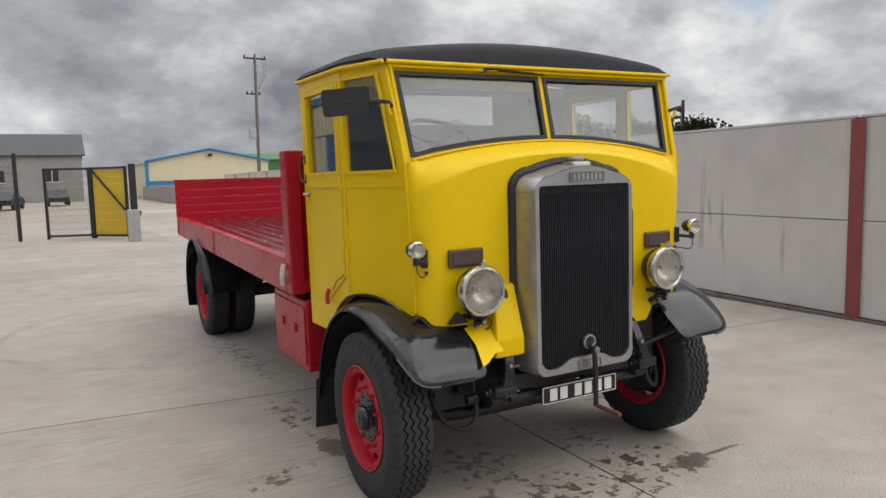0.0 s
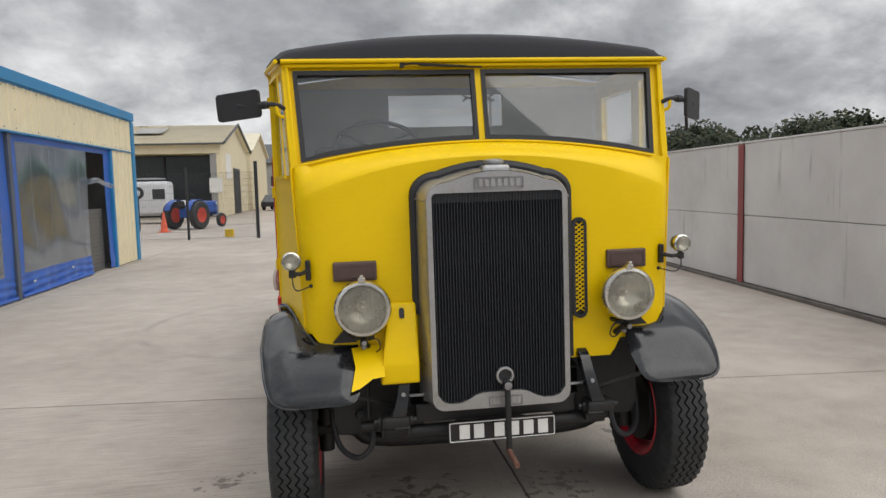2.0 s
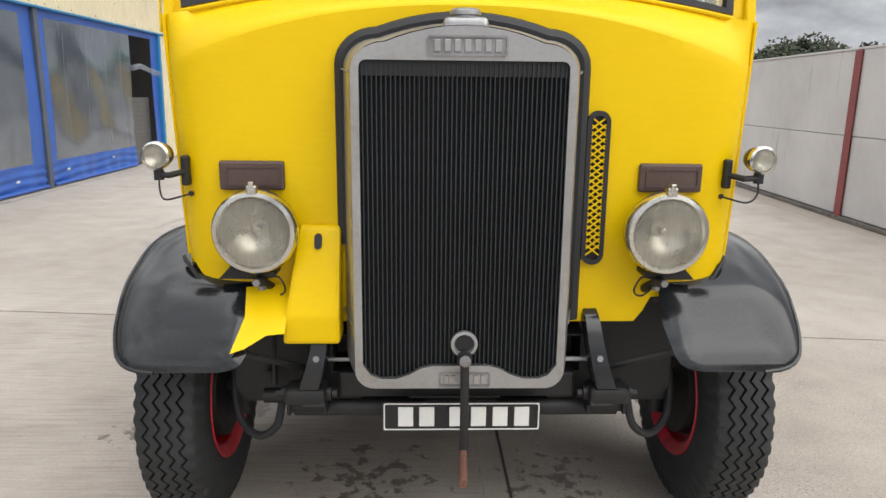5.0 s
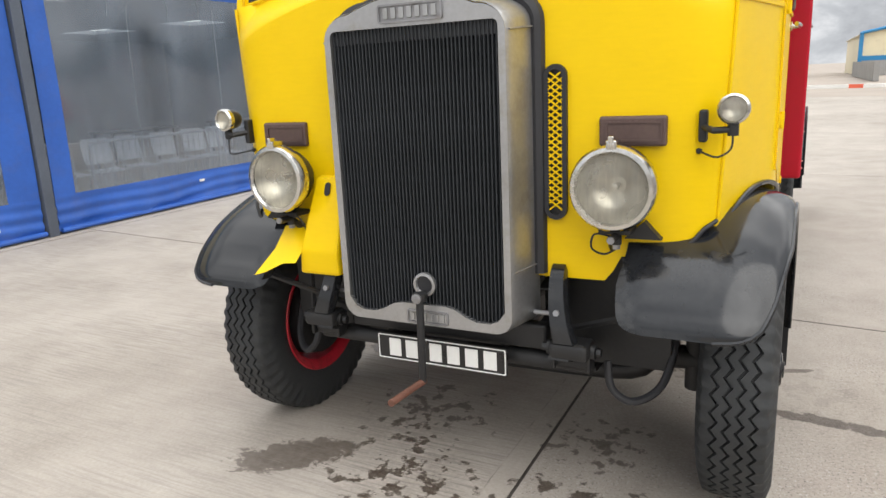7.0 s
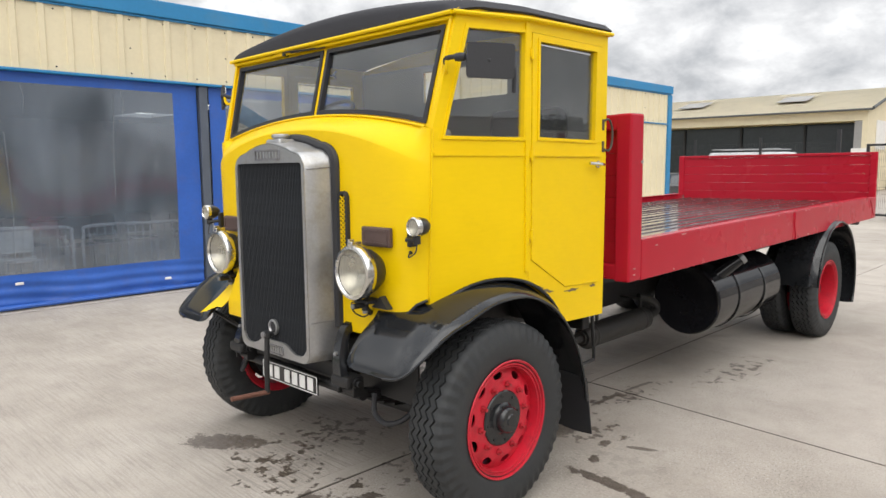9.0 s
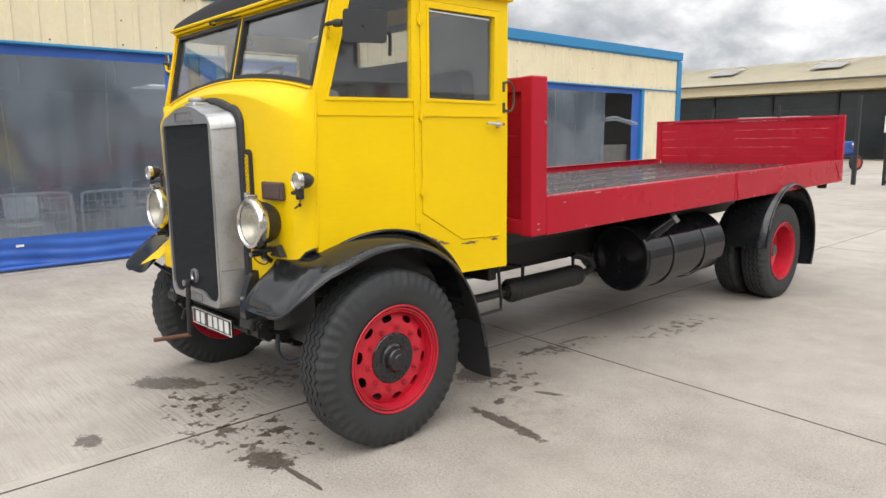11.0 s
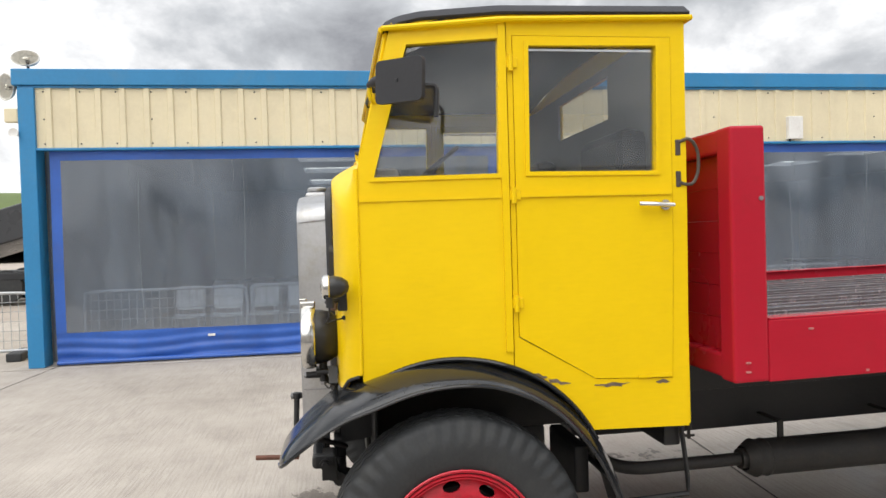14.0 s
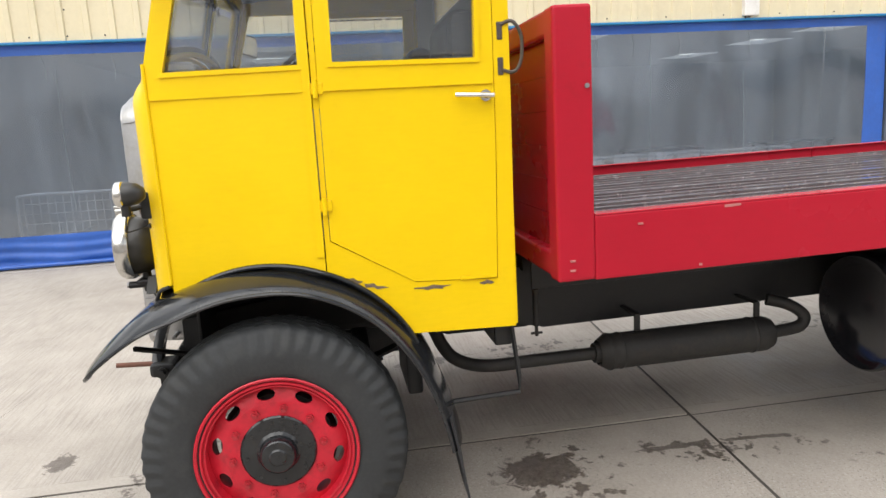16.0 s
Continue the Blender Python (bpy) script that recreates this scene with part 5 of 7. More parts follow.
# mesh vent
def vent_rim(b):
    plate(b, rounded(0.398, 0.472, 1.052, 1.548, 0.036, 7), [rounded(0.412, 0.458, 1.068, 1.532, 0.022, 7)], lambda u, v, w: Vector((u, -0.458 + w, v)), 0.020)
vent = simple("air_vent", SEAL, lorry, vent_rim, "tall narrow air vent with a black rim and yellow mesh")
simple("vent_back", BLACK_CHASSIS, vent, lambda b: plate(b, rounded(0.410, 0.460, 1.066, 1.534, 0.022, 7), [], lambda u, v, w: Vector((u, -0.4435 + w, v)), 0.003))
def mesh_wires(b):
    for k in range(-3, 24):
        z = 1.062 + k * 0.0215
        for s in (1, -1):
            a = (0.412, z if s > 0 else z + 0.046 * 0.75)
            e = (0.458, z + 0.046 * 0.75 if s > 0 else z)
            if min(a[1], e[1]) < 1.072 or max(a[1], e[1]) > 1.528:
                continue
            tube(b, [(a[0], -0.453, a[1]), (e[0], -0.453, e[1])], 0.0033, 4)
simple("mesh", YELLOW, vent, mesh_wires, "yellow diamond mesh")

# indicators
for s, x0, x1 in ((-1, -0.760, -0.556), (1, 0.575, 0.779)):
    ind = simple("indicator", INDICATOR, lorry, lambda b: box(b, x0, x1, -0.455, -0.430, 1.291, 1.383, 0.008), "brown oblong direction indicator")
    def frame_ridge(b):
        plate(b, rounded(x0 + 0.02, x1 - 0.012, 1.306, 1.368, 0.008), [rounded(x0 + 0.026, x1 - 0.018, 1.312, 1.362, 0.006)], lambda u, v, w: Vector((u, -0.459 + w, v)), 0.005)
    simple("lens_ridge", INDICATOR, ind, frame_ridge)

# headlamps
def headlamp(s):
    c = Vector((0.642 if s > 0 else -0.632, -0.553, 1.176))
    m = Matrix.Translation(c) @ pose(0, 0, 0, 90, 0, 0)
    lamp = simple("headlamp", LAMP_BACK, lorry, lambda b: lathe(b, [(0.112, -0.012), (0.112, -0.05), (0.104, -0.085), (0.080, -0.125), (0.045, -0.150), (0, -0.158)], 36, m), "large round chrome-rimmed headlamp with black shell")
    simple("rim", CHROME, lamp, lambda b: lathe(b, [(0.106, 0.012), (0.112, 0.023), (0.124, 0.020), (0.131, 0.008), (0.131, -0.022), (0.124, -0.034), (0.112, -0.034)], 40, m), "chrome headlamp rim")
    simple("lens", LAMP_GLASS, lamp, lambda b: lathe(b, [(0, 0.026), (0.05, 0.023), (0.09, 0.016), (0.109, 0.008)], 36, m), "fluted headlamp glass").visible_shadow = False
    simple("reflector", REFLECTOR, lamp, lambda b: lathe(b, [(0.109, 0.004), (0.092, -0.03), (0.06, -0.062), (0.025, -0.076), (0, -0.078)], 36, m))
    simple("bulb", REFLECTOR, lamp, lambda b: lathe(b, [(0, -0.02), (0.010, -0.025), (0.012, -0.05), (0.008, -0.076)], 12, m))
    def clip(b):
        box(b, c.x - 0.016, c.x + 0.016, c.y - 0.026, c.y + 0.035, c.z + 0.118, c.z + 0.146, 0.005)
        box(b, c.x - 0.008, c.x + 0.008, c.y - 0.030, c.y + 0.0, c.z + 0.138, c.z + 0.158, 0.003)
    simple("rim_clip", CHROME, lamp, clip)
    def stalk(b):
        cyl(b, (c.x, c.y + 0.06, c.z - 0.185), (c.x, c.y + 0.06, c.z - 0.10), 0.017, n=12)
        cyl(b, (c.x, c.y + 0.06, c.z - 0.158), (c.x, c.y - 0.01, c.z - 0.158), 0.014, n=12)
        tube(b, bend([(c.x + s * 0.0, c.y + 0.06, c.z - 0.17), (c.x - s * 0.02, c.y + 0.10, c.z - 0.20), (c.x - s * 0.02, -0.44, c.z - 0.21)], 4), 0.014, 8)
        box(b, min(c.x - 0.05, c.x + 0.05), max(c.x - 0.05, c.x + 0.05), c.y + 0.03, c.y + 0.15, c.z - 0.150, c.z - 0.132, 0.005)
    simple("stalk", BLACK_CHASSIS, lamp, stalk)
    simple("stalk_nut", STEEL, lamp, lambda b: cyl(b, (c.x, c.y - 0.018, c.z - 0.158), (c.x, c.y - 0.006, c.z - 0.158), 0.012, n=6))
    simple("stalk_nut", STEEL, lamp, lambda b: cyl(b, (c.x, c.y + 0.06, c.z - 0.20), (c.x, c.y + 0.06, c.z - 0.185), 0.013, n=6))
    simple("wire", SEAL, lamp, lambda b: tube(b, bend([(c.x - s * 0.01, c.y + 0.05, c.z - 0.16), (c.x - s * 0.06, c.y + 0.03, c.z - 0.15), (c.x - s * 0.075, c.y + 0.05, c.z - 0.20), (c.x - s * 0.04, c.y + 0.08, c.z - 0.225), (c.x, c.y + 0.09, c.z - 0.20)], 5), 0.0035, 6))
    def gusset(b):
        pts = [(0.662, 1.005), (0.775, 1.005), (0.722, 1.062)]
        plate(b, [(s * u, v) for u, v in pts], [], lambda u, v, w: Vector((u, -0.470 + w, v)), 0.035)
    simple("gusset", BLACK_CHASSIS, lamp, gusset)
for s in (1, -1):
    headlamp(s)


# side lamps on stalks
def side_lamp(s):
    c = Vector((0.962 if s > 0 else -0.946, -0.468, 1.398))
    m = Matrix.Translation(c) @ pose(0, 0, 0, 90, 0, 0)
    lamp = simple("side_lamp", LAMP_BACK, lorry, lambda b: lathe(b, [(0.040, -0.004), (0.042, -0.03), (0.036, -0.06), (0.020, -0.082), (0, -0.088)], 24, m), "small round side lamp on a black bracket")
    simple("rim", CHROME, lamp, lambda b: lathe(b, [(0.034, 0.006), (0.038, 0.012), (0.044, 0.006), (0.045, -0.012), (0.041, -0.016)], 28, m), "chrome side lamp rim")
    simple("lens", LAMP_GLASS, lamp, lambda b: lathe(b, [(0, 0.020), (0.02, 0.016), (0.036, 0.006)], 24, m)).visible_shadow = False
    simple("reflector", REFLECTOR, lamp, lambda b: lathe(b, [(0.036, 0.002), (0.024, -0.012), (0, -0.022)], 24, m))
    def arm(b):
        box(b, min(s * 0.864, s * 0.888), max(s * 0.864, s * 0.888), -0.425, -0.370, 1.300, 1.395, 0.006)
        tube(b, [(s * 0.876, -0.415, 1.345), (s * 0.91, -0.465, 1.338), (c.x, -0.455, 1.340)], 0.010, 8)
        cyl(b, (c.x, -0.452, 1.322), (c.x, -0.452, 1.365), 0.016, n=10)
    simple("bracket", BLACK_CHASSIS, lamp, arm)
    simple("wire", SEAL, lamp, lambda b: (tube(b, bend([(c.x, -0.452, 1.33), (c.x - s * 0.003, -0.46, 1.285), (s * 0.925, -0.468, 1.262), (s * 0.885, -0.43, 1.268), (s * 0.868, -0.402, 1.272)], 5), 0.0032, 6), lathe(b, [(0, -0.01), (0.009, -0.004), (0.009, 0.006), (0, 0.01)], 10, Matrix.Translation((s * 0.866, -0.403, 1.272)))))
for s in (1, -1):
    side_lamp(s)

# mirrors
def mirror(s):
    c = Vector((1.164, -0.181, 2.112)) if s > 0 else Vector((-1.177, -0.190, 2.138))
    hw, hh, yaw, droop = (0.104, 0.075, 45, 3) if s > 0 else (0.118, 0.066, -25, -4)
    m = Matrix.Translation(c) @ pose(0, 0, 0, 0, 0, yaw) @ pose(0, 0, 0, 0, droop, 0)
    head = simple("mirror", SEAL, lorry, lambda b: plate(b, rounded(-hw, hw, -hh, hh, 0.018), [], lambda u, v, w: m @ Vector((u, w - 0.006, v)), 0.018), "black-backed oblong door mirror on a cranked arm")
    simple("mirror_glass", CHROME, head, lambda b: plate(b, rounded(-hw + 0.01, hw - 0.01, -hh + 0.01, hh - 0.01, 0.012), [], lambda u, v, w: m @ Vector((u, 0.0125 + w, v)), 0.002))
    def arm(b):
        tube(b, bend([(s * 0.955, -0.245, 2.115), (s * 0.985, -0.275, 2.130), (s * 1.03, -0.265, 2.135), (s * 1.09, -0.225, 2.128), c], 4), 0.011, 8)
        lathe(b, [(0, -0.03), (0.017, -0.022), (0.02, 0.0), (0.017, 0.022), (0, 0.03)], 12, Matrix.Translation((s * 1.05, -0.252, 2.133)) @ pose(0, 0, 0, 0, 90, 30 * s))
        if s > 0:
            tube(b, bend([c + Vector((0.02, 0.03, -0.02)), c + Vector((0.03, 0.10, -0.022)), c + Vector((0.03, 0.124, -0.035)), c + Vector((0.03, 0.120, -0.13))], 3), 0.009, 6)
    simple("arm", SEAL, head, arm)
    simple("arm_clamp", YELLOW, head, lambda b: tube(b, bend([(s * 0.962, -0.250, 2.075), (s * 0.985, -0.272, 2.085), (s * 0.99, -0.275, 2.125)], 3), 0.009, 6))
for s in (1, -1):
    mirror(s)

# number plate with plain bars for its characters
number_plate = simple("number_plate", PLATE_BLACK, lorry, lambda b: plate(b, rounded(-0.250, 0.276, 0.496, 0.599, 0.008), [], lambda u, v, w: Vector((u, -0.512 + w, v)), 0.008), "black number plate with a thin white border and plain white bars")
simple("border", PLATE_WHITE, number_plate, lambda b: plate(b, rounded(-0.246, 0.272, 0.500, 0.595, 0.006), [rounded(-0.242, 0.268, 0.504, 0.591, 0.005)], lambda u, v, w: Vector((u, -0.5140 + w, v)), 0.003))
for x in (-0.198, -0.128, -0.028, 0.044, 0.116, 0.188):
    simple("character_bar", PLATE_WHITE, number_plate, lambda b: box(b, x, x + 0.050, -0.5155, -0.511, 0.513, 0.582, 0.002))


# the nose fittings stand against the recessed cab front
NOSE_FITTINGS = ("radiator_shell", "radiator_strip", "side_cover", "front_flap", "air_vent", "indicator", "headlamp", "side_lamp", "starting_handle")
for ob in lorry.children:
    if ob.name.split(".")[0] in NOSE_FITTINGS:
        ob.location.y += 0.010

# ---- wheels ----
def tyre_mesh(b, teeth=50):
    """Tyre about x: zigzag ribs across the tread, notched shoulders, plain walls."""
    prof = [(-0.092, 0.262, 0), (-0.108, 0.272, 0), (-0.122, 0.312, 0), (-0.1285, 0.352, 0), (-0.128, 0.376, 0), (-0.1265, 0.392, 3), (-0.114, 0.424, 3), (-0.104, 0.4385, 2)]
    tread = []
    for g in (-0.063, -0.021, 0.021, 0.063):
        tread += [(g - 0.0058, 0, 1), (g - 0.0036, -0.016, 1), (g + 0.0036, -0.016, 1), (g + 0.0058, 0, 1)]
    prof = [(x, 0.262 + (r - 0.262) * 1.150, k) for x, r, k in prof]
    def crown(x):
        return WHEEL_R + 0.0275 - 0.0065 * (x / 0.1) ** 2
    prof += [(x, crown(x) + d, k) for x, d, k in tread]
    prof += [(-x, r, k) for x, r, k in reversed(prof[:8])]
    n = teeth * 4
    rings = []
    for i in range(n):
        a = 2 * math.pi * i / n
        ph = (i % 4)
        zig = (0.0, 1.0, 0.0, -1.0)[ph] * 0.0115
        ring = []
        for x, r, k in prof:
            xx = x + (zig if k == 1 else 0)
            rr = r
            if k in (2, 3) and ph in (2, 3):
                rr = r - (0.008 if k == 3 else 0.006)
                xx = x * (0.955 if k == 3 else 0.975)
            ring.append(b.verts.new((xx * 0.93, rr * math.cos(a), rr * math.sin(a))))
        rings.append(ring)
    for i in range(n):
        p, q = rings[i], rings[(i + 1) % n]
        for j in range(len(prof) - 1):
            b.faces.new((p[j], q[j], q[j + 1], p[j + 1]))


def rim_lathe(b, prof, n=48):
    lathe(b, [(r, x) for x, r in prof], n, TURN_X)


def front_disc(b):
    """Red disc with ten oval hand holes."""
    holes = []
    for i in range(10):
        a = 2 * math.pi * (i + 0.5) / 10
        loop = []
        for k in range(12):
            t = 2 * math.pi * k / 12
            rr, tt = 0.216 + 0.0195 * math.sin(t), 0.033 * math.cos(t)
            loop.append((rr * math.cos(a) - tt * math.sin(a), rr * math.sin(a) + tt * math.cos(a)))
        holes.append(loop)
    def place(u, v, w):
        r = math.hypot(u, v)
        x = interp([(0.10, 0.068), (0.185, 0.072), (0.215, 0.068), (0.248, 0.050)], r)
        return Vector((x - w, u, v))
    plate(b, ring2d(0, 0, 0.248, 60), holes + [ring2d(0, 0, 0.188, 40)], place, 0.008)
    plate(b, ring2d(0, 0, 0.188, 40), [ring2d(0, 0, 0.095, 30)], place, 0.008)


RIM_FLANGE = [(0.086, 0.262), (0.098, 0.270), (0.104, 0.286), (0.110, 0.291), (0.114, 0.287), (0.111, 0.280), (0.101, 0.278), (0.099, 0.274), (0.106, 0.271), (0.106, 0.265), (0.094, 0.263), (0.092, 0.259), (0.098, 0.257), (0.097, 0.252), (0.078, 0.250), (0.055, 0.248), (0.028, 0.247), (-0.02, 0.245), (-0.07, 0.247), (-0.09, 0.262), (-0.104, 0.288), (-0.110, 0.284), (-0.098, 0.258), (-0.08, 0.240), (0.02, 0.238), (0.05, 0.240)]
tyre_bm = fresh()
tyre_mesh(tyre_bm)
tyre_proto = part("tyre_stock", tyre_bm, RUBBER, None, "", 50)
TYRE = tyre_proto.data
bpy.data.objects.remove(tyre_proto)


def wheel_front(s):
    place = Matrix.Translation((1.006 if s > 0 else -0.990, 0, WHEEL_R)) @ pose(0, 0, 0, (7 if s > 0 else 21), 0, 0 if s > 0 else 180)
    wheel = simple("front_wheel", RED_WHEEL, lorry, lambda b: rim_lathe(b, RIM_FLANGE), "red-painted steel front wheel with ten hand holes")
    wheel.matrix_local = place
    tyre = new("tyre", TYRE)
    tyre.parent = wheel
    tagged(tyre, "black zigzag-treaded tyre")
    simple("disc", RED_WHEEL, wheel, front_disc)
    simple("hub", BLACK_PAINT, wheel, lambda b: rim_lathe(b, [(0.060, 0.0), (0.060, 0.134), (0.074, 0.136), (0.079, 0.130), (0.080, 0.078), (0.088, 0.068), (0.118, 0.064), (0.126, 0.056), (0.128, 0.032), (0.133, 0.027), (0.134, 0.0)], 30), "black hub with a domed cap")
    def inner(b):
        rim_lathe(b, [(-0.10, 0.0), (-0.10, 0.20), (-0.02, 0.215), (0.02, 0.20), (0.02, 0.0)], 30)
    simple("brake_drum", BLACK_CHASSIS, wheel, inner)
    for i in range(10):
        a = 2 * math.pi * i / 10
        p = Vector((0.066, 0.164 * math.cos(a), 0.164 * math.sin(a)))
        def nut(b):
            cyl(b, p, p + Vector((0.016, 0, 0)), 0.0155, n=6)
            cyl(b, p + Vector((0.016, 0, 0)), p + Vector((0.034, 0, 0)), 0.0085, n=8)
        simple("wheel_nut", NUT_RED, wheel, nut)
    for i in range(8):
        a = 2 * math.pi * i / 8
        p = Vector((0.075, 0.112 * math.cos(a), 0.112 * math.sin(a)))
        simple("hub_bolt", BLACK_CHASSIS, wheel, lambda b: cyl(b, p, p + Vector((0.008, 0, 0)), 0.0065, n=6))
for s in (1, -1):
    wheel_front(s)


def wheel_rear(s):
    place = Matrix.Translation((s * 1.000, 4.95, WHEEL_R)) @ pose(0, 0, 0, 11, 0, 0 if s > 0 else 180)
    wheel = simple("rear_wheel", RED_WHEEL, lorry, lambda b: rim_lathe(b, RIM_FLANGE), "red-painted dished rear wheel with twin tyres")
    wheel.matrix_local = place
    for x in (0.0, -0.285):
        tyre = new("tyre", TYRE)
        tyre.parent = wheel
        tyre.location = (x, 0, 0)
    simple("disc", RED_WHEEL, wheel, lambda b: rim_lathe(b, [(-0.03, 0.246), (-0.07, 0.225), (-0.085, 0.19), (-0.088, 0.10), (-0.10, 0.10), (-0.10, 0.246)], 40))
    simple("inner_rim", RED_WHEEL, wheel, lambda b: rim_lathe(b, [(x - 0.285, r) for x, r in RIM_FLANGE], 32))
    simple("hub", BLACK_PAINT, wheel, lambda b: rim_lathe(b, [(-0.09, 0.0), (-0.09, 0.10), (-0.06, 0.095), (-0.045, 0.07), (0.02, 0.062), (0.03, 0.05), (0.03, 0.0)], 26))
    for i in range(10):
        a = 2 * math.pi * i / 10
        p = Vector((-0.088, 0.150 * math.cos(a), 0.150 * math.sin(a)))
        simple("wheel_nut", RED_WHEEL, wheel, lambda b: cyl(b, p, p + Vector((0.03, 0, 0)), 0.013, n=6))
for s in (1, -1):
    wheel_rear(s)

# ---- front mudguards: swept from the apron ahead of the wheel to a tail behind it ----
GUARD = [(-0.648, 0.765), (-0.634, 0.798), (-0.594, 0.850), (-0.525, 0.918), (-0.430, 0.990), (-0.300, 1.060), (-0.150, 1.108), (0.0, 1.124), (0.14, 1.112), (0.28, 1.062), (0.40, 0.985), (0.50, 0.880), (0.580, 0.755), (0.636, 0.620), (0.670, 0.500), (0.684, 0.430), (0.690, 0.385)]
GUARD = [(y, 0.43 + (z - 0.43) * (0.97 if y > -0.35 else 0.985)) for y, z in GUARD]
GUARD_OUTER = [(0, 0.950), (0.02, 1.010), (0.045, 1.045), (0.085, 1.075), (0.16, 1.104), (0.29, 1.136), (0.75, 1.150), (1, 1.150)]


def guard_point(u):
    pts = [Vector((0, y, z)) for y, z in GUARD]
    f = u * (len(pts) - 1)
    i = min(int(f), len(pts) - 2)
    t = f - i
    p0, p1, p2, p3 = pts[max(i - 1, 0)], pts[i], pts[i + 1], pts[min(i + 2, len(pts) - 1)]
    return 0.5 * ((2 * p1) + (p2 - p0) * t + (2 * p0 - 5 * p1 + 4 * p2 - p3) * t * t + (3 * p1 - p0 - 3 * p2 + p3) * t ** 3)


def guard(b, s):
    centre = Vector((0, 0.02, 0.42))
    def fn(u, v):
        p = guard_point(u)
        inner = interp([(0, 0.755), (0.02, 0.712), (0.045, 0.688), (0.085, 0.672), (0.17, 0.655), (0.44, 0.70), (0.62, 0.775), (0.88, 0.80), (1, 0.805)], u)
        outer = interp(GUARD_OUTER, u)
        x = inner + (outer - inner) * v
        rad = (p - centre).normalized()
        over = max(0.0, (x - 0.96) / (outer - 0.96)) if outer > 1.0 else v
        drop = (0.048 * over ** 1.9 + (0.012 if v > 0.985 else 0.0)) * interp([(0, 0.1), (0.12, 0.45), (0.3, 1.0), (1, 1.0)], u)
        drop += 0.03 * max(0, (0.75 - x) / 0.12) ** 2 * (u < 0.25)
        p = p - rad * drop
        return Vector((s * x * (1.0 if s > 0 else 0.985), p.y, p.z))
    grid(b, fn, 60, 22, 0.006)


for s in (1, -1):
    g = simple("front_mudguard", BLACK_PAINT, lorry, lambda b: guard(b, s), "glossy black swept front mudguard, scuffed along its edge")
    def edge(b):
        pts = []
        for i in range(0, 61):
            p = guard_point(i / 60)
            rad = (p - Vector((0, 0.02, 0.42))).normalized()
            p = p - rad * 0.062 * interp([(0, 0.1), (0.12, 0.45), (0.3, 1.0), (1, 1.0)], i / 60)
            outer = interp(GUARD_OUTER, i / 60)
            pts.append((s * outer * (1.0 if s > 0 else 0.985), p.y, p.z))
        tube(b, pts, 0.007, 6)
    simple("rolled_edge", BLACK_PAINT, g, edge)
    simple("arch_bead", BLACK_PAINT, g, lambda b: tube(b, [(s * (side_x(y, z, s) + 0.010), y, z) for y, z in arch(-0.31, 0.53, 26, ARCH_R + 0.004)], 0.009, 8))
    def apron_bead(b):
        tube(b, [(s * (x - 0.77 * draw_in(s) * (x / 0.952) ** 4), y - 0.012, z_skirt(x) - 0.006) for x, y in [(0.66, -0.432)] + PLAN[3:]], 0.007, 8)
    simple("apron_bead", SEAL, g, apron_bead)
    def mud_flap(b):
        def fn(u, v):
            inner = 0.805 + 0.02 * v + 0.10 * v ** 9
            return Vector((s * (inner + (1.148 - inner) * u), 0.672 + 0.020 * v - 0.048 * u ** 2 * (1 - 0.9 * v) + 0.004 * math.sin(v * 3 + u), 0.52 - 0.335 * v + 0.03 * (u - 0.5) ** 2 * v))
        grid(b, fn, 8, 10, 0.008)
    simple("mud_flap", SEAL, g, mud_flap, "black rubber mud flap")
    for pts in ([(s * 0.45, 0.62, 0.62), (s * 0.95, 0.63, 0.60)], [(s * 0.46, -0.40, 0.66), (s * 0.80, -0.52, 0.80)]):
        simple("guard_stay", BLACK_CHASSIS, g, lambda b: tube(b, pts, 0.012, 6))

# rear mudguards
for s in (1, -1):
    def rear_guard(b):
        def fn(u, v):
            a = radians(176 - 200 * u)
            r = 0.640 - 0.03 * max(0, v - 0.85) / 0.15
            return Vector((s * (0.80 + 0.385 * v), 4.955 + r * 0.97 * math.cos(a), 0.50 + r * math.sin(a)))
        grid(b, fn, 36, 10, 0.006)
    g = simple("rear_mudguard", BLACK_PAINT, lorry, rear_guard, "black half-round rear mudguard")
    simple("rolled_edge", BLACK_PAINT, g, lambda b: tube(b, [(s * 1.187, 4.955 + 0.612 * 0.97 * math.cos(radians(176 - 200 * i / 36)), 0.50 + 0.612 * math.sin(radians(176 - 200 * i / 36))) for i in range(37)], 0.010, 6))

# ---- chassis ----
def up_at(y):
    """The frame rises a little towards the tail."""
    return 0.017 * (y - 1.1)


def rail(s):
    def fn(b):
        n = 20
        prof = [(0.0, 0.605), (0.0, 0.905), (-0.07, 0.905), (-0.07, 0.895), (-0.010, 0.895), (-0.010, 0.615), (-0.07, 0.615), (-0.07, 0.605)]
        rings = []
        for i in range(n + 1):
            y = -0.42 + 6.5 * i / n
            deep = interp([(-0.42, 0.45), (0.6, 0.5), (1.2, 1.0), (3.2, 1.0), (4.0, 0.6)], y)
            dip = 0.10 * max(0.0, 0.3 - y) / 0.7
            rings.append([b.verts.new((s * (0.43 + x), y, 0.905 - (0.905 - z) * deep + up_at(max(y, 1.1)) - dip)) for x, z in prof])
        for p, q in zip(rings, rings[1:]):
            for k in range(8):
                b.faces.new((p[k], p[(k + 1) % 8], q[(k + 1) % 8], q[k]))
        b.faces.new(rings[0]), b.faces.new(rings[-1])
    return fn
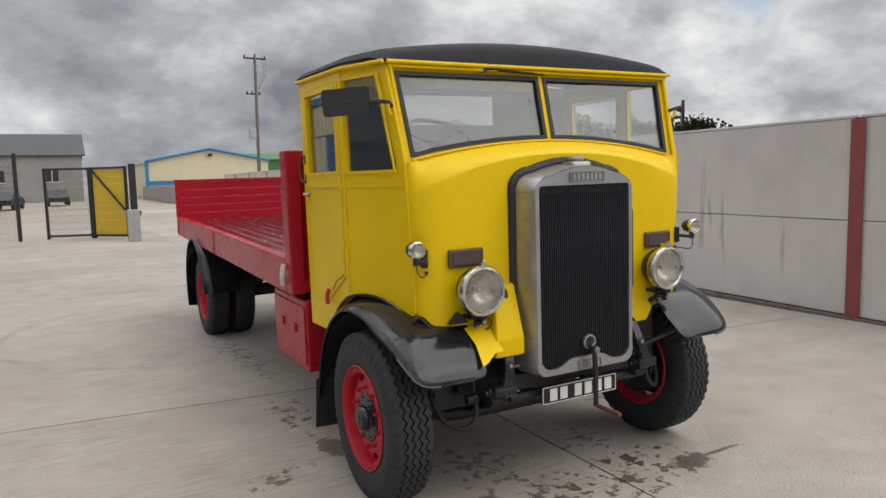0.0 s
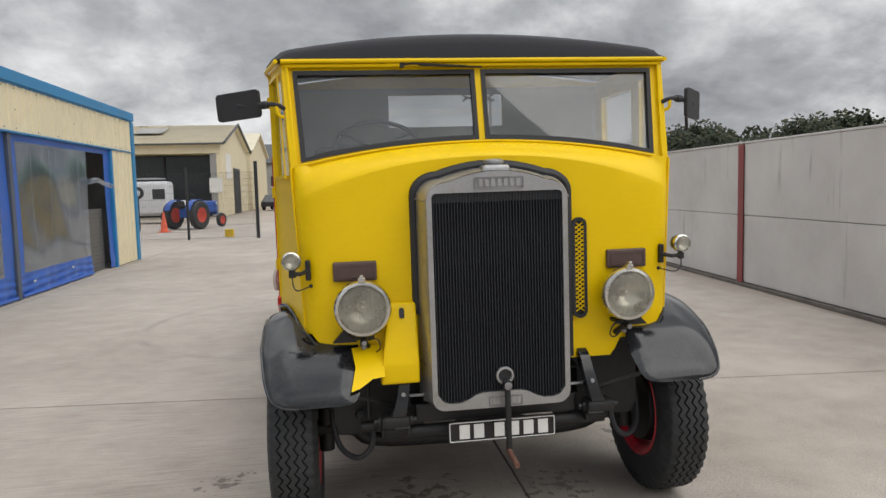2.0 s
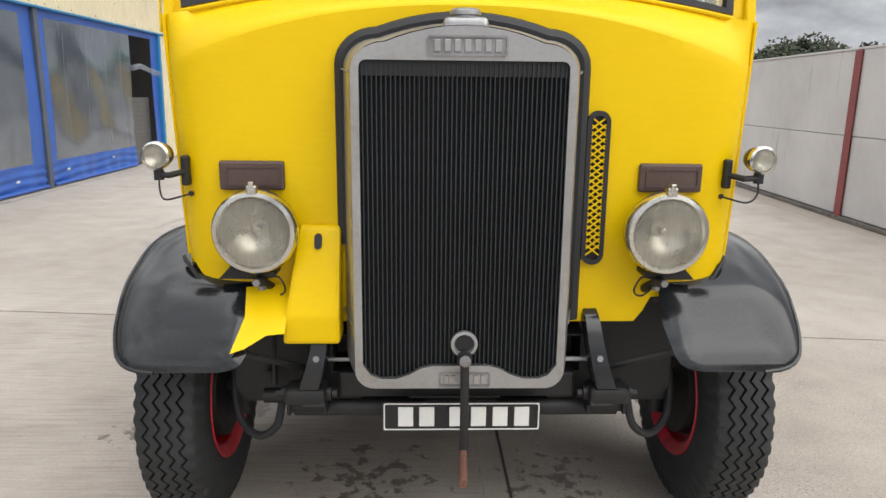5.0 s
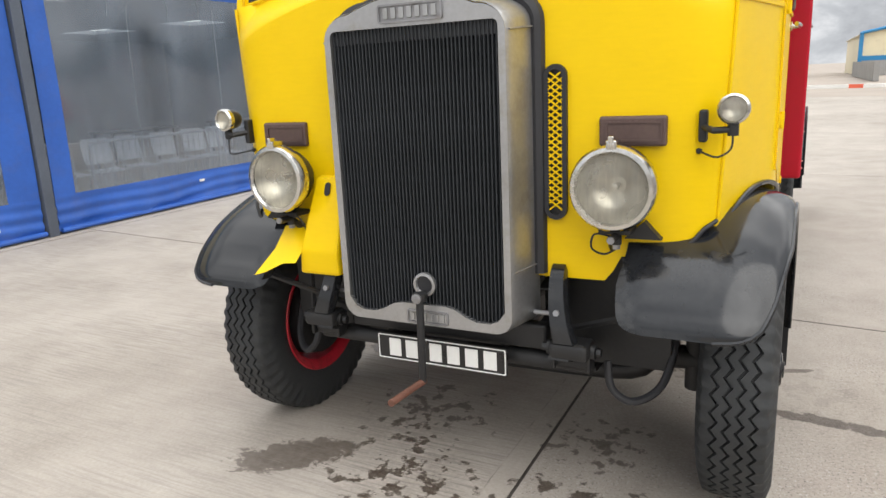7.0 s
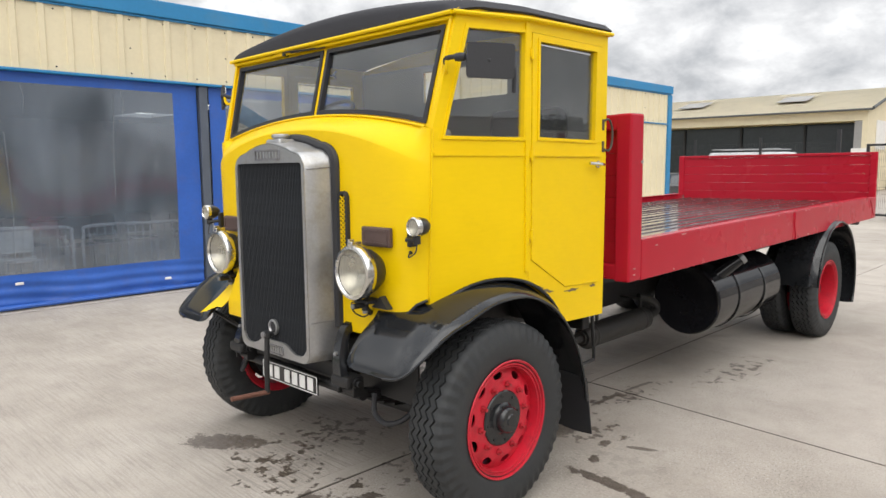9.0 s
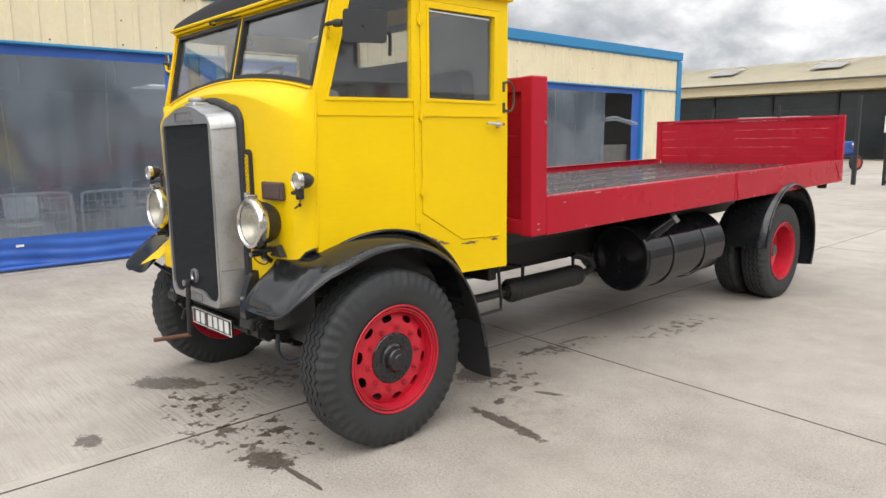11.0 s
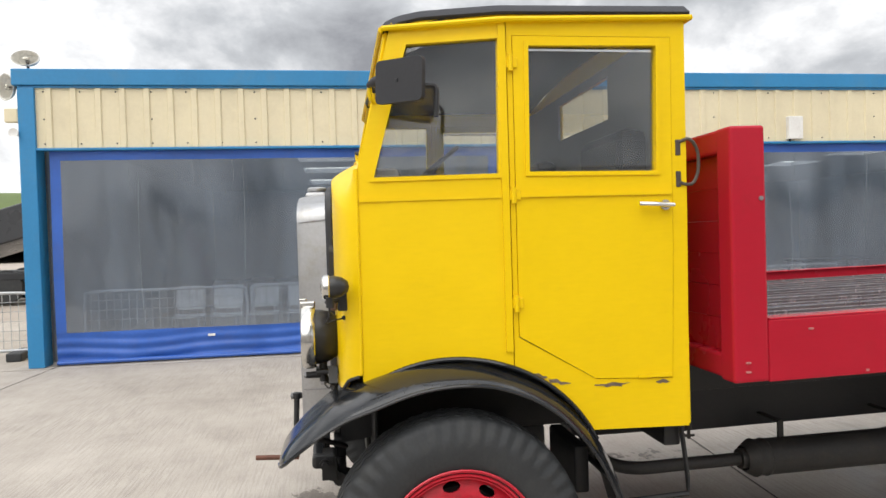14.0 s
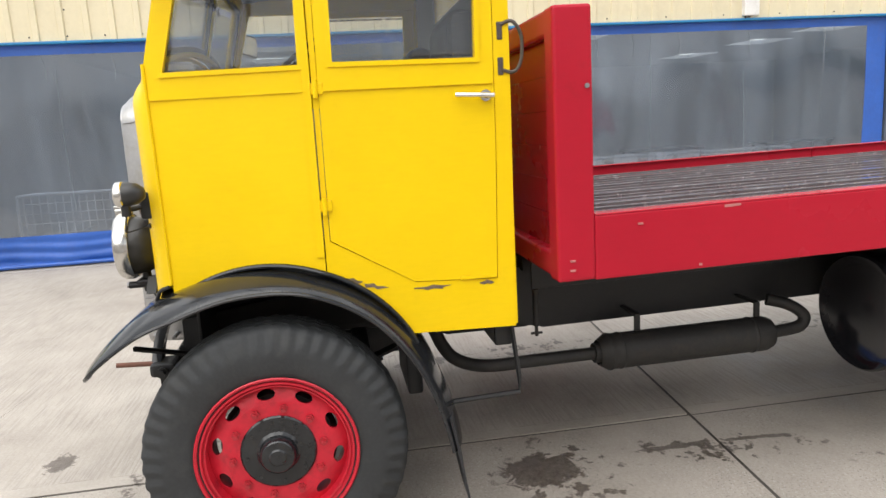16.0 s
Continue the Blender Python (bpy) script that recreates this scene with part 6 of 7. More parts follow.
for s in (1, -1):
    simple("chassis_rail", BLACK_CHASSIS, lorry, rail(s), "black pressed-steel chassis rail")
for y in (1.3, 2.4, 3.6, 4.4, 5.6, 6.0):
    simple("cross_member", BLACK_CHASSIS, lorry, lambda b: box(b, -0.42, 0.42, y - 0.04, y + 0.04, 0.74 + up_at(y), 0.88 + up_at(y), 0.005))
simple("engine", BLACK_CHASSIS, lorry, lambda b: (box(b, -0.24, 0.24, -0.40, 0.75, 0.62, 1.13, 0.04), box(b, -0.17, 0.17, -0.30, 0.60, 0.47, 0.62, 0.03), box(b, -0.15, 0.15, 0.75, 1.25, 0.52, 0.86, 0.04)))
simple("bulkhead", BLACK_CHASSIS, lorry, lambda b: box(b, -0.95, 0.95, 0.86, 0.888, 0.80, 1.14))
simple("propeller_shaft", BLACK_CHASSIS, lorry, lambda b: cyl(b, (0, 1.25, 0.66), (0, 4.7, 0.50), 0.045, n=14))
def front_axle(b):
    tube(b, bend([(-0.93, 0, 0.45), (-0.70, 0, 0.44), (-0.50, 0, 0.36), (0.50, 0, 0.36), (0.70, 0, 0.44), (0.93, 0, 0.45)], 5), 0.045, 10)
    tube(b, [(-0.82, 0.16, 0.40), (0.82, 0.16, 0.40)], 0.018, 8)
    for s in (1, -1):
        cyl(b, (s * 0.84, 0, 0.33), (s * 0.84, 0, 0.56), 0.04, n=12)
simple("front_axle", BLACK_CHASSIS, lorry, front_axle, "black forged front axle beam")
def rear_axle(b):
    tube(b, [(-0.9, 4.95, 0.45), (0.9, 4.95, 0.45)], 0.075, 12)
    lathe(b, [(0, -0.16), (0.12, -0.14), (0.2, -0.05), (0.2, 0.05), (0.12, 0.14), (0, 0.16)], 20, Matrix.Translation((0, 4.95, 0.45)))
simple("rear_axle", BLACK_CHASSIS, lorry, rear_axle)
for s in (1, -1):
    def spring(b):
        for k in range(6):
            half = 0.52 - k * 0.07
            grid(b, lambda u, v: Vector((s * 0.47 + (u - 0.5) * 0.07, -0.02 + (v - 0.5) * 2 * half, 0.500 - k * 0.016 + 0.11 * ((v - 0.5) * 2 * half / 0.52) ** 2)), 1, 12, 0.012)
    simple("leaf_spring", BLACK_CHASSIS, lorry, spring, "stacked black leaf spring")
    def dumb_iron(b):
        """Swept strap from the frame end down to the spring eye, splayed outwards at its foot."""
        line = bend([(0.440, -0.400, 0.885), (0.444, -0.452, 0.862), (0.452, -0.488, 0.795), (0.464, -0.510, 0.730), (0.478, -0.520, 0.680), (0.486, -0.522, 0.655)], 4)
        rows = []
        for i, p in enumerate(line):
            k = i / (len(line) - 1)
            half, deep = 0.026 + 0.014 * k, 0.020
            q = line[min(i + 1, len(line) - 1)] - line[max(i - 1, 0)]
            out = Vector((0, q.z, -q.y)).normalized() * deep
            rows.append([b.verts.new((s * (p.x + dx), p.y + o.y, p.z + o.z)) for dx, o in ((-half, Vector()), (-half * 0.8, out), (half * 0.8, out), (half, Vector()), (half, -out), (-half, -out))])
        for p, q in zip(rows, rows[1:]):
            for k in range(6):
                b.faces.new((p[k], p[(k + 1) % 6], q[(k + 1) % 6], q[k]))
        b.faces.new(rows[0]), b.faces.new(rows[-1])
    def spring_shackle(b):
        box(b, s * 0.500 - 0.068, s * 0.500 + 0.068, -0.545, -0.440, 0.598, 0.656, 0.016)
        cyl(b, (s * 0.500 - 0.082, -0.49, 0.622), (s * 0.500 + 0.082, -0.49, 0.622), 0.024, n=16)
        cyl(b, (s * 0.500 - 0.058, -0.46, 0.570), (s * 0.500 + 0.058, -0.46, 0.570), 0.028, n=16)
        for dx in (-0.066, 0.054):
            box(b, s * 0.500 + dx, s * 0.500 + dx + 0.012, -0.505, -0.440, 0.548, 0.645, 0.004)
        for dx in (-0.092, 0.092):
            cyl(b, (s * 0.500 + dx - 0.008, -0.49, 0.622), (s * 0.500 + dx + 0.008, -0.49, 0.622), 0.015, n=6)
    iron = simple("dumb_iron", BLACK_PAINT, lorry, dumb_iron, "black spring hanger at the chassis nose")
    simple("spring_shackle", BLACK_CHASSIS, lorry, spring_shackle, "oily black spring shackle with bolted pins")
    simple("hanger_bolt", STEEL, iron, lambda b: cyl(b, (s * 0.460, -0.520, 0.755), (s * 0.460, -0.534, 0.758), 0.011, n=6))
    simple("hanger_pin", STEEL, iron, lambda b: cyl(b, (s * 0.36, -0.46, 0.730), (s * 0.44, -0.46, 0.730), 0.008, n=8))
    simple("brake_hose", SEAL, lorry, lambda b: tube(b, bend([(s * 0.60, -0.40, 0.56), (s * 0.62, -0.42, 0.47), (s * 0.69, -0.40, 0.425), (s * 0.77, -0.33, 0.47), (s * 0.80, -0.24, 0.62), (s * 0.78, -0.2, 0.80)], 6), 0.014, 8), "looped black hose by the front wheel")
    simple("engine_shield", BLACK_CHASSIS, lorry, lambda b: box(b, min(s * 0.34, s * 0.79), max(s * 0.34, s * 0.79), -0.285, -0.272, 0.50, 1.00, 0.003), "black inner splash shield behind the axle springs")
    rear_spring = simple("rear_spring", BLACK_CHASSIS, lorry, lambda b: [grid(b, lambda u, v: Vector((s * 0.50 + (u - 0.5) * 0.09, 4.95 + (v - 0.5) * (1.5 - k * 0.16), 0.60 - k * 0.018 + 0.14 * ((v - 0.5) * 2) ** 2)), 1, 10, 0.013) for k in range(7)])
simple("front_cross_tube", BLACK_CHASSIS, lorry, lambda b: (tube(b, [(-0.55, -0.43, 0.545), (0.55, -0.43, 0.545)], 0.030, 10), box(b, -0.40, 0.40, -0.455, -0.40, 0.590, 0.68, 0.01), box(b, -0.11, 0.13, -0.502, -0.48, 0.52, 0.60, 0.004)))
simple("steering_arm", BLACK_CHASSIS, lorry, lambda b: (tube(b, [(-0.66, -0.34, 0.62), (-0.70, -0.1, 0.52), (-0.72, 0.05, 0.50)], 0.018, 8), cyl(b, (-0.66, -0.40, 0.575), (-0.60, -0.40, 0.575), 0.026, n=12), tube(b, [(-0.62, -0.40, 0.84), (-0.62, -0.41, 0.62)], 0.010, 6)))

# silencer and tank on the near side
def silencer(b):
    m, h = frame_to((0.60, 1.425, 0.512), (0.60, 2.27, 0.520))
    lathe(b, [(0, 0), (0.046, 0), (0.058, -0.02), (0.078, 0.012), (0.087, 0.028), (0.082, 0.045), (0.082, 0.070), (0.086, 0.080), (0.082, 0.090), (0.082, h - 0.12), (0.086, h - 0.11), (0.082, h - 0.10), (0.082, h - 0.04), (0.070, h - 0.01), (0.046, h), (0, h)], 28, m)
sil = simple("silencer", SILENCER, lorry, silencer, "sooty black exhaust silencer slung below the frame")
for pts in ([(0.50, 0.66, 0.70), (0.53, 0.70, 0.60), (0.56, 0.76, 0.535), (0.60, 0.88, 0.508), (0.60, 1.10, 0.508), (0.60, 1.45, 0.512)], [(0.60, 2.26, 0.52), (0.60, 2.36, 0.525), (0.60, 2.43, 0.540), (0.59, 2.45, 0.585), (0.56, 2.39, 0.635), (0.52, 2.30, 0.66)]):
    simple("exhaust_pipe", SILENCER, sil, lambda b: tube(b, bend(pts, 5), 0.029, 10))
simple("pipe_clamp", SILENCER, sil, lambda b: cyl(b, (0.60, 1.385, 0.512), (0.60, 1.43, 0.512), 0.046, n=14))
for y in (1.60, 2.20):
    simple("strap", SILENCER, sil, lambda b: (box(b, 0.586, 0.600, y - 0.014, y + 0.014, 0.585, 0.672, 0.003), box(b, 0.43, 0.600, y - 0.014, y + 0.014, 0.664, 0.676, 0.003)))
def fuel_tank(b):
    m, h = frame_to((0.76, 2.60, 0.625), (0.76, 3.86, 0.640))
    lathe(b, [(0, 0.03), (0.22, 0.022), (0.262, 0.0), (0.272, 0.012), (0.272, h - 0.012), (0.262, h), (0.22, h - 0.022), (0, h - 0.03)], 40, m)
tank = simple("fuel_tank", TANK_BLACK, lorry, fuel_tank, "glossy black cylindrical fuel tank below the bed")
for y in (2.98, 3.50):
    simple("tank_strap", BLACK_PAINT, tank, lambda b: lathe(b, [(0.274, -0.022), (0.281, -0.02), (0.281, 0.02), (0.274, 0.022)], 40, frame_to((0.76, y, 0.628), (0.76, y + 1, 0.639))[0]))
    simple("tank_bracket", BLACK_CHASSIS, tank, lambda b: box(b, 0.43, 0.76, y - 0.03, y + 0.03, 0.84, 0.92, 0.005))
neck = simple("filler_neck", TANK_BLACK, tank, lambda b: cyl(b, (0.90, 2.78, 0.80), (1.05, 2.90, 0.945), 0.062, 0.044, n=20), "black angled filler neck")
simple("filler_lid", STEEL, neck, lambda b: cyl(b, (1.046, 2.897, 0.941), (1.066, 2.913, 0.961), 0.050, n=20), "grey filler lid")
# brackets by the cab foot
simple("step_bracket", BLACK_CHASSIS, lorry, lambda b: tube(b, [(1.00, 0.90, 0.82), (1.00, 0.925, 0.60), (1.00, 0.925, 0.535), (1.00, 0.66, 0.525)], 0.010, 6))
simple("drain_cock", SILENCER, lorry, lambda b: (cyl(b, (0.70, 1.09, 0.70), (0.70, 1.09, 0.86), 0.014, n=10), cyl(b, (0.70, 1.09, 0.655), (0.70, 1.09, 0.705), 0.008, n=8), cyl(b, (0.70, 1.065, 0.668), (0.70, 1.115, 0.668), 0.006, n=8)))
simple("guard_bracket", BLACK_CHASSIS, lorry, lambda b: box(b, 0.55, 0.90, 0.50, 0.56, 0.53, 0.72, 0.012), "black bracket behind the wheel")
for x0, x1, y0, z0, z1 in ((0.44, 0.98, 0.84, 0.72, 0.83), (-0.98, -0.44, 0.84, 0.72, 0.83), (0.44, 0.92, 0.30, 0.62, 0.70)):
    simple("cab_mount", BLACK_CHASSIS, lorry, lambda b: box(b, x0, x1, y0, y0 + 0.07, z0, z1, 0.01))
# battery locker on the driver's side
locker = simple("tool_locker", RED, lorry, lambda b: box(b, -1.075, -0.68, 1.00, 1.80, 0.455, 0.945, 0.012), "red-painted steel tool locker below the bed")
simple("locker_lid", RED, locker, lambda b: box(b, -1.085, -1.074, 1.03, 1.77, 0.50, 0.90, 0.004))
for y in (1.25, 1.55):
    simple("locker_catch", RED, locker, lambda b: box(b, -1.098, -1.084, y - 0.03, y + 0.03, 0.70, 0.76, 0.004))
simple("rag", RAG_RED, lorry, lambda b: tube(b, bend([(-1.09, 0.47, 1.10), (-1.095, 0.49, 1.06), (-1.09, 0.50, 1.01)], 4), 0.013, 6), "red rag tied at the door foot")
simple("rag_cord", SEAL, lorry, lambda b: tube(b, [(-1.075, 0.44, 1.10), (-1.08, 0.36, 1.16), (-1.072, 0.25, 1.21)], 0.003, 5))
simple("rag", RAG_WHITE, lorry, lambda b: tube(b, bend([(-1.165, 1.16, 1.19), (-1.18, 1.15, 1.12), (-1.17, 1.18, 1.05)], 4), 0.020, 6), "pale rag hung on the bed corner")

# ---- flat bed: tilted up a little to the tail ----
def tilt(b):
    for v in b.verts:
        v.co.z += up_at(v.co.y)
BX, BED0, BED1 = 1.150, 1.045, 6.38


def bed_part(name, material, fn, label="", parent=None):
    bm = fresh()
    fn(bm)
    tilt(bm)
    return part(name, bm, material, parent or lorry, label)


for s in (1, -1):
    x0, x1 = sorted((s * BX, s * (BX - 0.045)))
    r = bed_part("side_rail", RED, lambda b: box(b, x0, x1, 1.187, 3.742, 0.986, 1.222, 0.006), "red side rail of the bed with flaking edges")
    bed_part("rear_side_rail", RED, lambda b: box(b, x0, x1, 3.746, BED1 - 0.16, 0.986, 1.222, 0.006), "red side rail of the bed with flaking edges")
    cx = s * (BX + 0.002)
    lo, hi = sorted((cx - s * 0.004, cx + s * 0.006))
    bed_part("hinge", RED, lambda b: box(b, lo, hi, 3.80, 3.83, 0.985, 1.06, 0.004), "", r)
    bed_part("rope_hook", RED, lambda b: tube(b, bend([(cx, 3.78, 1.215), (cx, 3.77, 1.12), (cx, 3.81, 1.03), (cx, 3.88, 1.0)], 3), 0.006, 5), "", r)
    bed_part("corner_strap", RED, lambda b: tube(b, [(cx, BED1 - 0.25, 1.20), (cx, BED1 - 0.10, 1.02)], 0.005, 5), "", r)
    for y, z in ((1.36, 1.178), (1.10, 1.065), (1.10, 1.03)):
        lo, hi = sorted((s * (BX - 0.002), s * (BX + 0.006)))
        bed_part("bolt_head", WORN_RED, lambda b: box(b, lo, hi, y - 0.010, y + 0.010, z - 0.0038, z + 0.0038, 0.002), "bolt head with worn pale paint", r)
    bed_part("end_cap", RED, lambda b: box(b, x0, x1, BED1 - 0.157, BED1, 0.986, 1.222, 0.01), "", r)
    bed_part("rail_strip", RED, lambda b: box(b, min(s * BX, s * (BX - 0.07)) , max(s * BX, s * (BX - 0.07)), 1.19, BED1 - 0.16, 1.2215, 1.228, 0.002), "", r)
    # chipped paint along the rail edges
    chips = random.Random(11 if s > 0 else 4)
    for k in range(10):
        y, l, edge_z = chips.uniform(1.3, 5.9), chips.uniform(0.012, 0.045), chips.choice((1.003, 1.214, 1.214))
        lo, hi = sorted((s * (BX - 0.001), s * (BX + 0.0012)))
        bed_part("paint_chip", WORN_RED, lambda b: box(b, lo, hi, y, y + l, edge_z - chips.uniform(0.002, 0.006), edge_z + 0.004), "", r)
# headboard: heavy end posts, boarded panel set back between them
head = bed_part("headboard", RED, lambda b: (box(b, BX - 0.10, BX, BED0, 1.188, 0.988, 1.955, 0.012), box(b, -BX, -BX + 0.10, BED0, 1.188, 0.988, 1.955, 0.012), box(b, -BX + 0.08, BX - 0.08, BED0 + 0.002, 1.186, 1.86, 1.953, 0.012), box(b, -BX + 0.08, BX - 0.08, BED0 + 0.002, 1.186, 0.997, 1.09, 0.012)), "red boarded headboard with heavy end posts")
for k in range(6):
    bed_part("board", RED, lambda b: box(b, -BX + 0.10, BX - 0.10, BED0 + 0.045, 1.150, 1.09 + k * 0.1285, 1.09 + (k + 1) * 0.1285 - 0.0008, 0.0016), "", head)
for s in (1, -1):
    bed_part("lug", STEEL, lambda b: cyl(b, (s * (BX - 0.004), 1.165, 1.68), (s * (BX + 0.006), 1.165, 1.68), 0.009, n=8), "", head)
# tailboard
tail = bed_part("tailboard", RED, lambda b: [box(b, s * BX - (0.07 if s > 0 else 0), s * BX + (0.07 if s < 0 else 0), BED1 - 0.05, BED1 - 0.005, 1.20, 1.715, 0.006) for s in (1, -1)] + [box(b, -BX + 0.07, BX - 0.07, BED1 - 0.05, BED1 - 0.005, 1.68, 1.713, 0.005)], "red boarded tailboard standing upright")
for k in range(5):
    bed_part("board", RED, lambda b: box(b, -BX + 0.07, BX - 0.07, BED1 - 0.036, BED1 - 0.012, 1.165 + k * 0.103, 1.165 + (k + 1) * 0.103 - 0.0016, 0.0024), "", tail)
bed_part("end_beam", RED, lambda b: box(b, -BX + 0.046, BX - 0.046, BED1 - 0.09, BED1 - 0.051, 0.995, 1.155, 0.006))
# deck boards with steel wear strips between
N_BOARD = 17
bw = (2 * BX - 0.095) / N_BOARD
for k in range(N_BOARD):
    x = -BX + 0.0475 + k * bw
    bed_part("deck_board", DECK, lambda b: box(b, x + 0.004, x + bw - 0.004, 1.19, BED1 - 0.052, 1.115, 1.165 + 0.0015 * ((k * 7) % 3), 0.004), "wet red-brown deck board" if k == 0 else "")
for k in range(1, N_BOARD):
    x = -BX + 0.0475 + k * bw
    bed_part("wear_strip", WEAR_STEEL, lambda b: box(b, x - 0.008, x + 0.008, 1.20, BED1 - 0.06, 1.160, 1.1735, 0.002), "steel wear strip on the deck" if k == 1 else "")
for y in [1.35 + 0.6 * i for i in range(9)]:
    bed_part("bearer", BLACK_CHASSIS, lambda b: box(b, -BX + 0.06, BX - 0.06, y - 0.04, y + 0.04, 0.985, 1.112, 0.004))
for s in (1, -1):
    bed_part("runner", BLACK_CHASSIS, lambda b: box(b, s * 0.43 - 0.045, s * 0.43 + 0.045, 1.1, BED1 - 0.3, 0.895, 0.984))
def side_skirt(b):
    box(b, 0.60, 0.612, 1.10, 2.4, 0.84, 0.985, 0.003)
bed_part("splash_board", BLACK_CHASSIS, side_skirt)
for s in (1, -1):
    bed_part("tail_lamp", SEAL, lambda b: box(b, s * 0.95 - 0.05, s * 0.95 + 0.05, BED1 - 0.05, BED1, 0.90, 0.992, 0.015))


# ---- beyond the yard: fence, gates and barrier ----
def mesh_panel(b, w, h, pitch=0.055, z0=0.05):
    n = int(w / pitch)
    for i in range(n + 1):
        x = w * i / n
        box(b, x - 0.003, x + 0.003, -0.003, 0.003, z0, z0 + h)
    for k in range(11):
        z = z0 + h * k / 10
        box(b, 0, w, -0.004, 0.004, z - 0.003, z + 0.003)


def fence_bay(place, w, h=2.4):
    ob = thing("mesh_fence", "dark green welded-mesh fence bay with steel post", "fence", "fence bays", place=place)
    simple("mesh", DARK_STEEL, ob, lambda b: mesh_panel(b, w, h))
    simple("post", DARK_STEEL, ob, lambda b: box(b, -0.04, 0.04, -0.04, 0.04, 0, h + 0.25, 0.006))
    return ob


bay = fence_bay(pose(-6.32, 23.0, 0), 2.46)
for i in range(1, 5):
    copy_thing(bay, pose(-6.32 - 2.5 * i, 23.0 + 0.25 * i, 0, 0, 0, -5))
end_post = thing("fence_post", "tall dark steel fence post", "post", place=pose(-3.82, 22.98, 0))
simple("post", DARK_STEEL, end_post, lambda b: box(b, -0.06, 0.06, -0.06, 0.06, 0, 2.85, 0.008))


def gate(place, w, boarded, label):
    ob = thing("yard_gate", label, "gate", place=place)
    def fr(b):
        for x in (0.04, w - 0.04):
            box(b, x - 0.04, x + 0.04, -0.04, 0.04, -0.034, 2.36, 0.005)
        for z in (0.10, 2.32):
            box(b, 0.08, w - 0.08, -0.035, 0.035, z - 0.035, z + 0.035, 0.005)
    simple("gate_frame", DARK_STEEL, ob, fr)
    if boarded:
        for k in range(9):
            z = 0.14 + k * 0.238
            simple("board", GATE_YELLOW, ob, lambda b: box(b, 0.082, w - 0.082, 0.0, 0.03, z, z + 0.234, 0.004))
        simple("diagonal_brace", DARK_STEEL, ob, lambda b: tube(b, [(0.10, -0.045, 2.26), (w - 0.10, -0.045, 0.95)], 0.035, 6))
    else:
        simple("mesh", DARK_STEEL, ob, lambda b: mesh_panel(b, w, 2.2, 0.06, 0.1))
    return ob


gate(pose(-3.05, 23.2, 0, 0, 0, -18), 1.45, False, "open dark mesh gate leaf")
gate(pose(-1.66, 22.5, 0, 0, 0, -48), 1.50, True, "open gate leaf boarded in yellow with a diagonal brace")
gate_post = thing("gate_post", "thick dark steel gate post", "post", place=pose(-0.52, 20.95, 0))
simple("post", DARK_STEEL, gate_post, lambda b: box(b, -0.10, 0.10, -0.10, 0.10, 0, 2.42, 0.01))
barrier = thing("barrier_arm", "grey road barrier cabinet with a white boom", "barrier", place=pose(-0.62, 20.15, 0))
simple("cabinet", GALVANISED, barrier, lambda b: box(b, -0.18, 0.18, -0.16, 0.16, 0, 0.98, 0.02))
simple("boom", WHITE_PAINT, barrier, lambda b: box(b, 0.18, 4.6, -0.03, 0.03, 0.83, 0.93, 0.008))
for x in (1.3, 2.9):
    simple("boom_band", CONE_ORANGE, barrier, lambda b: box(b, x, x + 0.35, -0.033, 0.033, 0.828, 0.932))
simple("pivot", DARK_STEEL, barrier, lambda b: box(b, 0.181, 0.23, -0.06, 0.06, 0.79, 0.95, 0.008))

# ---- cream shed with an open dark front, behind the fence ----
def shed(name, label, x0, x1, y0, y1, eave, ridge, wall_m, roof_m, axis="x", overhang=0.3):
    """Gabled shed; axis is the way its ridge runs."""
    ob = thing(name, label, "building")
    simple("wall", wall_m, ob, lambda b: box(b, x0, x1, y0, y1, 0, eave))
    def rf(b):
        if axis == "x":
            ym = (y0 + y1) / 2
            line = [(y0 - overhang, eave - 0.05), (ym, ridge), (y1 + overhang, eave - 0.05)]
            a = [b.verts.new((x0 - overhang, y, z)) for y, z in line]
            c = [b.verts.new((x1 + overhang, y, z)) for y, z in line]
        else:
            xm = (x0 + x1) / 2
            line = [(x0 - overhang, eave - 0.05), (xm, ridge), (x1 + overhang, eave - 0.05)]
            a = [b.verts.new((x, y0 - overhang, z)) for x, z in line]
            c = [b.verts.new((x, y1 + overhang, z)) for x, z in line]
        fs = [b.faces.new((a[i], a[i + 1], c[i + 1], c[i])) for i in range(2)]
        bmesh.ops.recalc_face_normals(b, faces=fs)
        bmesh.ops.solidify(b, geom=fs, thickness=0.15)
    simple("roof", roof_m, ob, rf)
    for e in (0, 1):
        if axis == "x":
            x, wide = (x0 + 0.02, x1 - 0.22)[e], [(y0, eave), (y1, eave), ((y0 + y1) / 2, ridge - 0.06)]
            simple("gable", wall_m, ob, lambda b: plate(b, wide, [], lambda u, v, w: Vector((x + w, u, v)), 0.2))
        else:
            y, wide = (y0 + 0.02, y1 - 0.22)[e], [(x0, eave), (x1, eave), ((x0 + x1) / 2, ridge - 0.06)]
            simple("gable", wall_m, ob, lambda b: plate(b, wide, [], lambda u, v, w: Vector((u, y + w, v)), 0.2))
    return ob


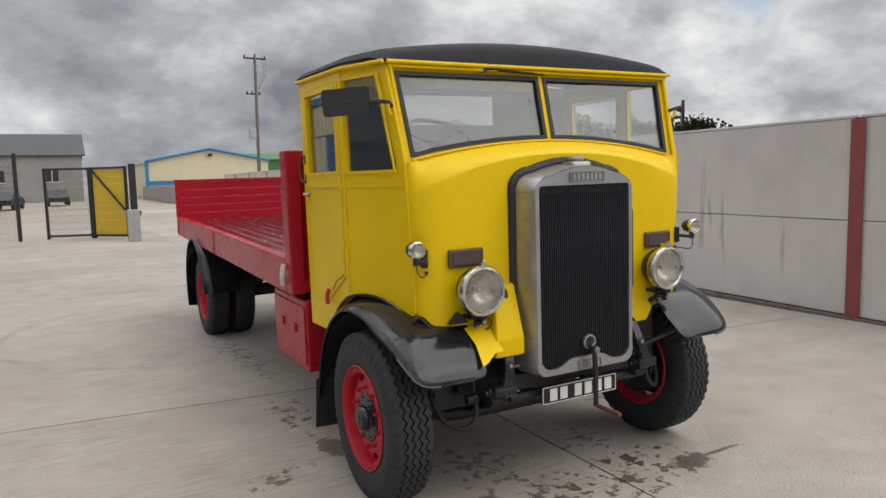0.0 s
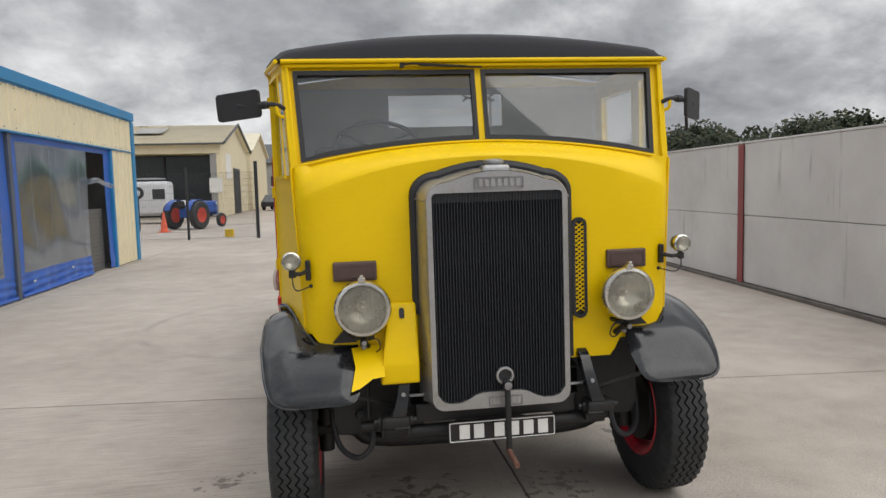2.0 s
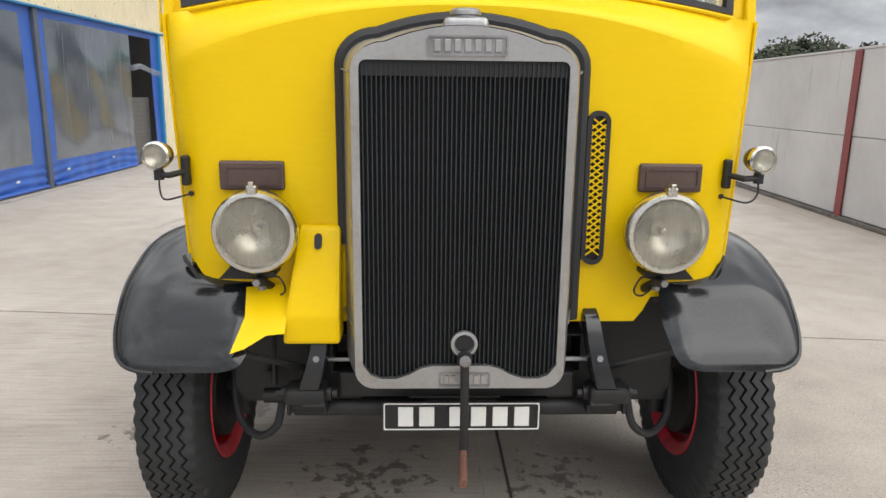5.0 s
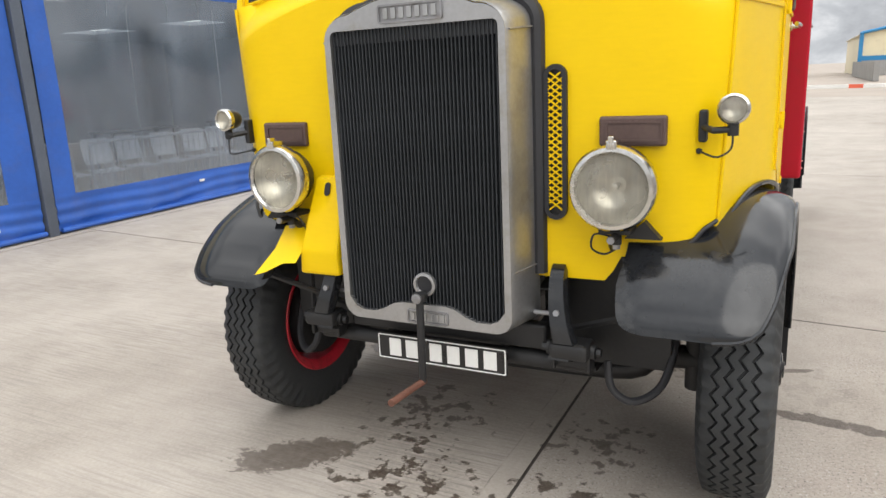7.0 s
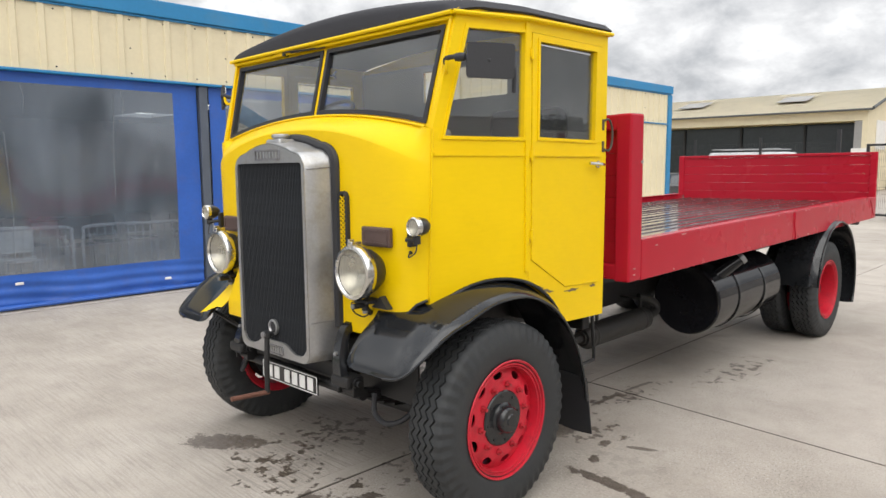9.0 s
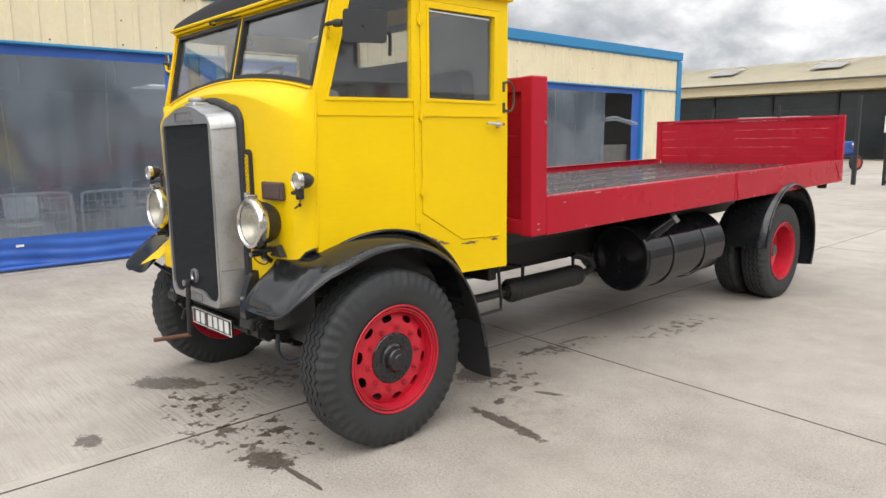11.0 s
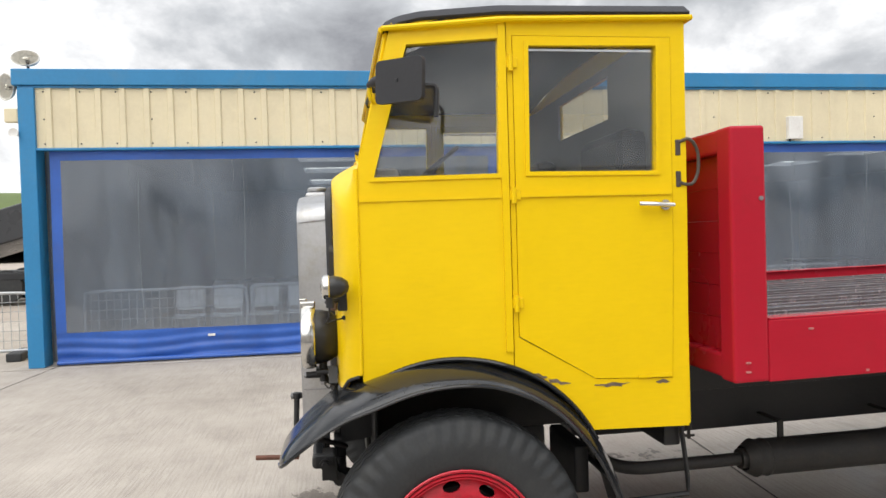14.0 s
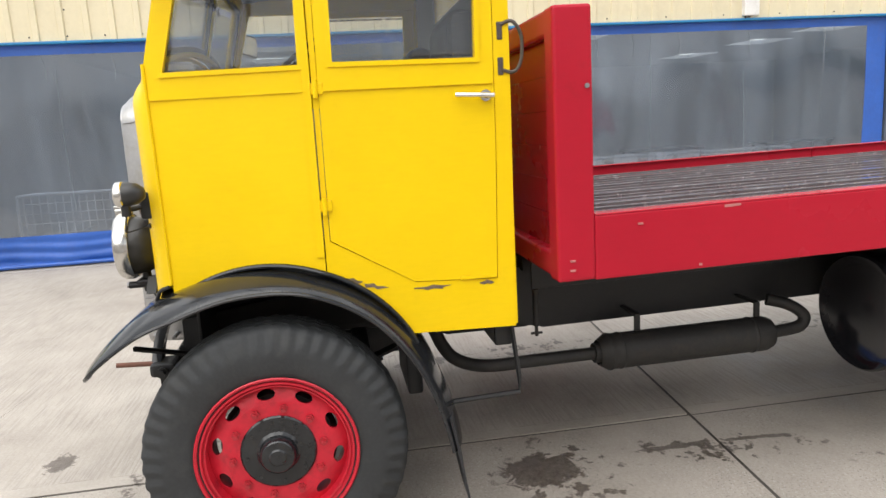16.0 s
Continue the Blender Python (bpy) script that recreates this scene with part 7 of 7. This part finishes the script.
# long cream shed running away on the left, its long side facing the yard
cream_shed = thing("cream_shed", "long cream sheet-clad shed with rooflights and an open dark front", "building", place=pose(-9.1, 48.0, 0, 0, 0, 0))
SH_L, SH_W = 46.0, 14.0
def shed_wall(b):
    box(b, -0.3, 0.0, 0.0, SH_W, 0, 5.25)
    box(b, -SH_L, -22.0, 0.0, 0.3, 0, 5.25)
    box(b, -22.0, -0.301, 0.0, 0.3, 4.5, 5.25)
    box(b, -SH_L, -0.301, SH_W - 0.3, SH_W, 0, 5.25)
    box(b, -SH_L, -SH_L + 0.3, 0.301, SH_W - 0.301, 0, 5.25)
simple("wall", CREAM, cream_shed, shed_wall)
def shed_roof(b):
    for a, c in (((-0.4, 5.22), (SH_W / 2, 7.10)), ((SH_W / 2, 7.10), (SH_W + 0.4, 5.22))):
        f = b.faces.new([b.verts.new(p) for p in ((-SH_L - 0.3, a[0], a[1]), (0.35, a[0], a[1]), (0.35, c[0], c[1]), (-SH_L - 0.3, c[0], c[1]))])
        bmesh.ops.solidify(b, geom=[f], thickness=-0.14)
simple("roof", ROOF_CREAM, cream_shed, shed_roof)
simple("gable", CREAM, cream_shed, lambda b: plate(b, [(0, 5.2), (SH_W, 5.2), (SH_W / 2, 7.05)], [], lambda u, v, w: Vector((-0.02 - w, u, v)), 0.2))
simple("verge", ROOF_DARK, cream_shed, lambda b: [tube(b, [(0.36, -0.4, 5.22), (0.36, SH_W / 2, 7.13), (0.36, SH_W + 0.4, 5.22)], 0.10, 6), tube(b, [(-SH_L, -0.42, 5.16), (0.36, -0.42, 5.16)], 0.07, 6)])
for x in (-5.5, -13.0, -20.5, -28.0, -35.5):
    simple("rooflight", GREY_SHEET, cream_shed, lambda b: plate(b, [(x - 1.0, 2.6), (x + 1.0, 2.6), (x + 1.0, 4.6), (x - 1.0, 4.6)], [], lambda u, v, w: Vector((u, v, 5.22 + (v + 0.4) * 1.88 / 7.4 + 0.16 + w)), 0.03), "grey rooflight")
# opaque sheet for the glazing; the shade indoors is painted as its dark colour
simple("open_front", DARK_GLASS, cream_shed, lambda b: box(b, -22.0, -0.31, 2.4, 2.5, 0.0, 4.5), "glazed shed front with its unlit inside put into the colour")
for x in (-4.4, -8.8, -13.2, -17.6):
    simple("mullion", BLACK_CHASSIS, cream_shed, lambda b: box(b, x - 0.08, x + 0.08, 2.28, 2.39, 0.0, 4.5))
simple("pier", GREY_SHEET, cream_shed, lambda b: box(b, -0.75, -0.301, 0.01, 0.5, 0, 4.49, 0.02))
simple("notice", WHITE_PAINT, cream_shed, lambda b: box(b, -0.85, 0.05, -0.06, -0.005, 1.7, 2.75, 0.01))
simple("sign_board", WHITE_PAINT, cream_shed, lambda b: box(b, 0.005, 0.06, 2.0, 4.4, 2.7, 4.6, 0.01))
simple("side_door", DARK_STEEL, cream_shed, lambda b: box(b, 0.005, 0.05, 5.6, 9.0, 0.0, 3.6, 0.01))
second_gable = shed("gabled_shed", "second cream gabled shed beyond the first", -15.5, -9.0, 64.0, 78.0, 5.6, 7.7, CREAM, ROOF_CREAM, "x")
grey_shed = shed("grey_shed", "long grey block shed with a dark sheet roof", -13.5, -0.45, 88.0, 102.0, 5.35, 8.1, GREY_SHEET, ROOF_DARK, "x", 0.4)
for x in (-9.5, -4.2):
    simple("window", CAR_DARK, grey_shed, lambda b: box(b, x, x + 1.3, 87.93, 87.99, 2.3, 3.6))
    simple("window_frame", WHITE_PAINT, grey_shed, lambda b: (box(b, x - 0.08, x + 1.38, 87.9, 87.985, 2.2, 2.29), box(b, x + 0.60, x + 0.70, 87.9, 87.929, 2.3, 3.6)))
warehouse = shed("warehouse", "cream warehouse with blue verge trim and grey block base", 6.7, 21.7, 90.0, 120.0, 4.55, 6.0, CREAM, ROOF_CREAM, "y", 0.2)
def warehouse_trim(b):
    tube(b, [(6.5, 89.75, 4.55), (14.2, 89.75, 6.05), (21.9, 89.75, 4.55)], 0.17, 6)
    box(b, 6.45, 6.85, 89.7, 90.0, 0, 4.6)
    box(b, 6.6, 10.0, 89.8, 89.99, 1.6, 2.1)
simple("trim", BLUE_TRIM, warehouse, warehouse_trim, "blue edge trim")
simple("base_wall", GREY_SHEET, warehouse, lambda b: box(b, 6.86, 22.0, 89.4, 89.98, 0, 1.6))
simple("base_wall", GREY_SHEET, warehouse, lambda b: box(b, 6.0, 6.4, 62.0, 89.3, 0, 1.5))
simple("lamp", DARK_STEEL, warehouse, lambda b: box(b, 14.0, 14.5, 89.6, 89.89, 5.1, 5.45, 0.05))
green_barn = shed("green_barn", "dark green sheet-clad barn", 22.5, 40.0, 100.0, 125.0, 5.0, 6.3, GREEN_SHEET, GREEN_SHEET, "x", 0.2)
simple("window", CAR_DARK, green_barn, lambda b: box(b, 25.5, 27.5, 99.9, 99.98, 2.2, 3.4))

# telegraph pole with cross-arms and transformer
pole = thing("utility_pole", "tall wooden electricity pole with transformer and insulators", "pole", place=pose(13.1, 60.0, 0, 0, 0.6, 0))
simple("mast", POLE_WOOD, pole, lambda b: cyl(b, (0, 0, 0), (0, 0, 12.8), 0.17, 0.12, n=12))
simple("cross_arm", DARK_STEEL, pole, lambda b: box(b, -1.0, 1.0, -0.06, 0.06, 12.55, 12.68, 0.01))
simple("cross_arm", DARK_STEEL, pole, lambda b: box(b, -0.9, 0.4, -0.06, 0.06, 9.45, 9.56, 0.01))
for x, z in ((-0.9, 12.68), (0, 12.8), (0.9, 12.68), (-0.8, 9.56), (-0.35, 9.56), (0.3, 9.56)):
    simple("insulator", CAR_DARK, pole, lambda b: lathe(b, [(0.03, 0), (0.08, 0.04), (0.05, 0.10), (0.08, 0.14), (0.05, 0.22), (0, 0.24)], 10, Matrix.Translation((x, 0, z))))
simple("transformer", GALVANISED, pole, lambda b: (box(b, -0.75, -0.2, -0.25, 0.25, 5.55, 6.45, 0.05), box(b, -0.2, -0.12, -0.1, 0.1, 5.6, 6.4)), "grey pole-mounted transformer")
simple("wire", DARK_STEEL, pole, lambda b: [tube(b, bend([(x, 0, 12.85), (x + 0.25, -0.1, 11.5), (x * 0.4, 0, 10.0)], 4), 0.015, 4) for x in (0.5, 0.7)])

# ---- tractor, van, cone, cars ----
tractor = thing("tractor", "old blue farm tractor with red wheels", "tractor", place=pose(-7.95, 31.2, 0, 0, 0, 66))
simple("body", TRACTOR_BLUE, tractor, lambda b: (box(b, 0.45, 1.95, -0.26, 0.26, 0.75, 1.32, 0.08), box(b, -0.5, 0.5, -0.22, 0.22, 0.55, 1.0, 0.05), box(b, 1.90, 1.98, -0.24, 0.24, 0.62, 1.28, 0.03)))
for s in (1, -1):
    def fender(b):
        grid(b, lambda u, v: Vector((-0.25 + 0.72 * math.cos(radians(20 + 140 * u)), s * (0.42 + 0.3 * v), 0.68 + 0.74 * math.sin(radians(20 + 140 * u)))), 14, 2, 0.02)
    simple("fender", TRACTOR_BLUE, tractor, fender)
    def big_wheel(b):
        lathe(b, [(0.36, -0.14), (0.60, -0.16), (0.66, -0.12), (0.68, 0), (0.66, 0.12), (0.60, 0.16), (0.36, 0.14)], 28, Matrix.Translation((-0.25, s * 0.72, 0.68)) @ pose(0, 0, 0, 90, 0, 0))
    w = simple("rear_wheel", RUBBER, tractor, big_wheel)
    simple("rim", TRACTOR_RED, w, lambda b: lathe(b, [(0, -0.05), (0.2, -0.06), (0.34, -0.13), (0.37, -0.13), (0.37, 0.13), (0.34, 0.13), (0.2, 0.06), (0, 0.05)], 24, Matrix.Translation((-0.25, s * 0.72, 0.68)) @ pose(0, 0, 0, 90, 0, 0)), "red wheel centre")
    w = simple("front_wheel", RUBBER, tractor, lambda b: lathe(b, [(0.2, -0.07), (0.33, -0.08), (0.36, 0), (0.33, 0.08), (0.2, 0.07)], 22, Matrix.Translation((1.75, s * 0.58, 0.36)) @ pose(0, 0, 0, 90, 0, 0)))
    simple("rim", TRACTOR_RED, w, lambda b: lathe(b, [(0, -0.04), (0.21, -0.08), (0.21, 0.08), (0, 0.04)], 20, Matrix.Translation((1.75, s * 0.58, 0.36)) @ pose(0, 0, 0, 90, 0, 0)))
simple("seat", SEAT_CLOTH, tractor, lambda b: (box(b, -0.62, -0.25, -0.22, 0.22, 1.05, 1.12, 0.03), box(b, -0.66, -0.60, -0.2, 0.2, 1.1, 1.35, 0.03)))
simple("steering_wheel", SEAL, tractor, lambda b: (tube(b, [(0.16 + 0.08 * math.cos(a), 0.2 * math.sin(a), 1.5 + 0.18 * math.cos(a)) for a in [i * math.pi / 10 for i in range(20)]], 0.018, 6, True), tube(b, [(0.18, 0, 1.5), (0.5, 0, 1.2)], 0.02, 6)))
for s in (1, -1):
    simple("lamp", CHROME, tractor, lambda b: lathe(b, [(0, 0), (0.07, 0.0), (0.09, 0.08), (0, 0.1)], 14, Matrix.Translation((1.7, s * 0.32, 1.15)) @ pose(0, 0, 0, 0, 90, 0)))
mower = thing("spare_wheel_rack", "black wheel on a steel stand by the tractor", "wheel rack", place=pose(-10.05, 30.4, 0))
simple("wheel", RUBBER, mower, lambda b: lathe(b, [(0.14, -0.06), (0.26, -0.07), (0.29, 0), (0.26, 0.07), (0.14, 0.06)], 20, Matrix.Translation((0, 0, 1.78)) @ pose(0, 0, 0, 90, 0, 0), True))
simple("stand", DARK_STEEL, mower, lambda b: box(b, -0.04, 0.04, -0.04, 0.04, 0, 1.6))
cone = thing("traffic_cone", "faded orange traffic cone", "cone", place=pose(-8.62, 29.0, 0))
simple("cone", CONE_ORANGE, cone, lambda b: (lathe(b, [(0, 0.92), (0.03, 0.92), (0.17, 0.04), (0, 0.04)], 18), box(b, -0.23, 0.23, -0.23, 0.23, 0, 0.045, 0.01)))
block = thing("yellow_block", "small yellow concrete block on the ground by the fence", "block", place=pose(-5.05, 24.2, 0))
simple("block", GATE_YELLOW, block, lambda b: box(b, -0.16, 0.16, -0.12, 0.12, -0.034, 0.30, 0.03))
van = thing("panel_van", "white panel van with a roof rack", "van", place=pose(-12.8, 40.0, 0))
simple("body", VAN_WHITE, van, lambda b: (box(b, -2.6, 2.0, -0.95, 0.95, 0.45, 2.45, 0.22, seg=4), box(b, 1.6, 2.9, -0.93, 0.93, 0.45, 1.30, 0.18, seg=3)))
simple("windscreen", CAR_DARK, van, lambda b: (box(b, 1.2, 1.9, -0.96, -0.93, 1.4, 2.0, 0.01),))
simple("roof_rack", GALVANISED, van, lambda b: [tube(b, [(-2.4, y, 2.62), (1.6, y, 2.62)], 0.03, 6) for y in (-0.8, 0.8)] + [tube(b, [(x, -0.8, 2.62), (x, 0.8, 2.62)], 0.02, 6) for x in (-2.2, -1, 0.2, 1.4)])
for x in (-1.7, 1.9):
    for s in (1, -1):
        simple("wheel", RUBBER, van, lambda b: lathe(b, [(0, -0.1), (0.33, -0.1), (0.35, 0), (0.33, 0.1), (0, 0.1)], 20, Matrix.Translation((x, s * 0.88, 0.35)) @ pose(0, 0, 0, 90, 0, 0)))


def car(place, label):
    ob = thing("parked_car", label, "car", "parked cars", place=place)
    def body(b):
        prof = [(-2.1, 0.35), (-2.12, 0.75), (-1.5, 0.95), (-0.95, 1.40), (0.6, 1.42), (1.35, 0.95), (2.0, 0.82), (2.12, 0.55), (2.05, 0.32)]
        plate(b, prof, [], lambda u, v, w: Vector((u, -0.85 + w + (0.12 if (v > 1.2 and w < 0.5) else (-0.12 if v > 1.2 else 0)), v)), 1.7)
    simple("body", CAR_DARK, ob, body)
    for s in (1, -1):
        simple("side_glass", CAB_GLASS, ob, lambda b: plate(b, [(-1.3, 0.98), (1.15, 0.98), (0.55, 1.36), (-0.9, 1.34)], [], lambda u, v, w: Vector((u, s * (0.86 - (v - 0.95) * 0.27 + 0.02 + w), v)), 0.01))
    for x in (-1.35, 1.35):
        for s in (1, -1):
            simple("wheel", RUBBER, ob, lambda b: lathe(b, [(0, -0.1), (0.30, -0.1), (0.32, 0), (0.30, 0.1), (0, 0.1)], 18, Matrix.Translation((x, s * 0.80, 0.32)) @ pose(0, 0, 0, 90, 0, 0)))
    return ob


c0 = car(pose(-6.6, 62.0, 0, 0, 0, 80), "dark saloon car parked outside the grey shed")
copy_thing(c0, pose(-9.2, 21.2, 0, 0, 0, 97))
copy_thing(c0, pose(-3.1, 70.0, 0, 0, 0, 95))

# tipper trailer and hill seen past the near end of the workshop
tipper = thing("tipper_trailer", "dark tipper trailer with its body raised", "trailer", place=pose(-17.5, -9.6, 0, 0, 0, 10))
simple("tub", CAR_DARK, tipper, lambda b: box(b, -2.6, 2.6, -1.1, 1.1, 0.0, 0.9, 0.04, Matrix.Translation((0, 0, 1.45)) @ pose(0, 0, 0, 0, -15, 70)))
simple("chassis", DARK_STEEL, tipper, lambda b: box(b, -1.2, 1.2, -2.4, 2.4, 0.65, 0.85, 0.02))
simple("ram", CHROME, tipper, lambda b: cyl(b, (0.2, -0.5, 0.85), (0.35, -0.2, 1.7), 0.06, n=10))
for y in (-1.0, 0.2):
    for s in (1, -1):
        simple("wheel", RUBBER, tipper, lambda b: lathe(b, [(0, -0.14), (0.42, -0.14), (0.46, 0), (0.42, 0.14), (0, 0.14)], 20, Matrix.Translation((s * 1.05, y, 0.46)) @ pose(0, 0, 0, 0, 90, 0)))
def hill(b):
    def fn(u, v):
        x, y = -300 + 240 * u, -260 + 330 * v
        h = 12.5 * math.exp(-((x + 150) / 70) ** 2 - ((y + 70) / 120) ** 2) + 1.2 * noise.noise(Vector((x * 0.03, y * 0.03, 0)))
        return Vector((x, y, max(-0.03, h - 1.0)))
    grid(b, fn, 40, 50)
hill_ob = tagged(simple("hill", GRASS_FAR, None, hill), "low green hillside with rough grass", "hill", kind="structure")
turbines = thing("wind_turbine", "distant slim wind turbine on the hill", "wind turbine", place=pose(-150, -78, 10.5))
simple("tower", WHITE_PAINT, turbines, lambda b: cyl(b, (0, 0, 0), (0, 0, 6.5), 0.18, 0.1, n=8))
simple("blade", WHITE_PAINT, turbines, lambda b: [tube(b, [(0.2, 0, 6.5), (0.2, 2.2 * math.sin(a), 6.5 + 2.2 * math.cos(a))], 0.07, 5) for a in (0.3, 2.4, 4.5)])

# ---- trees beyond the wall ----
def tree(place, seed, height, spread):
    rnd = random.Random(seed)
    ob = thing("tree", "mature broadleaf tree in dense dark leaf", "tree", "tree belt", place=place)
    def trunk(b):
        cyl(b, (0, 0, 0), (0, 0, height * 0.45), 0.32, 0.20, n=9)
        for k in range(6):
            a = k * 1.05 + rnd.random()
            tube(b, bend([(0, 0, height * (0.30 + 0.03 * k)), (spread * 0.3 * math.cos(a), spread * 0.3 * math.sin(a), height * 0.52), (spread * 0.62 * math.cos(a), spread * 0.62 * math.sin(a), height * (0.62 + 0.05 * rnd.random()))], 3), 0.09, 6)
    simple("trunk", BARK, ob, trunk)
    lobes = []
    for k in range(15):
        a, r = rnd.random() * 6.283, spread * math.sqrt(rnd.random()) * 0.85
        lobes.append((r * math.cos(a), r * math.sin(a), height * (0.42 + 0.45 * rnd.random() * (1 - 0.45 * r / spread)), spread * (0.26 + 0.20 * rnd.random())))
    verts, faces = [], []
    for _ in range(2600):
        lx, ly, lz, lr = lobes[rnd.randrange(len(lobes))]
        d = Vector((rnd.gauss(0, 1), rnd.gauss(0, 1), rnd.gauss(0, 0.85))).normalized() * lr * (0.55 + 0.55 * rnd.random() ** 0.6)
        c = Vector((lx, ly, lz)) + d
        s = 0.16 + 0.22 * rnd.random()
        a = Vector((rnd.gauss(0, 1), rnd.gauss(0, 1), rnd.gauss(0, 1))).normalized() * s
        e = a.orthogonal().normalized() * s * 0.8
        i = len(verts)
        verts += [c - a, c - 0.2 * a + e, c + a, c + 0.1 * a - e]
        faces.append((i, i + 1, i + 2, i + 3))
    me = bpy.data.meshes.new("crown")
    me.from_pydata(verts, [], faces)
    me.materials.append(LEAVES)
    crown = new("crown", me)
    crown.parent = ob
    tagged(crown, "crown of many small dark leaf clumps")
    return ob


stock = [tree(pose(48.0, 92.0, 0), 3, 10.0, 4.8), tree(pose(56.0, 90.0, 0), 8, 10.8, 5.4), tree(pose(63.0, 85.0, 0), 21, 10.4, 5.2)]
rnd = random.Random(5)
spots = [(41, 94, .8), (66, 95, 1.1), (74, 90, 1.1), (80, 83, 1.1), (85, 76, 1.05), (90, 68, 1.1), (93, 60, 1.1), (97, 50, 1.1), (56, 100, 1.05), (52, 97, 1.0), (60, 94, 1.0), (68, 88, 1.0), (72, 82, .95), (76, 76, 1.0), (80, 71, .95), (83, 64, 1.0), (86, 58, 1.0), (89, 51, .95), (92, 44, .9), (94, 37, .95), (96, 29, .9), (98, 21, .95), (99, 12, .9), (100, 3, .95), (100, -7, .9), (100, -17, .95), (98, -28, .9), (95, -40, .95)]
for k, (x, y, s) in enumerate(spots):
    s *= 0.62 if 1.15 * y < x < 2.6 * abs(y) else 1.0
    m = pose(x, y, 0, 0, 0, rnd.random() * 360) @ Matrix.Diagonal((s, s, s, 1))
    t = copy_thing(stock[k % 3], m)
    t.scale = (s, s, s)


# ---- concrete slabs of the yard ----
yard = tagged(new("pavement"), "pale concrete yard cast in large slabs with dark joints", "pavement", kind="structure")
X_JOINTS = [-12.0, -5.95, 0.25, 5.40]
simple("joint_filler", JOINT, yard, lambda b: box(b, -5.9, 5.3, -11.0, 28.5, -0.033, -0.0025))


def joint_y(k, x):
    return 2.075 - 0.078 * x + 6.62 * k


for i in range(len(X_JOINTS) - 1):
    for k in range(-3, 5):
        xa, xb = X_JOINTS[i] + 0.010, X_JOINTS[i + 1] - 0.010
        def slab(b):
            line = [(xa, joint_y(k, xa) + 0.013), (xb, joint_y(k, xb) + 0.013), (xb, joint_y(k + 1, xb) - 0.013), (xa, joint_y(k + 1, xa) - 0.013)]
            plate(b, line, [], lambda u, v, w: Vector((u, v, -w)), 0.03)
            b.normal_update()
            es = [e for e in b.edges if abs(e.verts[0].co.z) < 1e-6 and abs(e.verts[1].co.z) < 1e-6 and any(abs(f.normal.z) < 0.5 for f in e.link_faces)]
            bmesh.ops.bevel(b, geom=es, offset=0.005, segments=1, affect="EDGES", profile=0.5)
        simple("slab", CONCRETE_PITTED if (i == 2 and k >= -1) else CONCRETE_BROOM, yard, slab)


def crack(b):
    """Crooked hairline crack that runs off from the long joint, dying out as it goes."""
    rng = random.Random(8)
    legs = [(0.24, -1.725), (0.06, -1.735), (-0.10, -1.77), (-0.244, -1.79), (-0.50, -1.80), (-0.78, -1.803), (-1.22, -1.77)]
    line = []
    for (xa, ya), (xb, yb) in zip(legs, legs[1:]):
        for k in range(5):
            line.append((xa + (xb - xa) * k / 5, ya + (yb - ya) * k / 5 + rng.uniform(-0.014, 0.014)))
    rows = []
    for i, (x, y) in enumerate(line):
        half = (0.0035 * (1 - i / len(line)) + 0.0008) * rng.uniform(0.5, 1.3)
        rows.append((b.verts.new((x, y - half, 0.0009)), b.verts.new((x, y + half, 0.0009))))
    for p, q in zip(rows, rows[1:]):
        b.faces.new((p[0], q[0], q[1], p[1]))


simple("crack", JOINT, yard, crack, "crooked hairline crack in the slab")
